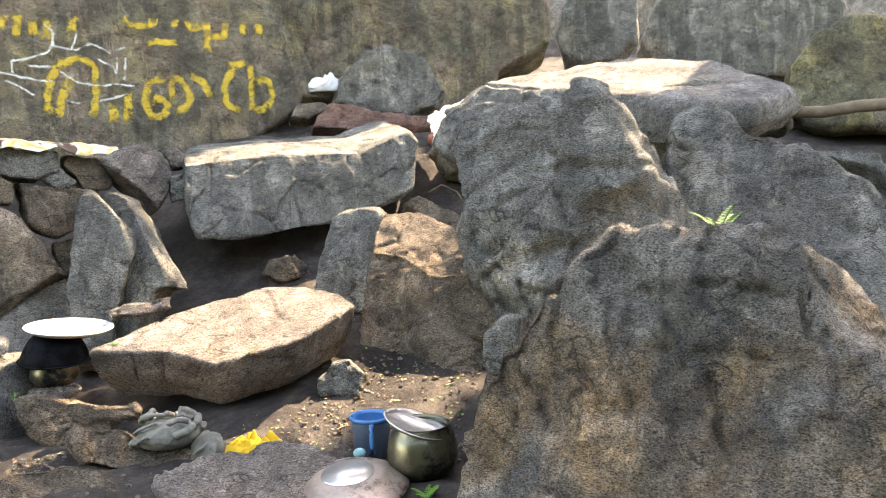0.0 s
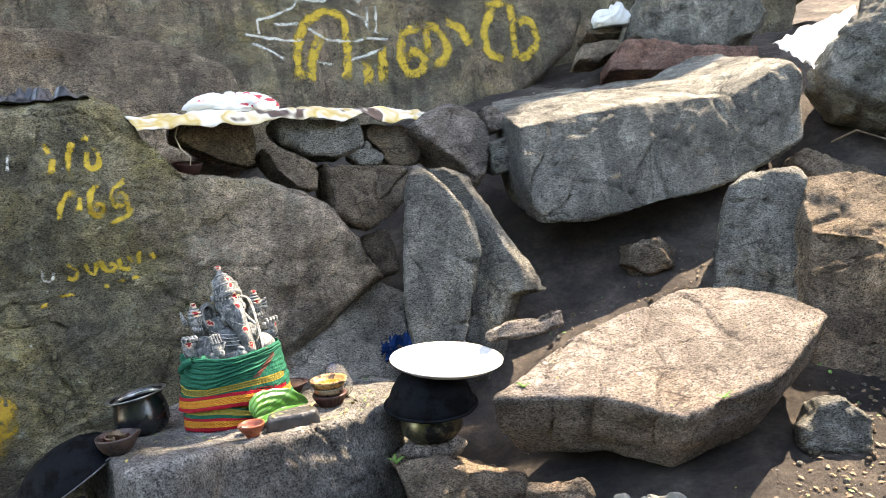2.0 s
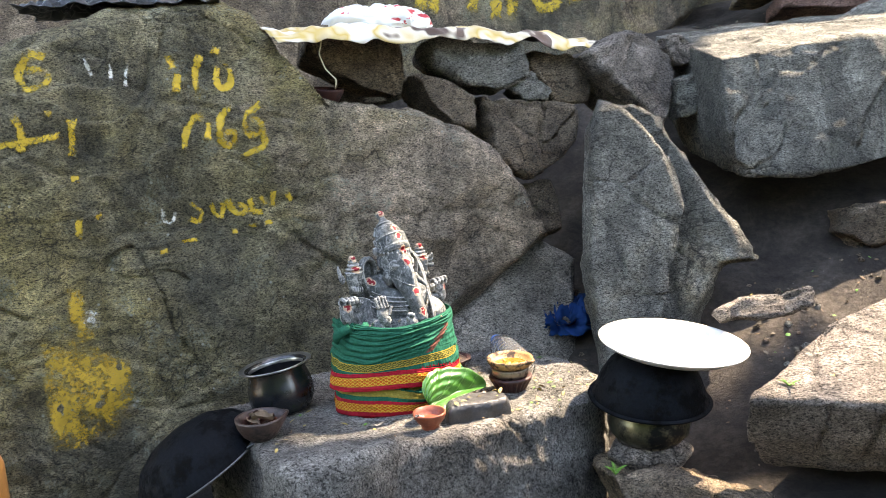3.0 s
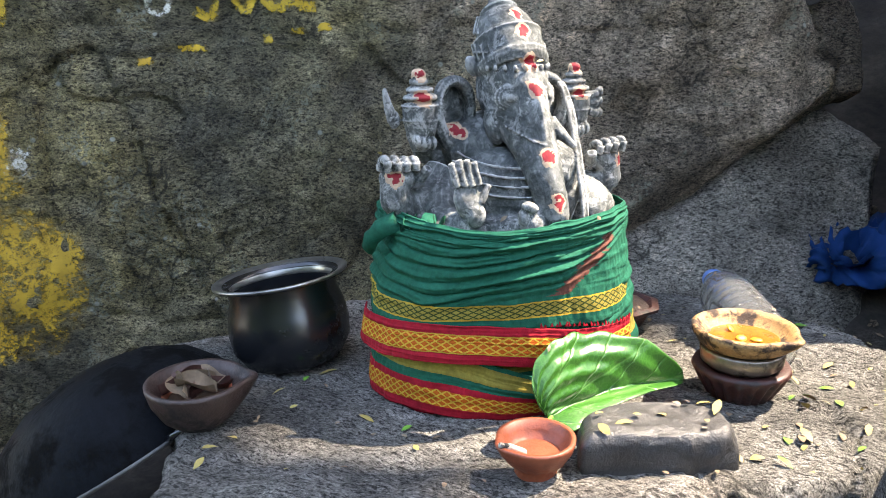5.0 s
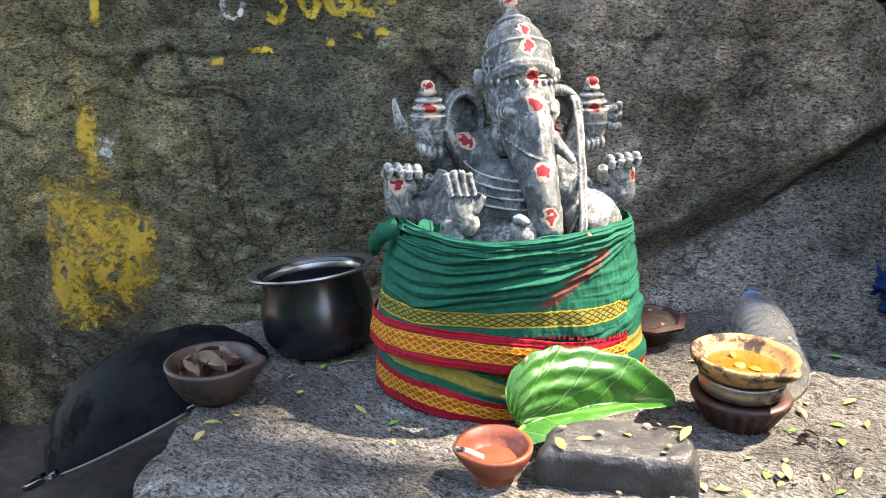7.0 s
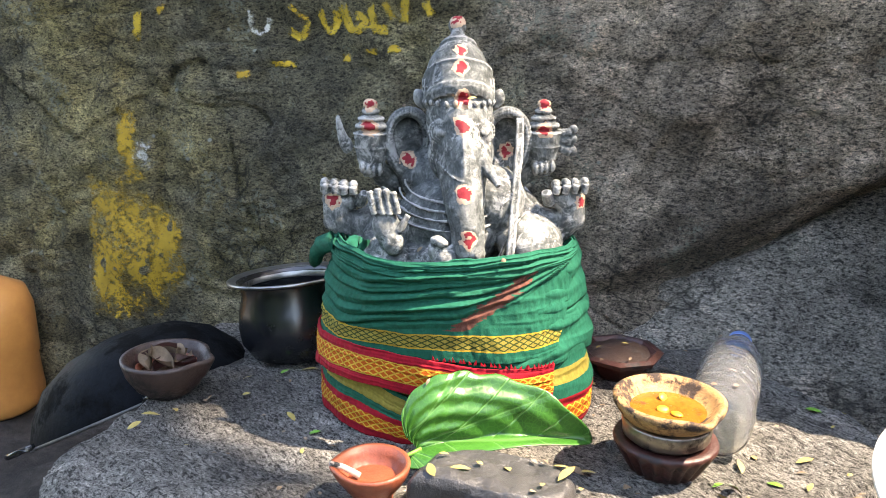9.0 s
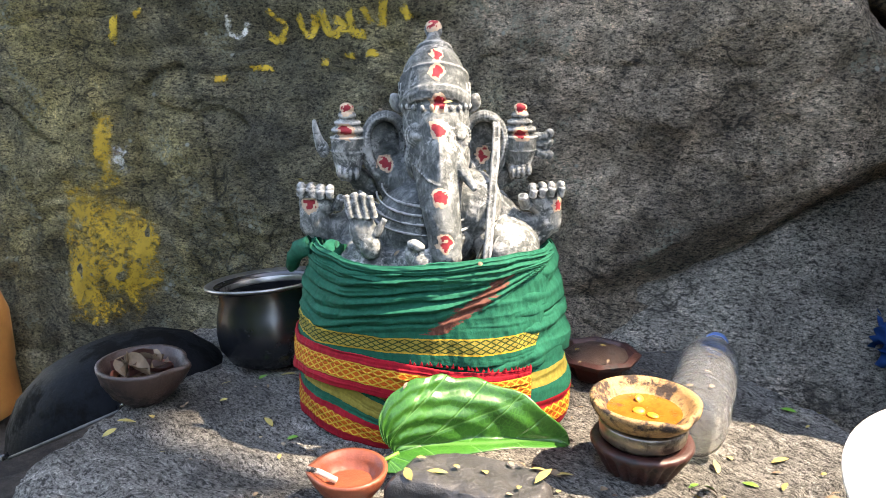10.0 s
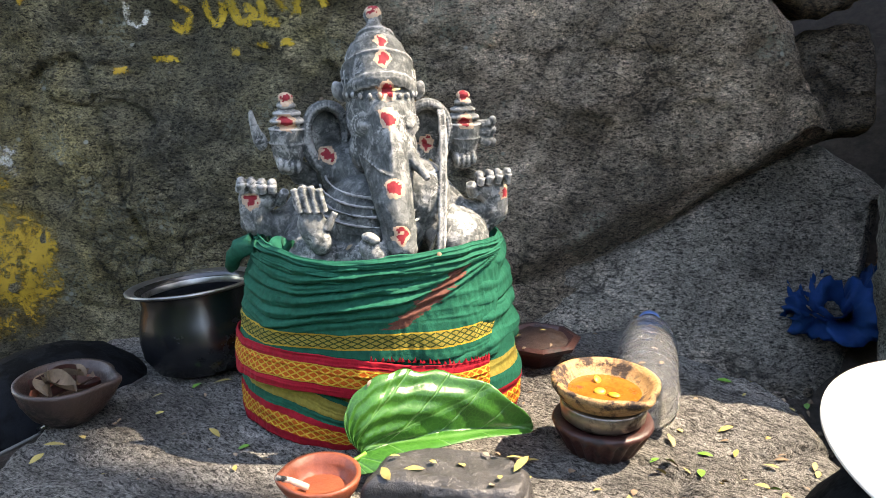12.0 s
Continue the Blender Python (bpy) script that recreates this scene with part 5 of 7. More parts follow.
    for j in range(22):
        a, a2 = 2 * math.pi * j / 22, 2 * math.pi * (j + 0.5) / 22
        at = lambda r, z, q: (0.003 + r * math.cos(q), lean(z) + r * math.sin(q), z)
        c(at(0.0376, 0.382, a), at(0.0382, 0.398, a), 0.0015, 0.0015, 6)
        c(at(0.0378, 0.390, a), at(0.0378, 0.390, a + 0.30), 0.0015, 0.0015, 6)
        c(at(0.0332, 0.408, a), at(0.0242, 0.426, a2), 0.0016, 0.0015, 6)
        c(at(0.0332, 0.408, a2), at(0.0242, 0.426, a), 0.0016, 0.0015, 6)
        b(*at(0.0368, 0.3745, a), 0.0026, 0.0026, 0.0036, u=8, v=6)
    me = bpy.data.meshes.new("idol")
    me.from_pydata(co, [], fa)
    ob = new("idol", me)
    mod = ob.modifiers.new("remesh", "REMESH")
    mod.mode, mod.voxel_size = "VOXEL", 0.0012
    bpy.context.view_layer.update()
    me = bpy.data.meshes.new_from_object(ob.evaluated_get(bpy.context.evaluated_depsgraph_get()))
    ob.modifiers.clear()
    ob.data = me
    n = len(me.vertices)
    p, nn = np.empty(n * 3), np.empty(n * 3)
    me.vertices.foreach_get("co", p)
    me.vertex_normals.foreach_get("vector", nn)
    p, nn = p.reshape(-1, 3), nn.reshape(-1, 3)
    p += nn * (0.0007 * fbm(p, 70, 3, 3) + 0.0004 * crease_noise(p, 190, 5))[:, None]
    me.vertices.foreach_set("co", p.ravel())
    stone, nt, bs = node_material("ash_smeared_stone", 0.7)
    v = coords(nt)
    tone = tex_noise(nt, v, 34, 9.0, 0.78, distortion=0.6)
    ash = tex_noise(nt, v, 75, 7.0, 0.78, distortion=0.5)
    cloud = tex_noise(nt, v, 11, 5.0, 0.6, distortion=0.6)
    col = ramp(nt, tone, (0.40, (0.020, 0.025, 0.025)), (0.50, (0.060, 0.069, 0.067)), (0.60, (0.135, 0.143, 0.138)))
    pit = nt.nodes.new("ShaderNodeNewGeometry")
    edge = ramp(nt, pit.outputs["Pointiness"], (0.505, 0.0), (0.535, 0.95))
    smear = math_node(nt, "MAXIMUM", math_node(nt, "MULTIPLY", ramp(nt, ash, (0.49, 0.0), (0.57, 0.8)), ramp(nt, cloud, (0.46, 0.05), (0.58, 0.9))), math_node(nt, "MULTIPLY", edge, ramp(nt, tone, (0.35, 0.15), (0.6, 0.85))))
    col = mix(nt, math_node(nt, "MULTIPLY", smear, 0.8), col, (0.60, 0.59, 0.56))
    nt.links.new(col, bs.inputs["Base Color"])
    bump(nt, bs, tex_noise(nt, v, 160, 6.0, 0.75), 0.5, 0.003)
    me.materials.clear()
    me.materials.append(stone)
    me.materials.append(plain("cream_paste", (0.50, 0.34, 0.23), 0.8, 0, 0.3, 90))
    me.materials.append(plain("vermilion", (0.27, 0.012, 0.020), 0.8, 0, 0.4, 90))
    # paste dots: x, depth, height, size
    dots = [(0.003, 0.010, 0.458, 0.0090), (0.004, -0.019, 0.427, 0.0070), (0.003, -0.039, 0.411, 0.0090), (0.005, -0.066, 0.380, 0.0105), (0.005, -0.086, 0.354, 0.0110), (0.006, -0.112, 0.287, 0.0100), (0.009, -0.125, 0.243, 0.0095), (-0.0935, -0.012, 0.370, 0.0095),
            (-0.0945, -0.026, 0.345, 0.0100), (0.1015, -0.008, 0.369, 0.0090), (0.1010, -0.014, 0.340, 0.0090), (-0.052, -0.010, 0.308, 0.0100), (0.059, -0.010, 0.316, 0.0095), (-0.136, -0.036, 0.266, 0.0095), (0.141, -0.036, 0.264, 0.0080)]
    ce = np.array([f.center[:] for f in me.polygons])
    no = np.array([f.normal[:] for f in me.polygons])
    idx = np.zeros(len(ce), int)
    wob = 0.0022 * fbm(ce, 190, 7, 3)
    for x, y, z, r in dots:
        d = np.hypot(ce[:, 0] - x, ce[:, 2] - (z - IDOL_LIFT)) + wob
        front = (no[:, 1] < 0.35) & (np.abs(ce[:, 1] - y) < 0.032)
        idx[(d < r * 0.94) & front & (idx < 2)] = 1
        idx[(d + 0.6 * wob < r * 0.56) & front] = 2
    me.polygons.foreach_set("material_index", idx.tolist())
    me.polygons.foreach_set("use_smooth", [True] * len(me.polygons))
    ob.matrix_world = IDOL_AT
    return tagged(ob, "grey stone seated idol smeared with ash and red paste dots", "statue")


build_idol()


# ---- the cloth round the idol ----
def border_material(name, bands, zari, thread):
    """Woven cloth: stripes across v, and a diamond lattice inside the zari stripe (v0, v1)."""
    mat, nt, b = node_material(name, 0.85)
    uv = nt.nodes.new("ShaderNodeUVMap")
    sep = nt.nodes.new("ShaderNodeSeparateXYZ")
    nt.links.new(uv.outputs[0], sep.inputs[0])
    u, v = sep.outputs[0], sep.outputs[1]
    r = nt.nodes.new("ShaderNodeValToRGB")
    r.color_ramp.interpolation = "CONSTANT"
    e = r.color_ramp.elements
    while len(e) < len(bands):
        e.new(0.5)
    for el, (p, c) in zip(e, bands):
        el.position, el.color = p, (*c, 1)
    nt.links.new(v, r.inputs[0])
    col = r.outputs[0]
    if zari:
        a = math_node(nt, "MULTIPLY", u, 78.0)
        w = math_node(nt, "MULTIPLY", math_node(nt, "SUBTRACT", v, zari[0]), 2.5 / (zari[1] - zari[0]))
        one = math_node(nt, "ABSOLUTE", math_node(nt, "SUBTRACT", math_node(nt, "FRACT", math_node(nt, "ADD", a, w)), 0.5))
        two = math_node(nt, "ABSOLUTE", math_node(nt, "SUBTRACT", math_node(nt, "FRACT", math_node(nt, "SUBTRACT", a, w)), 0.5))
        near = math_node(nt, "MINIMUM", one, two)
        line = math_node(nt, "LESS_THAN", near, 0.13)
        inside = math_node(nt, "MULTIPLY", math_node(nt, "GREATER_THAN", v, zari[0]), math_node(nt, "LESS_THAN", v, zari[1]))
        col = mix(nt, math_node(nt, "MULTIPLY", line, inside), col, (*thread,))
    if name == "green_sari":
        band = math_node(nt, "ABSOLUTE", math_node(nt, "SUBTRACT", u, math_node(nt, "SUBTRACT", 0.460, math_node(nt, "MULTIPLY", v, 0.17))))
        where = math_node(nt, "MULTIPLY", math_node(nt, "LESS_THAN", math_node(nt, "ADD", band, math_node(nt, "MULTIPLY", tex_noise(nt, coords(nt, (1, 1, 4)), 60, 5.0, 0.7), 0.05)), 0.038), math_node(nt, "LESS_THAN", v, 0.68))
        col = mix(nt, math_node(nt, "MULTIPLY", where, 0.8), col, (0.15, 0.035, 0.028))
    weave = tex_noise(nt, coords(nt), 160, 4.0, 0.7)
    col = mix(nt, 0.45, col, ramp(nt, weave, (0.3, 0.25), (0.7, 0.75)), "OVERLAY")
    nt.links.new(col, b.inputs["Base Color"])
    b.inputs["Specular IOR Level"].default_value = 0.2
    uvm = nt.nodes.new("ShaderNodeMapping")
    uvm.inputs["Scale"].default_value = (7.0, 9.0, 1.0)
    nt.links.new(uv.outputs[0], uvm.inputs[0])
    pleat = tex_noise(nt, uvm.outputs[0], 1.0, 5.0, 0.6, "RIDGED_MULTIFRACTAL", 0.6)
    h = bump(nt, b, pleat, 0.38, 0.007)
    bump(nt, b, weave, 0.4, 0.002, h)
    return mat


GREEN, YEL, RED, ORANGE = (0.0035, 0.090, 0.052), (0.24, 0.19, 0.035), (0.30, 0.007, 0.017), (0.40, 0.075, 0.006)
LINE = (0.42, 0.27, 0.03)
SARI_GREEN = border_material("green_sari", [(0.0, GREEN), (0.72, LINE), (0.735, YEL), (0.875, LINE), (0.89, GREEN)], (0.735, 0.875), (0.035, 0.05, 0.01))
SARI_PLAIN = border_material("plain_green_sari", [(0.0, GREEN), (0.5, GREEN)], None, GREEN)
SARI_RED = border_material("red_sari_border", [(0.0, RED), (0.22, LINE), (0.25, ORANGE), (0.70, LINE), (0.73, RED)], (0.25, 0.70), (0.50, 0.29, 0.035))
SARI_LOW = border_material("green_red_sari_border", [(0.0, GREEN), (0.08, YEL), (0.36, GREEN), (0.50, RED), (0.60, ORANGE), (0.86, RED)], (0.60, 0.86), (0.50, 0.29, 0.035))
SARI_SKIRT = border_material("sari_skirt", [(0.0, GREEN), (0.45, YEL), (0.58, GREEN), (0.70, RED), (0.78, ORANGE), (0.93, RED)], (0.78, 0.93), (0.50, 0.29, 0.035))


def knots(g, *points):
    """A smooth line through (g, height) pairs."""
    for (g0, z0), (g1, z1) in zip(points, points[1:]):
        if g <= g1:
            f = max(0.0, (g - g0) / (g1 - g0))
            return z0 + (z1 - z0) * f * f * (3 - 2 * f)
    return points[-1][1]


def wrap(name, parent, material, a0, a1, top, bottom, swell, seed, folds=0.006, count=5.0, gather=None, label="", columns=200, rows=44):
    """A band of cloth wound round the figure from angle a0 to a1 (degrees, -90 is its front); folds run between its top and the line of gather."""
    bm = bmesh.new()
    lay = bm.loops.layers.uv.new("UVMap")
    grid = []
    for j in range(rows):
        f = j / (rows - 1)
        row = []
        end = a1(f) if callable(a1) else a1
        for i in range(columns):
            g = i / (columns - 1)
            a = radians(a0 + (end - a0) * g)
            zt, zb = top(g), bottom(g)
            z = zt + (zb - zt) * f
            h = max(0.0, min(1.0, (0.21 - z) / 0.19))
            out = swell(g) if callable(swell) else swell
            rx, ry = 0.114 + 0.034 * h ** 0.8 + out, 0.114 + 0.018 * h ** 0.8 + out
            low = gather(g) if gather else zb
            q = max(0.0, (z - low) / max(0.01, zt - low))
            soft = min(1.0, 6 * q) if gather else 1.0
            phase = math.pi * count * q + 1.5 * noise.noise((g * 3.5, q * 2.2, seed)) + 0.7 * noise.noise((g * 9, q * 5, seed + 2))
            deep = 0.35 + 1.3 * abs(noise.noise((g * 5, q * 4, seed + 5)))
            fold = folds * soft * deep * (abs(math.sin(phase)) ** 0.7 - 0.55 + 0.22 * abs(math.sin(2.3 * phase + 4 * g)))
            fold += 0.0045 * noise.noise((math.cos(a) * 4, math.sin(a) * 4, z * 16 + seed)) + 0.0011 * noise.noise((math.cos(a) * 30, math.sin(a) * 30, z * 70))
            row.append((bm.verts.new(((rx + fold) * math.cos(a), (ry + fold) * math.sin(a) - 0.010, z)), a / (2 * math.pi) + 0.6, f))
        grid.append(row)
    for j in range(rows - 1):
        for i in range(columns - 1):
            quad = (grid[j][i], grid[j + 1][i], grid[j + 1][i + 1], grid[j][i + 1])
            face = bm.faces.new([q[0] for q in quad])
            for loop, q in zip(face.loops, quad):
                loop[lay].uv = (q[1], q[2])
    ob = part(name, bm, material, parent, label)
    mod = ob.modifiers.new("thickness", "SOLIDIFY")
    mod.thickness, mod.offset = 0.0018, -1
    return ob


def fringe(name, parent, a0, a1, height, swell, material, label):
    """Short uneven threads along a torn edge."""
    bm = bmesh.new()
    rng = random.Random(9)
    for k in range(26):
        g = (k + rng.uniform(-0.3, 0.3)) / 25
        a, z = radians(a0 + (a1 - a0) * g), height(g)
        h = max(0.0, min(1.0, (0.21 - z) / 0.19))
        rx, ry = 0.114 + 0.034 * h ** 0.8 + swell, 0.114 + 0.018 * h ** 0.8 + swell
        p = Vector((rx * math.cos(a), ry * math.sin(a) - 0.010, z - 0.001))
        t = Vector((-math.sin(a), math.cos(a), 0)) * 0.0018
        up = Vector((0.5 * t.x * rng.uniform(-2, 2), 0.5 * t.y * rng.uniform(-2, 2), rng.uniform(0.003, 0.006)))
        n = Vector((math.cos(a), math.sin(a), 0)) * 0.0008
        vs = [bm.verts.new(q) for q in (p - t, p + t, p + up, p - t - n, p + t - n, p + up - n)]
        for f in ((0, 1, 2), (5, 4, 3), (0, 3, 4, 1), (1, 4, 5, 2), (2, 5, 3, 0)):
            bm.faces.new([vs[q] for q in f])
    part(name, bm, material, parent, label, smooth=False)


def build_wrap():
    ob = thing("draped_cloth", IDOL_AT, "green cloth with red and gold borders wrapped round the idol", "cloth")
    wrap("skirt", ob, SARI_SKIRT, -200, 160, lambda g: 0.125, lambda g: -0.012 + 0.003 * math.sin(22 * g), lambda g: knots(g, (0, 0.004), (0.38, 0.004), (0.52, 0.018), (0.7, 0.012), (1, 0.004)), 3, 0.004, 4.0, None, "lower cloth layer with gold and red hem")
    wrap("side_wrap", ob, SARI_PLAIN, -75, 150, lambda g: 0.186 + 0.004 * math.sin(19 * g), lambda g: 0.060 + 0.010 * math.sin(9 * g), lambda g: knots(g, (0, 0.008), (0.16, 0.012), (0.30, 0.023), (1, 0.012)), 5, 0.012, 4.0, None, "green cloth gathered at the side")
    wrap("low_border", ob, SARI_LOW, -192, -88, lambda g: knots(g, (0, 0.066), (0.5, 0.068), (1, 0.036)), lambda g: knots(g, (0, -0.012), (0.5, -0.004), (1, -0.006)), 0.010, 13, 0.0025, 1.0, None, "green and red border end tucked under")
    wrap("upper_wrap", ob, SARI_GREEN, -215, lambda f: -22 - 24 * f, lambda g: 0.190 + 0.005 * math.sin(9 * g + 1), lambda g: knots(g, (0, 0.080), (0.25, 0.082), (0.62, 0.094), (1, 0.084)), 0.016, 7, 0.010, 6.5,
         lambda g: knots(g, (0, 0.098), (0.35, 0.100), (0.65, 0.128), (1, 0.178)), "green cloth wound in loose folds", 260, 84)
    wrap("red_border", ob, SARI_RED, -196, lambda f: -50 - 3 * f, lambda g: knots(g, (0, 0.084), (0.5, 0.099), (1, 0.078)), lambda g: knots(g, (0, 0.044), (0.5, 0.060), (1, 0.036)), 0.0205, 11, 0.0015, 1.0, None, "red cloth border with gold lattice")
    fringe("fringe", ob, -100, -51, lambda g: knots(g, (0, 0.097), (1, 0.078)), 0.0215, SARI_RED, "red frayed threads")
    wrap("twisted_roll", ob, SARI_PLAIN, -205, -10, lambda g: 0.198 + 0.004 * math.sin(11 * g), lambda g: 0.176 + 0.004 * math.sin(8 * g + 1), 0.019, 17, 0.006, 2.0, None, "rolled green upper edge")
    # gathered end pulled out at the side
    bm = tube([Vector((-0.100, -0.075, 0.186)).lerp(Vector((-0.135, -0.040, 0.192)), k / 5) for k in range(6)] + [(-0.148, -0.028, 0.184), (-0.156, -0.020, 0.172), (-0.160, -0.016, 0.160)], 0.015, 28, 0.55)
    part("knot", crumple(bm, 0.004, 45, 4), SARI_PLAIN, ob)
    return ob


build_wrap()


# ---- vessels and lamps on the ledge ----
def put(name, x, y, label, category, top=2.0, turn=(0, 0, 0), dz=0.0, group=""):
    return thing(name, pose(x, y, rest_z(x, y, top) + dz, *turn), label, category, group)


def pot_shape(r, h, neck, rim, t=0.003):
    outer = [(0, 0), (r * 0.55, 0.0), (r * 0.80, h * 0.08), (r * 0.97, h * 0.26), (r, h * 0.45), (r * 0.96, h * 0.64), (r * 0.88, h * 0.82), (neck, h * 0.93), (neck, h * 0.96), (rim, h * 0.995), (rim, h)]
    inner = [(rim - t, h), (neck - t, h * 0.965), (neck - t, h * 0.93), (r * 0.85, h * 0.82), (r * 0.93, h * 0.62), (r * 0.95, h * 0.42), (r * 0.78, h * 0.12), (0, h * 0.05)]
    return outer + inner


pot = put("cooking_pot", -2.337, 3.040, "round black soot-covered cooking pot leaning on the rock", "pot", 0.06, (-4, -7, 30))
part("body", lathe(pot_shape(0.078, 0.120, 0.070, 0.084), 64), SOOT, pot)
part("rim", lathe([(0.0835, 0.1165), (0.0865, 0.118), (0.0868, 0.1205), (0.084, 0.122), (0.080, 0.1205), (0.071, 0.1165), (0.0665, 0.112), (0.0665, 0.104)], 64), plain("rubbed_steel", (0.30, 0.29, 0.27), 0.3, 0.9, 0.3, 20, ((0.03, 0.03, 0.03), 0.55)), pot, "worn shiny steel rim")

bowl = put("clay_bowl", -2.295, 2.838, "dark brown clay bowl with dried leaves and oil", "bowl", 0.06)
clay_profile = [(0, 0), (0.024, 0.0), (0.038, 0.012), (0.048, 0.030), (0.052, 0.046), (0.052, 0.050), (0.047, 0.050), (0.043, 0.036), (0.032, 0.020), (0, 0.016)]
part("body", spout(lathe(clay_profile, 56), radians(40), 0.22, 0.22, 0.02), CLAY_DARK, bowl)
part("inner_dish", lathe([(0.018, 0.022), (0.034, 0.026), (0.036, 0.038), (0.033, 0.038), (0.030, 0.030), (0, 0.028)], 40), CLAY, bowl)
part("oil", lathe([(0.0, 0.0315), (0.030, 0.0312)], 32), DARK_OIL, bowl)
for k, (a, tilt, ln) in enumerate([(20, 12, 0.050), (75, 30, 0.042), (140, 8, 0.046), (200, 22, 0.050), (265, 35, 0.040), (320, 10, 0.044)]):
    bit = part("dry_leaf", sheet(10, 6, lambda u, v: ((u - 0.5) * ln, (v - 0.5) * 0.020 * math.sin(math.pi * (0.08 + 0.84 * u)), 0.012 * (v - 0.5) ** 2 * 4 + 0.004 * math.sin(5 * u))), LEAF_DRY if k % 3 else CLAY_MAROON, bowl, "curled brown leaf")
    bit.matrix_local = pose(0.016 * math.cos(radians(a)), 0.016 * math.sin(radians(a)), 0.037 + 0.002 * k, tilt, 0, a + 60)

wok = thing("wok", Matrix.Translation((-2.455, 2.858, -0.064)) @ Vector((-0.45, -0.14, 0.875)).to_track_quat("Z", "Y").to_matrix().to_4x4() @ Matrix.Diagonal((0.95, 0.95, 1.12, 1)), "black burnt iron pan turned upside down, leaning on the ledge", "pan")
part("bowl", lathe([(0.165, 0.0), (0.163, 0.008), (0.152, 0.030), (0.125, 0.060), (0.080, 0.082), (0.03, 0.091), (0, 0.092), (0, 0.089), (0.03, 0.088), (0.080, 0.079), (0.123, 0.057), (0.149, 0.027), (0.160, 0.0)], 72), SOOT_ROUGH, wok)
part("rim", lathe([(0.160, -0.001), (0.166, -0.0015), (0.167, 0.0015), (0.163, 0.003)], 72), plain("scraped_iron", (0.10, 0.095, 0.088), 0.5, 0.3, 0.4, 30, ((0.03, 0.03, 0.03), 0.56)), wok, "scraped grey rim")
for ang in (-20, 70):
    ca, sa = math.cos(radians(ang)), math.sin(radians(ang))
    loop = [(ca * (0.160 + 0.034 * math.sin(math.pi * k / 10)) - sa * 0.034 * math.cos(math.pi * k / 10), sa * (0.160 + 0.034 * math.sin(math.pi * k / 10)) + ca * 0.034 * math.cos(math.pi * k / 10), 0.004) for k in range(11)]
    part("handle", tube(loop, 0.0035), SOOT, wok, "bent iron loop handle")

diya = put("oil_lamp", -1.935, 2.897, "small red clay oil lamp with a burnt wick", "oil lamp", 0.06, (0, 0, 235))
small_clay = [(0, 0), (0.017, 0.0), (0.019, 0.003), (0.017, 0.007), (0.026, 0.016), (0.033, 0.027), (0.035, 0.034), (0.035, 0.037), (0.031, 0.037), (0.028, 0.028), (0.020, 0.018), (0, 0.014)]
part("body", spout(lathe(small_clay, 64, lambda a, z: 1 + (0.025 * math.cos(18 * a) if 0.006 < z < 0.024 else 0)), 0.0, 0.30, 0.16, 0.02), CLAY, diya)
part("oil", lathe([(0.0, 0.0215), (0.0235, 0.0212)], 32), CLAY, diya, "wet clay floor")
part("wick", tube([(0.012, 0, 0.024), (0.026, 0.001, 0.034), (0.038, 0.003, 0.040)], 0.0035, 8, 0.7), plain("burnt_wick", (0.50, 0.44, 0.36), 0.9, 0, 0.3, 90, ((0.02, 0.02, 0.02), 0.5)), diya, "cotton wick with a burnt tip")

rear = put("oil_lamp", -1.998, 3.335, "maroon clay oil lamp with a wide square rim, filled with ash", "oil lamp", 0.08, (0, 0, 40))
part("body", lathe([(0, 0), (0.026, 0.0), (0.032, 0.006), (0.042, 0.024), (0.046, 0.030), (0.056, 0.032), (0.058, 0.037), (0.048, 0.039), (0.042, 0.034), (0, 0.028)], 8), CLAY_MAROON, rear, smooth=False)
part("ash", crumple(lathe([(0, 0.043), (0.028, 0.039), (0.042, 0.035)], 24), 0.003, 60, 3), CLAY_DARK, rear, "charred flower ash")

stack = put("brass_lamp", -1.808, 3.166, "turmeric-stained oil bowl standing on a fluted maroon clay foot", "oil lamp", 0.06)
part("foot", lathe([(0, 0), (0.030, 0.0), (0.034, 0.004), (0.046, 0.026), (0.052, 0.034), (0.050, 0.038), (0.040, 0.036), (0, 0.034)], 176, lambda a, z: 1 + (0.055 * math.cos(22 * a) if 0.003 < z < 0.028 else 0)), CLAY_MAROON, stack, "fluted maroon clay foot")
part("cup", lathe([(0, 0.036), (0.036, 0.036), (0.043, 0.042), (0.0445, 0.056), (0.043, 0.058), (0, 0.050)], 56), SMOKED, stack, "steel cup blackened by smoke")
part("bowl", spout(lathe([(0, 0.054), (0.030, 0.054), (0.046, 0.062), (0.054, 0.074), (0.055, 0.080), (0.051, 0.082), (0.046, 0.076), (0.036, 0.066), (0, 0.062)], 64), radians(-20), 0.22, 0.20, 0.06), TURMERIC, stack)
part("oil", lathe([(0.0, 0.0680), (0.037, 0.0678)], 32), OIL, stack, "orange turmeric oil")
bm = bmesh.new()
for k in range(3):
    ball(bm, (0.014 - 0.015 * k, -0.006 + 0.010 * k - 0.012 * (k == 1), 0.069), (0.0065, 0.005, 0.002), (20 * k, 0, 50 * k), 12, 8)
part("petals", bm, OIL_PETAL, stack, "yellow petals in the oil")


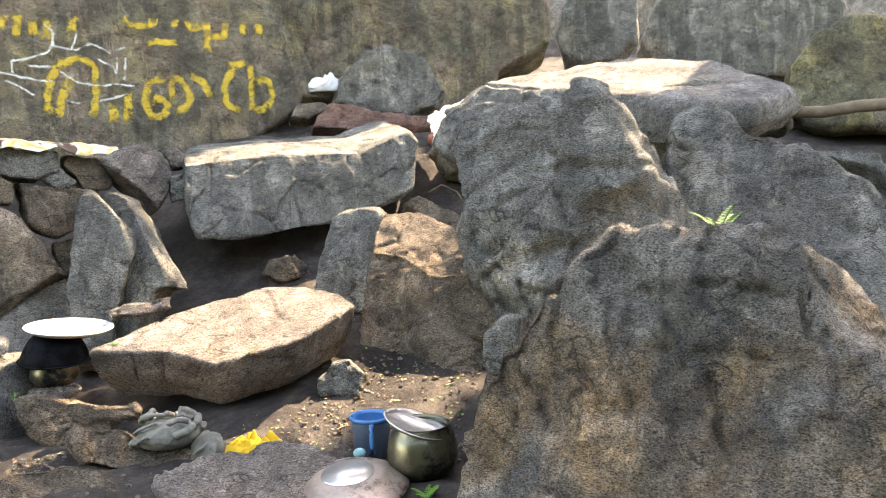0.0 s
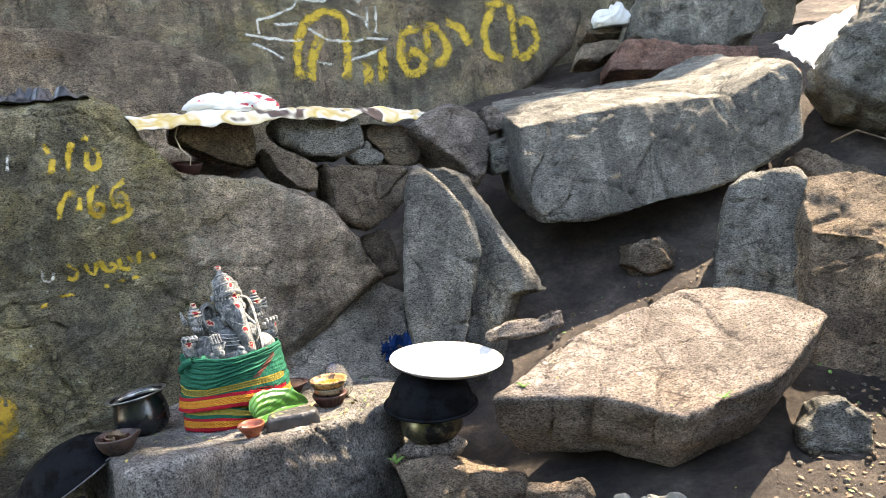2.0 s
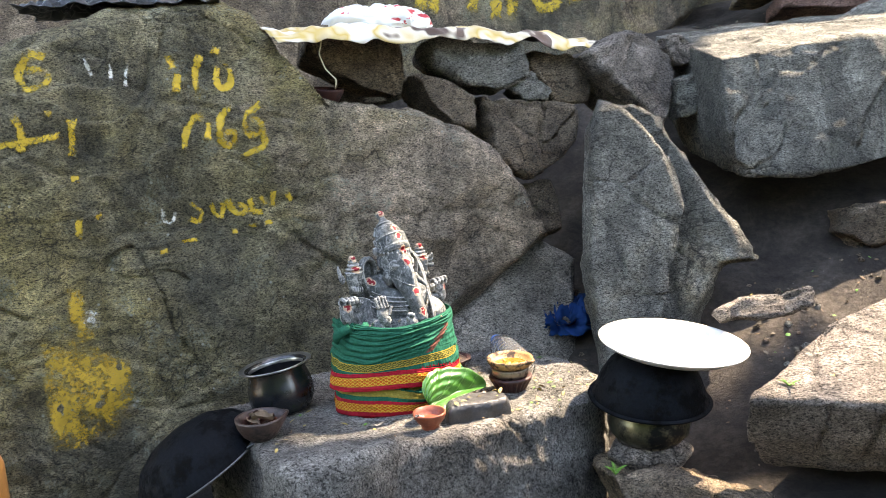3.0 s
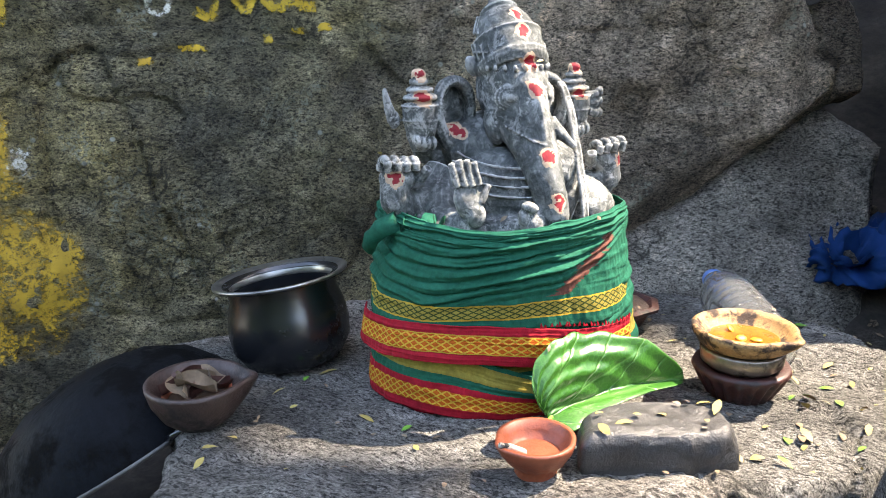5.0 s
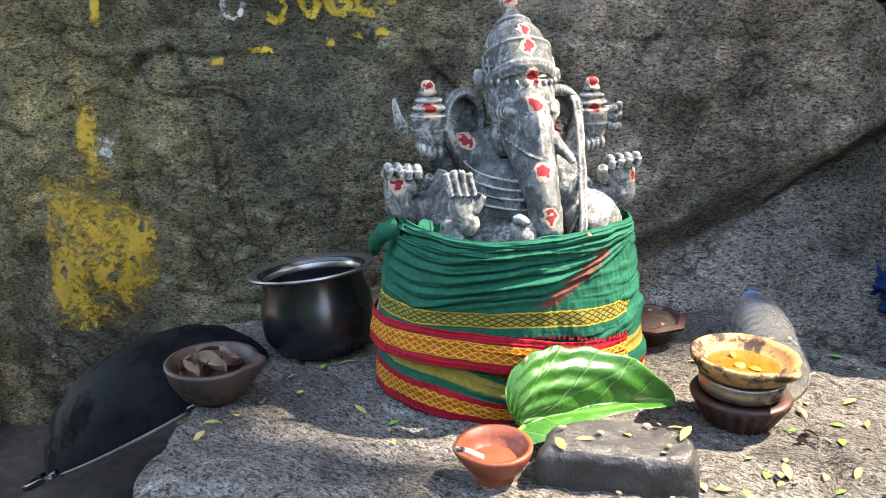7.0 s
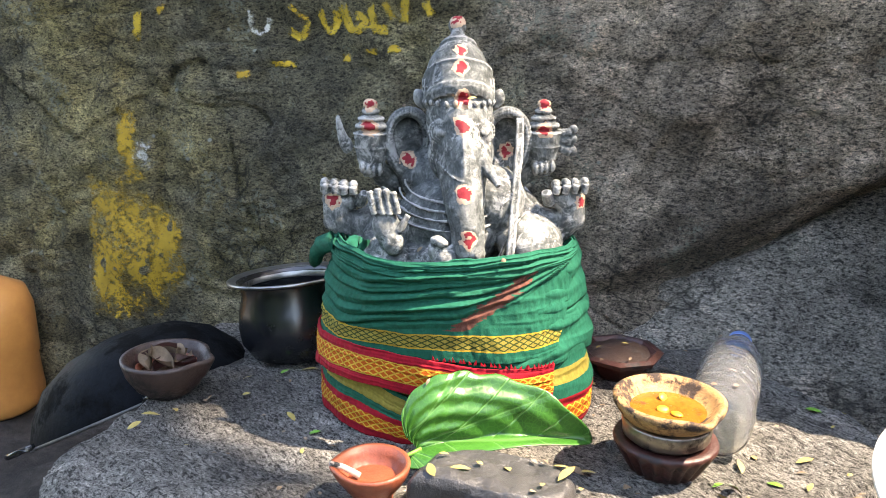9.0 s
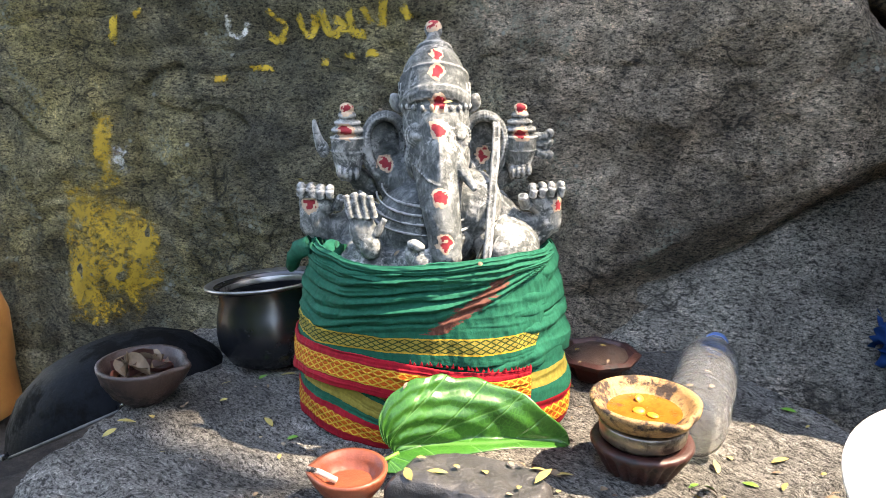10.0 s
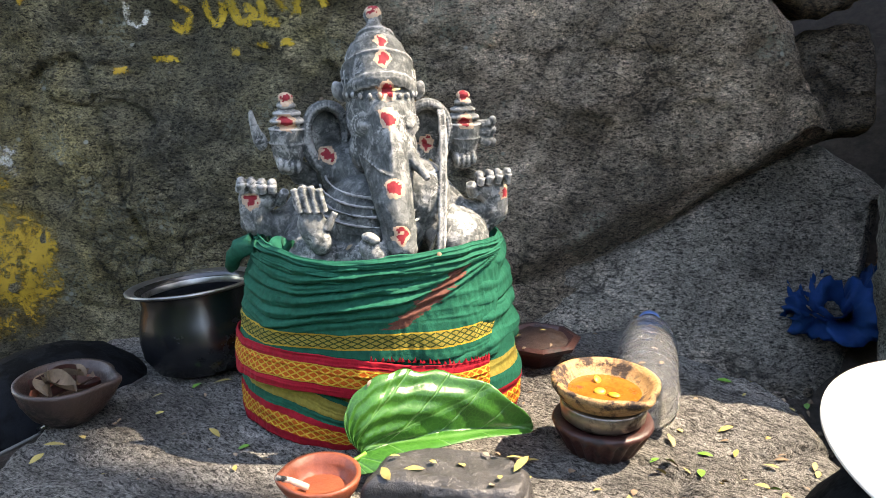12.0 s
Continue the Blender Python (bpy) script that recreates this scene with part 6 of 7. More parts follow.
def build_bottle():
    a, b = Vector((-1.787, 3.220, 0)), Vector((-1.897, 3.458, 0))
    z = max(rest_z(a.x, a.y, 0.1), rest_z((a.x + b.x) / 2, (a.y + b.y) / 2, 0.1)) + 0.034
    d = b - a
    ob = thing("plastic_bottle", Matrix.Translation((a.x, a.y, z)) @ d.to_track_quat("Z", "Y").to_matrix().to_4x4(), "empty dusty clear plastic water bottle lying on its side", "bottle")
    k = d.length / 0.285
    prof = [(0, 0.006), (0.020, 0.0), (0.033, 0.004), (0.036, 0.014)]
    for i in range(7):
        z1 = 0.03 + i * 0.022
        prof += [(0.0362, z1), (0.0345, z1 + 0.006), (0.0362, z1 + 0.012)]
    prof += [(0.036, 0.190), (0.033, 0.208), (0.024, 0.232), (0.015, 0.250), (0.013, 0.258), (0.013, 0.268)]
    inner = [(max(0.0, r - 0.0012), z + (0.0012 if i == 0 else 0)) for i, (r, z) in enumerate(prof)][::-1]
    part("body", crumple(lathe([(r, q * k) for r, q in prof + inner], 48), 0.0007, 45, 3), CLEAR, ob)
    part("cap", lathe([(0.0, 0.285 * k), (0.0135, 0.285 * k), (0.0150, 0.2835 * k), (0.0152, 0.270 * k), (0.0140, 0.2695 * k)], 40, lambda t, q: 1 + 0.012 * math.cos(40 * t)), plain("blue_cap", (0.10, 0.20, 0.46), 0.4, 0, 0.1, 30), ob, "pale blue screw cap")
    part("neck_ring", lathe([(0.0135, 0.262 * k), (0.0165, 0.263 * k), (0.0165, 0.266 * k), (0.0135, 0.267 * k)], 32), CLEAR, ob)


build_bottle()


def build_big_leaf():
    """A broad heart-shaped leaf, folded back along its lower edge, lying against the cloth."""
    base, tip, lobe = Vector((-1.950, 2.960, 0.052)), Vector((-1.859, 3.114, 0.045)), Vector((-1.966, 2.990, 0.116))
    L = (tip - base).length
    ax = (tip - base).normalized()
    up = (lobe - base) - ax * (lobe - base).dot(ax)
    up.normalize()
    out = ax.cross(up)
    reach = [(0, 1.0), (15, 0.85), (28, 0.70), (46, 0.55), (72, 0.46), (87, 0.40), (101, 0.31), (116, 0.20), (128, 0.10)]

    def at(u, v):
        if v >= 0.35:
            q = (v - 0.35) / 0.65 * 128
            r = L * u * np.interp(q, [k[0] for k in reach], [k[1] for k in reach]) * (1 + 0.02 * math.sin(0.35 * q))
            x, y = r * math.cos(radians(q)), 0.86 * r * math.sin(radians(q))
            z = 0.012 * math.sin(math.pi * min(1.0, y / 0.075)) + 0.0040 * math.sin(q * 0.10 + 0.6) * u * u + 0.0012 * math.sin(26 * u + q * 0.05)
        else:
            k = (0.35 - v) / 0.35
            w = 0.034 * min(1.0, (u + 0.15) / 0.3) * (1 - u ** 3) ** 0.6
            x, y, z = u * L - 0.016 * k * (1 - u) ** 2, -0.30 * k * w - 0.012 * k * (1 - u) ** 3, 0.85 * k * w * (1 - 0.25 * k * k) + 0.002 * math.sin(15 * u)
        return (x, y + 0.010 * math.sin(math.pi * min(1.0, x / L if x > 0 else 0.0)), z)
    mat, nt, b = node_material("glossy_leaf", 0.33)
    uv = nt.nodes.new("ShaderNodeTexCoord")
    sep = nt.nodes.new("ShaderNodeSeparateXYZ")
    nt.links.new(uv.outputs["Object"], sep.inputs[0])
    side = math_node(nt, "ABSOLUTE", math_node(nt, "SUBTRACT", sep.outputs[1], 0.006))
    fan = math_node(nt, "ARCTAN2", sep.outputs[1], math_node(nt, "ADD", sep.outputs[0], 0.012))
    bow = math_node(nt, "MULTIPLY", math_node(nt, "POWER", side, 0.85), 16.0)
    rib = math_node(nt, "ABSOLUTE", math_node(nt, "SUBTRACT", math_node(nt, "FRACT", math_node(nt, "SUBTRACT", math_node(nt, "MULTIPLY", sep.outputs[0], 21.0), bow)), 0.5))
    ray = math_node(nt, "ABSOLUTE", math_node(nt, "SUBTRACT", math_node(nt, "FRACT", math_node(nt, "MULTIPLY", fan, 1.55)), 0.5))
    vein = math_node(nt, "MINIMUM", math_node(nt, "MULTIPLY", rib, 2.6), math_node(nt, "ADD", math_node(nt, "MULTIPLY", ray, 1.6), math_node(nt, "MULTIPLY", sep.outputs[0], 0.4)))
    mid = math_node(nt, "MINIMUM", math_node(nt, "MULTIPLY", side, 40.0), vein)
    small = nt.nodes.new("ShaderNodeTexVoronoi")
    small.feature = "DISTANCE_TO_EDGE"
    small.inputs["Scale"].default_value = 170.0
    nt.links.new(uv.outputs["Object"], small.inputs["Vector"])
    tone = ramp(nt, tex_noise(nt, coords(nt), 22, 6.0, 0.65), (0.32, (0.009, 0.056, 0.007)), (0.66, (0.032, 0.135, 0.016)))
    tone = mix(nt, ramp(nt, small.outputs["Distance"], (0.02, 0.30), (0.10, 0.0)), tone, (0.06, 0.20, 0.03))
    nt.links.new(mix(nt, ramp(nt, mid, (0.025, 0.75), (0.075, 0.0)), tone, (0.075, 0.19, 0.045)), b.inputs["Base Color"])
    h = bump(nt, b, ramp(nt, mid, (0.0, 0.0), (0.14, 1.0)), 0.3, 0.003)
    bump(nt, b, small.outputs["Distance"], 0.15, 0.002, h)
    m = Matrix((ax, up, out)).transposed().to_4x4()
    m.translation = base
    ob = thing("betel_leaf", m, "large glossy fresh green leaf laid before the cloth", "leaf")
    blade = part("blade", sheet(64, 60, at), mat, ob)
    mod = blade.modifiers.new("thickness", "SOLIDIFY")
    mod.thickness = 0.0008
    part("stalk", tube([(0.004, 0, 0.002), (-0.010, -0.006, 0.003), (-0.018, -0.012, 0.004)], 0.002, 8), LEAF_GREEN, ob)


build_big_leaf()
z = rest_z(-1.86, 2.965, 0.06)
rock("offering_stone", (-1.850, 2.975, z + 0.044, 0, 0, 33), [(-0.075, -0.030), (-0.066, 0.022), (-0.030, 0.040), (0.045, 0.036), (0.072, 0.012), (0.068, -0.030), (0.02, -0.040)], 0.062, WET_STONE,
     "dark oily block of stone with fallen petals on top", seed=201, voxel=0.004, facet=0.005, cell=0.05, rough=0.003, chamfer=0.008, back=(0.97, 0, 0), mid=1.02, grooves=0.0)
bake_rocks()

# ---- pots stacked by the flat rock ----
rock("base_stone", (-1.500, 3.085, -0.058, 0, 0, 10), [(-0.085, -0.02), (-0.06, 0.05), (0.02, 0.07), (0.08, 0.045), (0.10, 0.0), (0.07, -0.05), (0.0, -0.06), (-0.06, -0.05)], 0.055, ROCK_TAN,
     "flat rounded stone under the stacked pots", seed=205, voxel=0.005, facet=0.005, cell=0.08, rough=0.004, chamfer=0.018, back=(0.8, 0, 0), grooves=0.0, category="stone")
bake_rocks()
bpy.context.view_layer.update()
DEPS = bpy.context.evaluated_depsgraph_get()
lower = thing("steel_vessel", pose(-1.492, 3.092, -0.060, 0, 0, 0), "smoke-blackened steel vessel standing on a flat stone", "pot")
part("body", lathe(pot_shape(0.088, 0.098, 0.082, 0.090), 56), BRASSY, lower)
upper = thing("inverted_bowl", pose(-1.490, 3.100, 0.034, 4, 4, 0), "black burnt bowl turned upside down on the vessel", "bowl")
part("bowl", lathe([(0.122, 0.0), (0.124, 0.004), (0.120, 0.018), (0.108, 0.050), (0.090, 0.080), (0.070, 0.100), (0.030, 0.106), (0, 0.106), (0, 0.102), (0.06, 0.098), (0.104, 0.048), (0.116, 0.0)], 64), SOOT_ROUGH, upper)
part("rim", lathe([(0.118, -0.001), (0.131, 0.000), (0.133, 0.004), (0.121, 0.006)], 64), SOOT_ROUGH, upper, "battered flared rim")
plate = thing("thali_plate", pose(-1.440, 3.124, 0.144, 1.5, 6, 0) @ Matrix.Scale(0.93, 4), "wide shallow pale metal plate glaring in the sun", "plate")
part("dish", lathe([(0, 0.0), (0.145, 0.0), (0.153, 0.006), (0.166, 0.013), (0.171, 0.015), (0.171, 0.012), (0.156, 0.003), (0.147, -0.003), (0, -0.003)], 80), PLATE, plate)

# ---- on the ground ----
mug_z = rest_z(-0.245, 2.745, 0.0)
mug = thing("mug", pose(-0.245, 2.745, max(mug_z, -0.262), 0, 0, 0), "blue plastic mug with a scuffed grey-blue body", "mug")
part("body", lathe([(0, 0), (0.052, 0.0), (0.056, 0.006), (0.067, 0.130), (0.066, 0.138), (0.063, 0.130), (0.052, 0.008), (0, 0.006)], 56), GREY_BLUE, mug)
part("rim", lathe([(0.064, 0.128), (0.070, 0.130), (0.074, 0.139), (0.071, 0.144), (0.064, 0.143), (0.061, 0.132)], 56), BLUE_PLASTIC, mug, "bright blue rim")
part("lining", lathe([(0.0625, 0.136), (0.0615, 0.120), (0.056, 0.05), (0, 0.045)], 48), BLUE_PLASTIC, mug, "bright blue inside")
part("handle", tube([(0.010, -0.068, 0.128), (0.010, -0.088, 0.126), (0.010, -0.093, 0.105), (0.010, -0.088, 0.060), (0.010, -0.070, 0.035), (0.010, -0.058, 0.030)], 0.008, 10), BLUE_PLASTIC, mug, "blue strap handle")

kettle = thing("steel_pot", pose(-0.065, 2.555, max(rest_z(-0.065, 2.555, -0.1), -0.30), 0, 0, 0), "round dark steel pot with a plate leaning over its mouth", "pot")
part("body", lathe(pot_shape(0.112, 0.170, 0.085, 0.092), 64), BRASSY, kettle)
cover = thing("steel_plate", Matrix.Translation((-0.083, 2.55, -0.100)) @ Vector((0.34, -0.04, 0.94)).to_track_quat("Z", "Y").to_matrix().to_4x4(), "round scratched aluminium plate tilted on the steel pot", "plate")
part("dish", lathe([(0, 0.0), (0.090, 0.0), (0.098, 0.008), (0.108, 0.012), (0.110, 0.010), (0.100, 0.004), (0.092, -0.003), (0, -0.003)], 64), STEEL, cover)

lid_z = rest_z(-0.285, 2.440, 0.0)
lid = thing("pot_lid", pose(-0.285, 2.440, max(lid_z, -0.30) + 0.014, 6, -3, 0) @ Matrix.Scale(1.12, 4), "large tarnished metal lid lying on the soil", "lid")
part("dome", lathe([(0.160, 0.0), (0.163, 0.003), (0.150, 0.010), (0.140, 0.022), (0.125, 0.026), (0.115, 0.036), (0.095, 0.043), (0.070, 0.046), (0, 0.048), (0, 0.045), (0.09, 0.040), (0.112, 0.032), (0.137, 0.018), (0.150, 0.004)], 72), LID, lid)
part("top_disc", lathe([(0.072, 0.0465), (0.070, 0.050), (0, 0.052)], 56), STEEL, lid, "polished grey centre")
bm = bmesh.new()
ball(bm, (0.02, 0.118, 0.045), (0.018, 0.016, 0.014))
part("knob", bm, plain("verdigris", (0.16, 0.34, 0.36), 0.6, 0, 0.3, 60), lid, "blue-green knob")


def heap(name, x, y, size, material, label, seed, category="cloth", amount=0.018, scale=16, top=0.3, turn=0, sink=0.3):
    """A crumpled pile of cloth or plastic."""
    bm = bmesh.new()
    bmesh.ops.create_icosphere(bm, subdivisions=5, radius=1.0, matrix=Matrix.Diagonal((*size, 1)))
    rng = random.Random(seed)
    co = np.array([v.co[:] for v in bm.verts])
    bm.normal_update()
    nn = np.array([v.normal[:] for v in bm.verts])
    ridge = 1 - 2 * np.abs(fbm(co + 0.3 * fbm(co, scale * 0.3, seed, 2)[:, None], scale * 0.55, seed + 2, 3, 0.55))
    off = amount * (ridge - 0.2) + 0.5 * amount * crease_noise(co, scale, seed) + 0.2 * amount * crease_noise(co, scale * 3, seed + 4)
    co = co + nn * off[:, None]
    co[:, 2] = np.maximum(co[:, 2], -size[2] * sink)
    for v, q in zip(bm.verts, co):
        v.co = q
    ob = mesh_object(name, bm, material)
    ob.matrix_world = pose(x, y, rest_z(x, y, top) + size[2] * sink, 0, 0, turn)
    return tagged(ob, label, category)




def build_rag(x, y):
    """A cloth dropped in loose rolled folds."""
    bm = bmesh.new()
    bmesh.ops.create_icosphere(bm, subdivisions=4, radius=1.0, matrix=Matrix.Diagonal((0.105, 0.068, 0.050, 1)))
    rng = random.Random(8)
    for k in range(17):
        a, span = rng.uniform(0, 2 * math.pi), rng.uniform(1.0, 2.6)
        tilt, lift = rng.uniform(-0.5, 0.9), rng.uniform(0.0, 0.030)
        pts = []
        for i in range(15):
            f = i / 14
            b = a + span * (f - 0.5)
            e = tilt + 0.7 * math.sin(math.pi * f + k)
            r = 1.0 + 0.12 * math.sin(5 * f + k)
            pts.append((0.110 * r * math.cos(b) * math.cos(e), 0.074 * r * math.sin(b) * math.cos(e), 0.052 * r * math.sin(e) + lift))
        fold = tube(pts, rng.uniform(0.009, 0.017), 10, rng.uniform(0.6, 1.2))
        me = bpy.data.meshes.new("fold")
        fold.to_mesh(me)
        fold.free()
        bm.from_mesh(me)
        bpy.data.meshes.remove(me)
    bmesh.ops.subdivide_edges(bm, edges=bm.edges[:], cuts=1)
    crumple(bm, 0.0035, 55, 4)
    ob = mesh_object("rag", bm, GREY_CLOTH)
    mod = ob.modifiers.new("remesh", "REMESH")
    mod.mode, mod.voxel_size, mod.use_smooth_shade = "VOXEL", 0.0035, True
    ob.matrix_world = pose(x, y, rest_z(x, y, 0.3) + 0.030, 0, 0, 12)
    return tagged(ob, "dirty grey cloth rag dropped in rolled folds on the rock", "cloth")


build_rag(-0.935, 2.735)
heap("cloth_bag", -0.800, 2.745, (0.055, 0.050, 0.060), GREY_CLOTH, "dirty cloth bundle beside the grey rag", 5, amount=0.008, scale=18, sink=0.5)
heap("blue_bag", -1.722, 3.797, (0.130, 0.080, 0.045), BLUE_BAG, "crumpled shiny blue plastic bag against the rock", 7, "plastic bag", 0.045, 20, 0.02, 30, 0.5)
heap("white_wrapper", -1.785, 3.525, (0.014, 0.032, 0.012), WHITE_BAG, "torn pale plastic wrapper among fallen leaves", 9, "litter", 0.006, 60, 0.1, 20, 0.4)
heap("sack", -0.79, 5.74, (0.12, 0.09, 0.08), WHITE_BAG, "white sack with blue stripes lying between the rocks", 13, "sack", 0.02, 9, 2.5, 10, 0.6)


def flat_cloth(name, x, y, w, d, material, label, seed, top, height=0.03, turn=0, category="cloth"):
    base = rest_z(x, y, top)

    def at(u, v):
        px, py = (u - 0.5) * w, (v - 0.5) * d
        edge = 1 + 0.22 * noise.noise((u * 3, v * 3, seed))
        n = abs(noise.noise((px * 14, py * 14, seed))) + 0.5 * abs(noise.noise((px * 34, py * 34, seed + 3)))
        fall = min(1.0, 6 * min(u, v, 1 - u, 1 - v))
        return (px * edge, py * edge, 0.004 + height * n * 1.6 * (0.25 + 0.75 * fall))
    ob = mesh_object(name, sheet(70, 50, at), material)
    ob.matrix_world = pose(x, y, base, 0, 0, turn)
    mod = ob.modifiers.new("thickness", "SOLIDIFY")
    mod.thickness = 0.002
    return tagged(ob, label, category)


flat_cloth("yellow_cloth", -0.655, 2.800, 0.215, 0.14, YELLOW_CLOTH, "crumpled bright yellow cloth with red print on the soil", 21, 0.1, 0.045, -10)

# ---- sheets and bags on the stacked stones ----
def build_banner():
    a, b = Vector((-2.42, 3.34, 0.915)), Vector((-1.60, 4.16, 0.885))
    d = (b - a).normalized()
    side = Vector((-d.y, d.x, 0))

    def at(u, v):
        p = a.lerp(b, u) + side * (-0.03 + 0.26 * v)
        z = p.z + 0.02 * math.sin(3.1 * u) + 0.026 * noise.noise((u * 8, v * 3, 2)) + 0.010 * noise.noise((u * 26, v * 10, 5)) + 0.03 * v
        if v < 0.12:
            z -= (0.028 + 0.03 * noise.noise((u * 12, 0, 8))) * (0.12 - v) / 0.12
        return (p.x, p.y, z)
    ob = mesh_object("printed_sheet", sheet(110, 30, at), BANNER)
    mod = ob.modifiers.new("thickness", "SOLIDIFY")
    mod.thickness = 0.002
    tagged(ob, "old printed plastic sheet spread over the stacked stones", "plastic sheet")
    bag = heap("carrier_bag", -2.255, 3.715, (0.165, 0.085, 0.050), PRINT_BAG, "white plastic carrier bag with red print on the stones", 31, "plastic bag", 0.014, 16, 1.4, 40, 0.5)
    loose = tube([(-2.335, 3.46, 0.905), (-2.34, 3.44, 0.86), (-2.325, 3.44, 0.82), (-2.30, 3.45, 0.79), (-2.305, 3.45, 0.765)], 0.002, 6)
    tagged(mesh_object("string", loose, plain("cream_string", (0.52, 0.46, 0.30), 0.9)), "frayed cream string hanging from the sheet", "string")


build_banner()
niche = thing("clay_lamp", pose(-2.395, 3.585, rest_z(-2.395, 3.585, 0.80), 10, 0, 60), "old clay lamp tucked in the gap between stones", "oil lamp")
part("body", spout(lathe(clay_profile, 40), 0, 0.3, 0.2, 0.02), CLAY_MAROON, niche)
flat_cloth("black_sheet", -2.86, 3.34, 0.50, 0.26, BLACK_SHEET, "black plastic sheet lying over the boulder's top", 41, 1.6, 0.05, 30, "plastic sheet")


# sunlit slab edge, its glare painted as a thin white sheet
def build_sunlit_edge():
    a, b, c, d = Vector((-0.02, 4.66, 0.93)), Vector((0.15, 4.68, 0.94)), Vector((-0.06, 5.16, 1.10)), Vector((0.26, 4.98, 1.21))

    def at(u, v):
        w = a.lerp(b, u).lerp(c.lerp(d, u), v)
        return (w.x + 0.02 * noise.noise((v * 6, u * 2, 3)), w.y, w.z + 0.03 * abs(noise.noise((u * 4, v * 9, 7))) + 0.012 * noise.noise((u * 14, v * 24, 9)))
    ob = mesh_object("sunlit_edge", sheet(40, 70, at), WHITE_PLASTIC_AND_SUN)
    mod = ob.modifiers.new("thickness", "SOLIDIFY")
    mod.thickness = 0.002
    tagged(ob, "white sheet standing in for a sunlit rock edge between the rocks", "plastic sheet")


build_sunlit_edge()

can = thing("jerrycan", pose(-3.005, 2.735, rest_z(-3.005, 2.735, -0.05), 0, 0, 20) @ Matrix.Diagonal((1, 1, 1.0, 1)), "orange plastic water can standing beside the boulder", "can")
part("body", lathe([(0, 0), (0.075, 0.0), (0.088, 0.010), (0.090, 0.03), (0.086, 0.10), (0.090, 0.11), (0.090, 0.20), (0.080, 0.235), (0.050, 0.252), (0.030, 0.256), (0, 0.256)], 40), ORANGE_PLASTIC, can)
part("cap", lathe([(0.028, 0.254), (0.030, 0.280), (0, 0.282)], 32), WHITE_PLASTIC_AND_SUN, can, "white screw cap")

bm = bmesh.new()
bmesh.ops.create_cube(bm, size=1.0, matrix=pose(0, 0, 0) @ Matrix.Diagonal((0.16, 0.09, 0.07, 1)))
bmesh.ops.bevel(bm, geom=bm.edges[:], offset=0.008, segments=2, affect="EDGES")
bit = mesh_object("broken_brick", bm, BRICK_RED)
bit.matrix_world = pose(0.02, 5.32, rest_z(0.02, 5.32, 1.6) + 0.03, 10, 5, 30)
tagged(bit, "broken orange-red brick beside the blocky rock", "brick")

pts = [(1.60 + 0.17 * k, 4.50 - 0.03 * k + 0.02 * math.sin(k), 1.00 + 0.015 * math.sin(1.7 * k)) for k in range(10)]
log = mesh_object("fallen_branch", tube(pts, 0.030, 12, 1.3), BARK)
tagged(log, "pale bare fallen branch lying across the rocks", "branch")


# ---- unseen trees added over and behind the camera to shade the rocks ----
LEAF_TREE = plain("tree_leaf", (0.05, 0.11, 0.025), 0.55, 0, 0.4, 3)
# gaps cut in the unseen crown to put sun patches on the rocks: place and radius
OPENINGS = [(-1.74, 3.06, 0.03, 0.19), (-1.90, 2.94, 0.03, 0.09), (-1.98, 2.855, 0.03, 0.05), (-1.99, 2.81, 0.03, 0.045), (-1.86, 2.93, 0.03, 0.045), (-1.71, 3.03, 0.03, 0.045), (-1.70, 3.26, 0.03, 0.15), (-1.80, 3.38, 0.03, 0.12), (-1.62, 3.15, 0.0, 0.10), (-1.96, 3.165, 0.29, 0.15), (-1.99, 3.145, 0.41, 0.10), (-1.93, 3.14, 0.12, 0.11), (-1.05, 3.06, 0.11, 0.14), (-0.76, 3.24, 0.15, 0.26), (-0.98, 3.30, 0.16, 0.10), (-0.52, 3.36, 0.20, 0.24), (-0.70, 3.44, 0.20, 0.20), (-1.43, 3.14, 0.15, 0.17), (-0.92, 3.16, 0.13, 0.27), (-0.62, 3.24, 0.15, 0.17), (-0.75, 3.40, 0.2, 0.10), (-0.95, 4.33, 0.85, 0.36),
            (-0.40, 4.60, 0.95, 0.36), (-0.20, 3.80, 0.50, 0.30), (0.0, 3.55, 0.35, 0.14), (-0.05, 3.70, 0.42, 0.20), (0.16, 3.30, 0.15, 0.17), (-0.45, 2.92, -0.20, 0.13), (0.06, 4.95, 1.10, 0.26), (0.55, 4.80, 1.22, 0.45), (1.20, 4.70, 1.22, 0.35),
            (0.00, 5.60, 1.60, 0.14), (-1.86, 3.98, 0.93, 0.10), (-1.35, 3.60, 0.52, 0.06), (-1.29, 3.56, 0.38, 0.05), (0.70, 3.02, 0.88, 0.18), (1.0, 2.45, 0.60, 0.30), (0.58, 2.36, 0.58, 0.18),
            (-0.27, 2.46, -0.15, 0.07), (-1.45, 2.52, -0.25, 0.10), (-0.10, 2.60, -0.05, 0.07)]


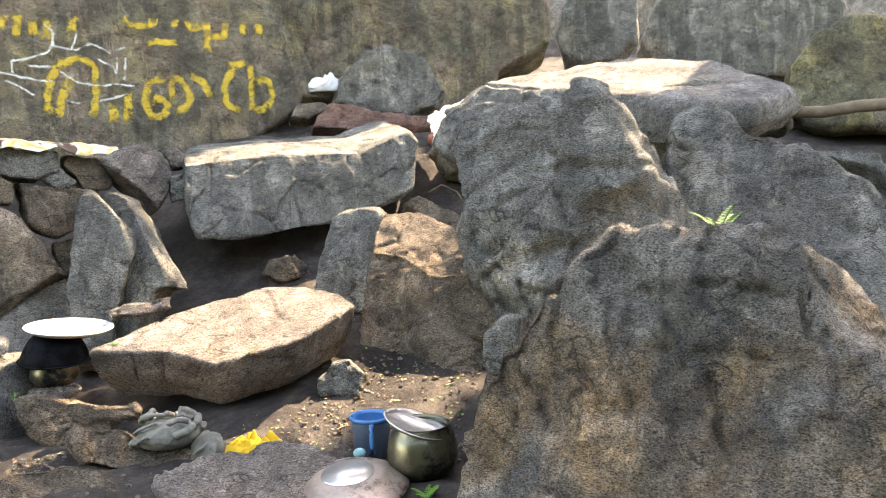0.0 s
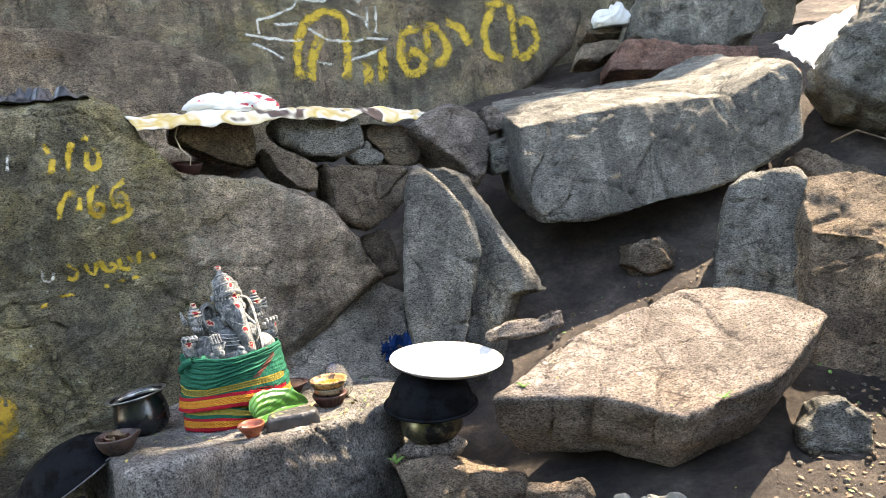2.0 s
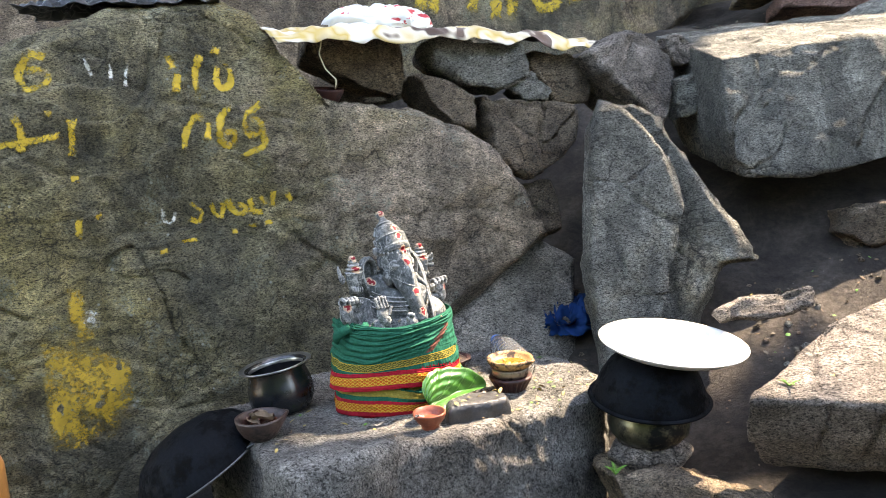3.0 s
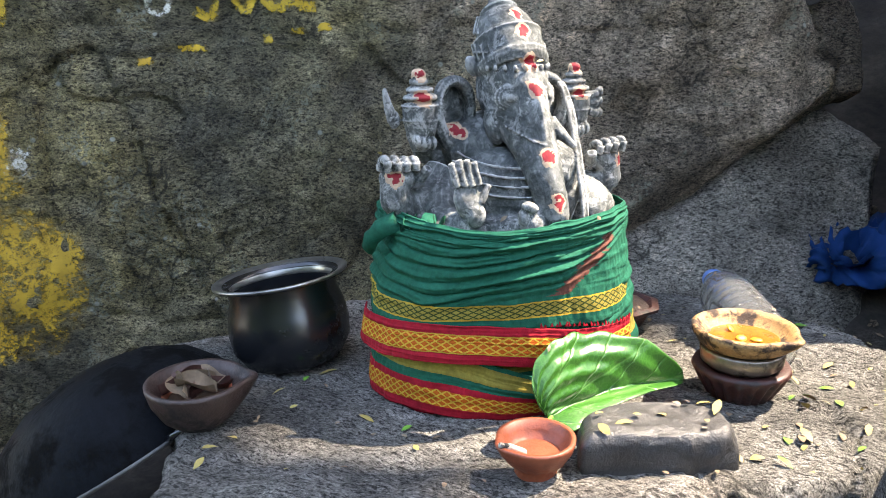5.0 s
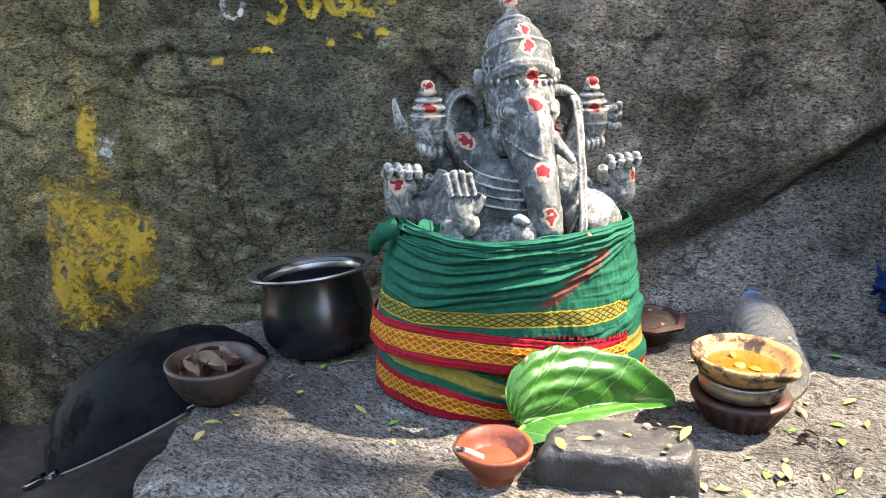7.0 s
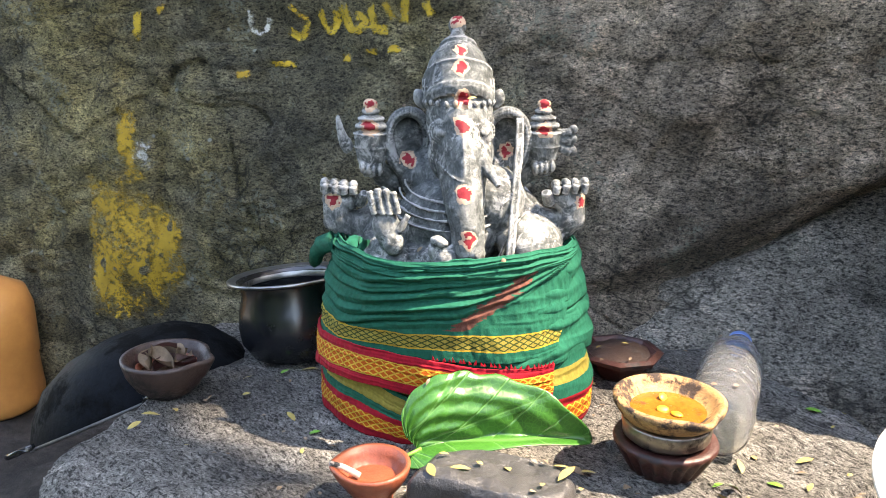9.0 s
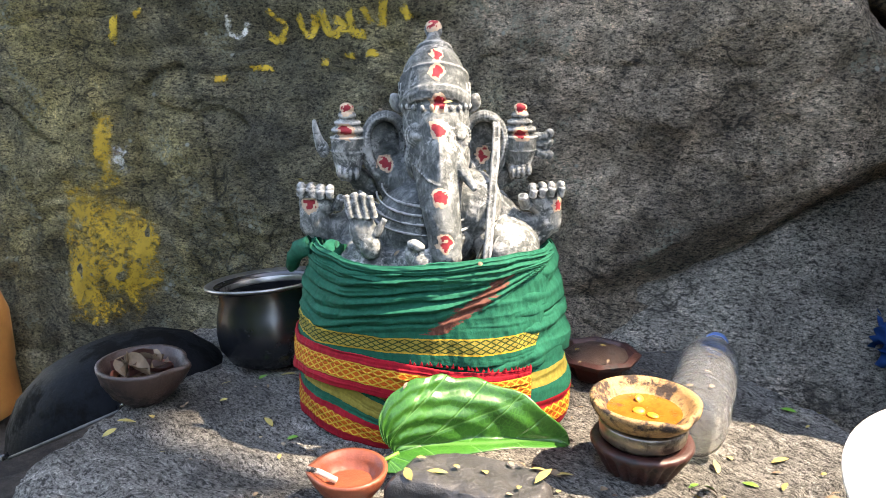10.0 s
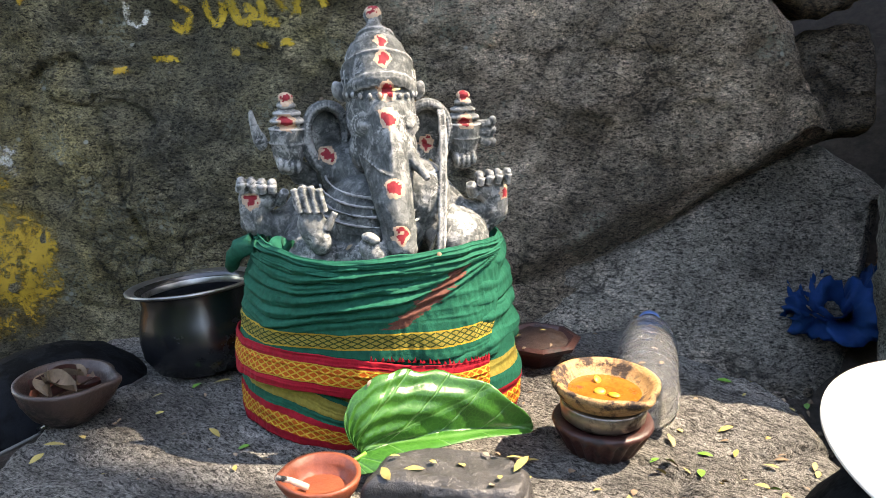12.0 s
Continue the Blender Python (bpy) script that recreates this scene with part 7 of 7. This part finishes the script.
def crown_mesh(name, centre, radii, count, size, parent, seed, keep_open=False):
    """Many single leaves in clumps, with the openings left free."""
    rng = np.random.default_rng(seed)
    clumps = rng.normal(size=(max(12, count // 45), 3))
    clumps /= np.maximum(1.0, np.linalg.norm(clumps, axis=1))[:, None] ** 0.6
    clumps = clumps * np.array(radii) * 0.72
    p = clumps[rng.integers(0, len(clumps), count)] + rng.normal(size=(count, 3)) * np.array(radii) * 0.11
    p += np.array(centre)
    if keep_open:
        s = np.array(SUN_DIR[:])
        ok = np.ones(count, bool)
        for x, y, z, r in OPENINGS:
            d = p - np.array((x, y, z))
            side = d - (d @ s)[:, None] * s
            ok &= np.linalg.norm(side, axis=1) > r + 0.35 * size * (1 + 0.3 * rng.normal(size=count))
        p = p[ok]
    n = len(p)
    a = rng.normal(size=(n, 3))
    a /= np.linalg.norm(a, axis=1)[:, None]
    b = np.cross(a, rng.normal(size=(n, 3)))
    b /= np.linalg.norm(b, axis=1)[:, None]
    k = size * rng.uniform(0.7, 1.3, n)[:, None]
    co = np.stack([p - a * k, p - b * k * 0.42, p + a * k, p + b * k * 0.42], 1).reshape(-1, 3)
    me = bpy.data.meshes.new(name)
    me.from_pydata(co.tolist(), [], np.arange(4 * n).reshape(-1, 4).tolist())
    me.materials.append(LEAF_TREE)
    ob = new(name, me)
    ob.parent = parent
    ob.matrix_parent_inverse = parent.matrix_world.inverted()
    return ob


def tree(x, y, crown, radii, leaves, size, seed, keep_open=False):
    z = float(ground_height(np.array([x]), np.array([y]))[0]) - 0.1
    ob = thing("tree", pose(x, y, z), "unseen leafy tree added to shade the boulders", "tree", "shade trees")
    rng = random.Random(seed)
    top = Vector(crown) - Vector((x, y, z))
    bend = [Vector((0, 0, 0)), Vector((0.1, 0.1, top.z * 0.3)), Vector((top.x * 0.25, top.y * 0.25, top.z * 0.62)), top * (0.55 if keep_open else 0.9)]
    part("trunk", tube(bend, 0.24, 14, 0.4), BARK, ob)
    for k in range(30 if keep_open else 6):
        e = top + Vector((rng.uniform(-1, 1) * radii[0] * 0.7, rng.uniform(-1, 1) * radii[1] * 0.7, rng.uniform(-0.3, 0.6) * radii[2]))
        s = bend[2].lerp(bend[3], rng.random())
        if keep_open:
            path = [s.lerp(e, q / 20) + Vector((x, y, z)) for q in range(21)]
            gaps = [(p - Vector(o[:3])) for p in path for o in OPENINGS]
            if min((d - d.dot(SUN_DIR) * SUN_DIR).length for d in gaps) < 0.30:
                continue
        part("limb", tube([s, s.lerp(e, 0.5) + Vector((0, 0, 0.3)), e], 0.07, 8, 0.3), BARK, ob)
    bpy.context.view_layer.update()
    crown_mesh("crown", crown, radii, leaves, size, ob, seed, keep_open)
    return ob


# out of view: this crown casts the dappled shade, cut by the gaps above
tree(5.6, 7.6, (2.1, 7.4, 7.6), (3.9, 3.3, 1.0), 21000, 0.22, 1, True)
tree(-7.0, 6.0, (-5.6, 5.6, 6.0), (2.4, 2.8, 1.8), 3000, 0.24, 2)
tree(8.6, 3.0, (8.0, 2.6, 5.0), (2.4, 2.8, 2.2), 3000, 0.24, 6)
# unseen row of crowns added to hold back sky light from the front
for k, x in enumerate((-6.5, -1.5, 3.5, 8.5)):
    tree(x, -5.2, (x, -5.0, 1.4), (3.6, 2.0, 2.6), 4500, 0.40, 15 + k)


# ---- fallen leaves, grit and small plants ----
def leaf_points(length, width, curl):
    pts = [(0, 0, 0)]
    for f in (0.25, 0.5, 0.75):
        w = width * math.sin(math.pi * f) ** 0.8
        pts += [(f * length, -w, curl * math.sin(math.pi * f)), (f * length, w, curl * math.sin(math.pi * f))]
    pts.append((length, 0, curl * 0.2))
    faces = [(0, 1, 2), (1, 3, 4, 2), (3, 5, 6, 4), (5, 7, 6)]
    return pts, faces


def scatter(name, count, boxes, maker, materials, label, category, seed, only=None, top=3.0):
    """One mesh of many small pieces lying where they fell."""
    rng = random.Random(seed)
    co, fa, mi = [], [], []
    made = tries = 0
    while made < count and tries < count * 8:
        tries += 1
        x0, y0, x1, y1 = rng.choice(boxes)
        x, y = rng.uniform(x0, x1), rng.uniform(y0, y1)
        hit, place, normal, _, ob, _ = scene.ray_cast(DEPS, Vector((x, y, top)), Vector((0, 0, -1)))
        if not hit or normal.z < 0.55 or (only and ob.name not in only):
            continue
        made += 1
        pts, faces = maker(rng)
        m = Matrix.Translation(place + normal * 0.003) @ normal.to_track_quat("Z", "Y").to_matrix().to_4x4() @ pose(0, 0, 0, rng.uniform(-14, 14), rng.uniform(-14, 14), rng.uniform(0, 360))
        base, which = len(co), rng.randrange(len(materials))
        co += [(m @ Vector(p))[:] for p in pts]
        fa += [tuple(base + i for i in f) for f in faces]
        mi += [which] * len(faces)
    me = bpy.data.meshes.new(name)
    me.from_pydata(co, [], fa)
    for mat in materials:
        me.materials.append(mat)
    me.polygons.foreach_set("material_index", mi)
    return tagged(new(name, me), label, category, kind="stuff")


def chip(rng):
    r = 0.002 + 0.013 * rng.random() ** 3
    pts = [(r * rng.uniform(0.7, 1.2) * math.cos(a), r * rng.uniform(0.6, 1.1) * math.sin(a), 0) for a in (0, 1.3, 2.6, 3.8, 5.1)]
    pts += [(0.6 * p[0], 0.6 * p[1], r * rng.uniform(0.4, 0.8)) for p in pts]
    return pts, [(i, (i + 1) % 5, 5 + (i + 1) % 5, 5 + i) for i in range(5)] + [(5, 6, 7, 8, 9)]


DEPS = bpy.context.evaluated_depsgraph_get()
soil_boxes = [(-1.8, 2.2, -0.1, 3.0), (-1.2, 3.3, 0.0, 4.2), (-0.6, 2.6, 0.3, 3.4), (-2.0, 3.5, -1.5, 4.0), (-1.3, 4.8, 0.6, 6.0), (-1.7, 2.2, -1.2, 2.8)]
scatter("leaf_litter", 1200, soil_boxes, lambda r: leaf_points(r.uniform(0.007, 0.022), r.uniform(0.002, 0.006), r.uniform(0, 0.005)), [LEAF_DRY, LEAF_DRY, LEAF_DRY, LEAF_DRY, LEAF_DRY, plain("pale_leaf", (0.15, 0.125, 0.09), 0.8), LEAF_GREEN],
        "small dry fallen leaves strewn over the soil", "leaves", 3, ("ground",))
scatter("grit", 1500, soil_boxes, chip, [ROCK_BROWN, ROCK_BROWN, ROCK_GREY], "stone chips and grit strewn over the soil", "gravel", 5, ("ground",))
scatter("specks", 260, [(-2.3, 2.75, -1.55, 3.5), (-1.35, 2.9, -0.3, 3.5)], lambda r: leaf_points(r.uniform(0.005, 0.011), r.uniform(0.0015, 0.003), 0.001), [LEAF_DRY, LEAF_YELLOW, plain("petal", (0.24, 0.18, 0.12), 0.8)],
        "tiny dry leaf scraps on the sunlit stone", "leaves", 7, None, 0.5)


def fallen_leaves():
    rng = random.Random(11)
    shapes = []
    for k, mat in enumerate((LEAF_YELLOW, LEAF_DRY, LEAF_GREEN, LEAF_YELLOW)):
        me = bpy.data.meshes.new("fallen_leaf")
        me.from_pydata(*(lambda q: (q[0], [], q[1]))(leaf_points(0.014 + 0.003 * k, 0.0042, 0.002)))
        me.materials.append(mat)
        shapes.append(me)
    made = tries = 0
    while made < 70 and tries < 600:
        tries += 1
        x, y = (rng.uniform(-1.85, -1.60), rng.uniform(3.0, 3.30)) if made < 45 else (rng.uniform(-2.3, -1.7), rng.uniform(2.78, 3.5))
        hit, place, normal, _, ob, _ = scene.ray_cast(DEPS, Vector((x, y, 0.4)), Vector((0, 0, -1)))
        if not hit or ob.name not in ("ledge", "offering_stone", "boulder_foot") or normal.z < 0.6:
            continue
        made += 1
        o = new("fallen_leaf", rng.choice(shapes))
        o.matrix_world = Matrix.Translation(place + normal * 0.002) @ normal.to_track_quat("Z", "Y").to_matrix().to_4x4() @ pose(0, 0, 0, rng.uniform(-10, 10), rng.uniform(-10, 10), rng.uniform(0, 360)) @ Matrix.Scale(rng.uniform(0.6, 1.1), 4)
        tagged(o, "small oval fallen leaf lying on the stone ledge", "leaf", "fallen leaves on the ledge")


fallen_leaves()


def plant(x, y, z, height, fronds, seed, label):
    """A small plant: arching stalks with paired leaflets."""
    rng = random.Random(seed)
    ob = thing("small_plant", pose(x, y, z), label, "plant")
    for k in range(fronds):
        a, lean = rng.uniform(0, 2 * math.pi), rng.uniform(0.5, 1.1)
        pts = [Vector((math.cos(a) * height * lean * f, math.sin(a) * height * lean * f, height * (f - 0.55 * f * f * lean))) for f in (0, 0.25, 0.5, 0.75, 1.0)]
        bm = tube(pts, 0.0016, 5, 0.5)
        for i in range(9):
            f = 0.18 + 0.09 * i
            j = min(3, int(f * 4))
            c = pts[j].lerp(pts[j + 1], f * 4 - j)
            for s in (-1, 1):
                d = Vector((-math.sin(a) * s, math.cos(a) * s, 0.25)) * height * 0.26 * (1.15 - f)
                w = Vector((math.cos(a), math.sin(a), 0)) * height * 0.06
                vs = [bm.verts.new(q) for q in (c, c + d * 0.5 - w, c + d, c + d * 0.5 + w)]
                bm.faces.new(vs)
        part("frond", bm, LEAF_GREEN, ob, smooth=False)
    return ob


def spot(t_x, t_y, top=3.0):
    return rest_z(t_x, t_y, top)


for x, y, h, n, s, text in ((0.72, 2.12, 0.10, 6, 1, "small green fern growing on the front boulder"), (0.17, 3.66, 0.09, 7, 2, "small green weed beside the hollow"), (1.55, 5.35, 0.20, 7, 3, "leafy green weed on the sunlit shelf"),
                            (0.95, 5.9, 0.20, 8, 4, "leafy green weed between the rear boulders"), (-0.72, 3.02, 0.03, 4, 5, "tiny green seedling at the rock's edge"), (-1.22, 3.02, 0.022, 4, 6, "grass tuft at the edge of the flat rock"),
                            (-1.56, 2.93, 0.03, 4, 7, "bright green sprout under the stacked pots"), (-0.05, 2.35, 0.06, 6, 8, "small weed by the lid")):
    plant(x, y, spot(x, y), h, n, s, text)
tw = [(-0.05, 4.35, 0.62), (0.02, 4.28, 0.66), (0.10, 4.22, 0.62), (0.16, 4.2, 0.52)]
tagged(mesh_object("twig", tube(tw, 0.005, 6, 0.5), BARK), "thin dry twig arching out of the dark hollow", "twig")
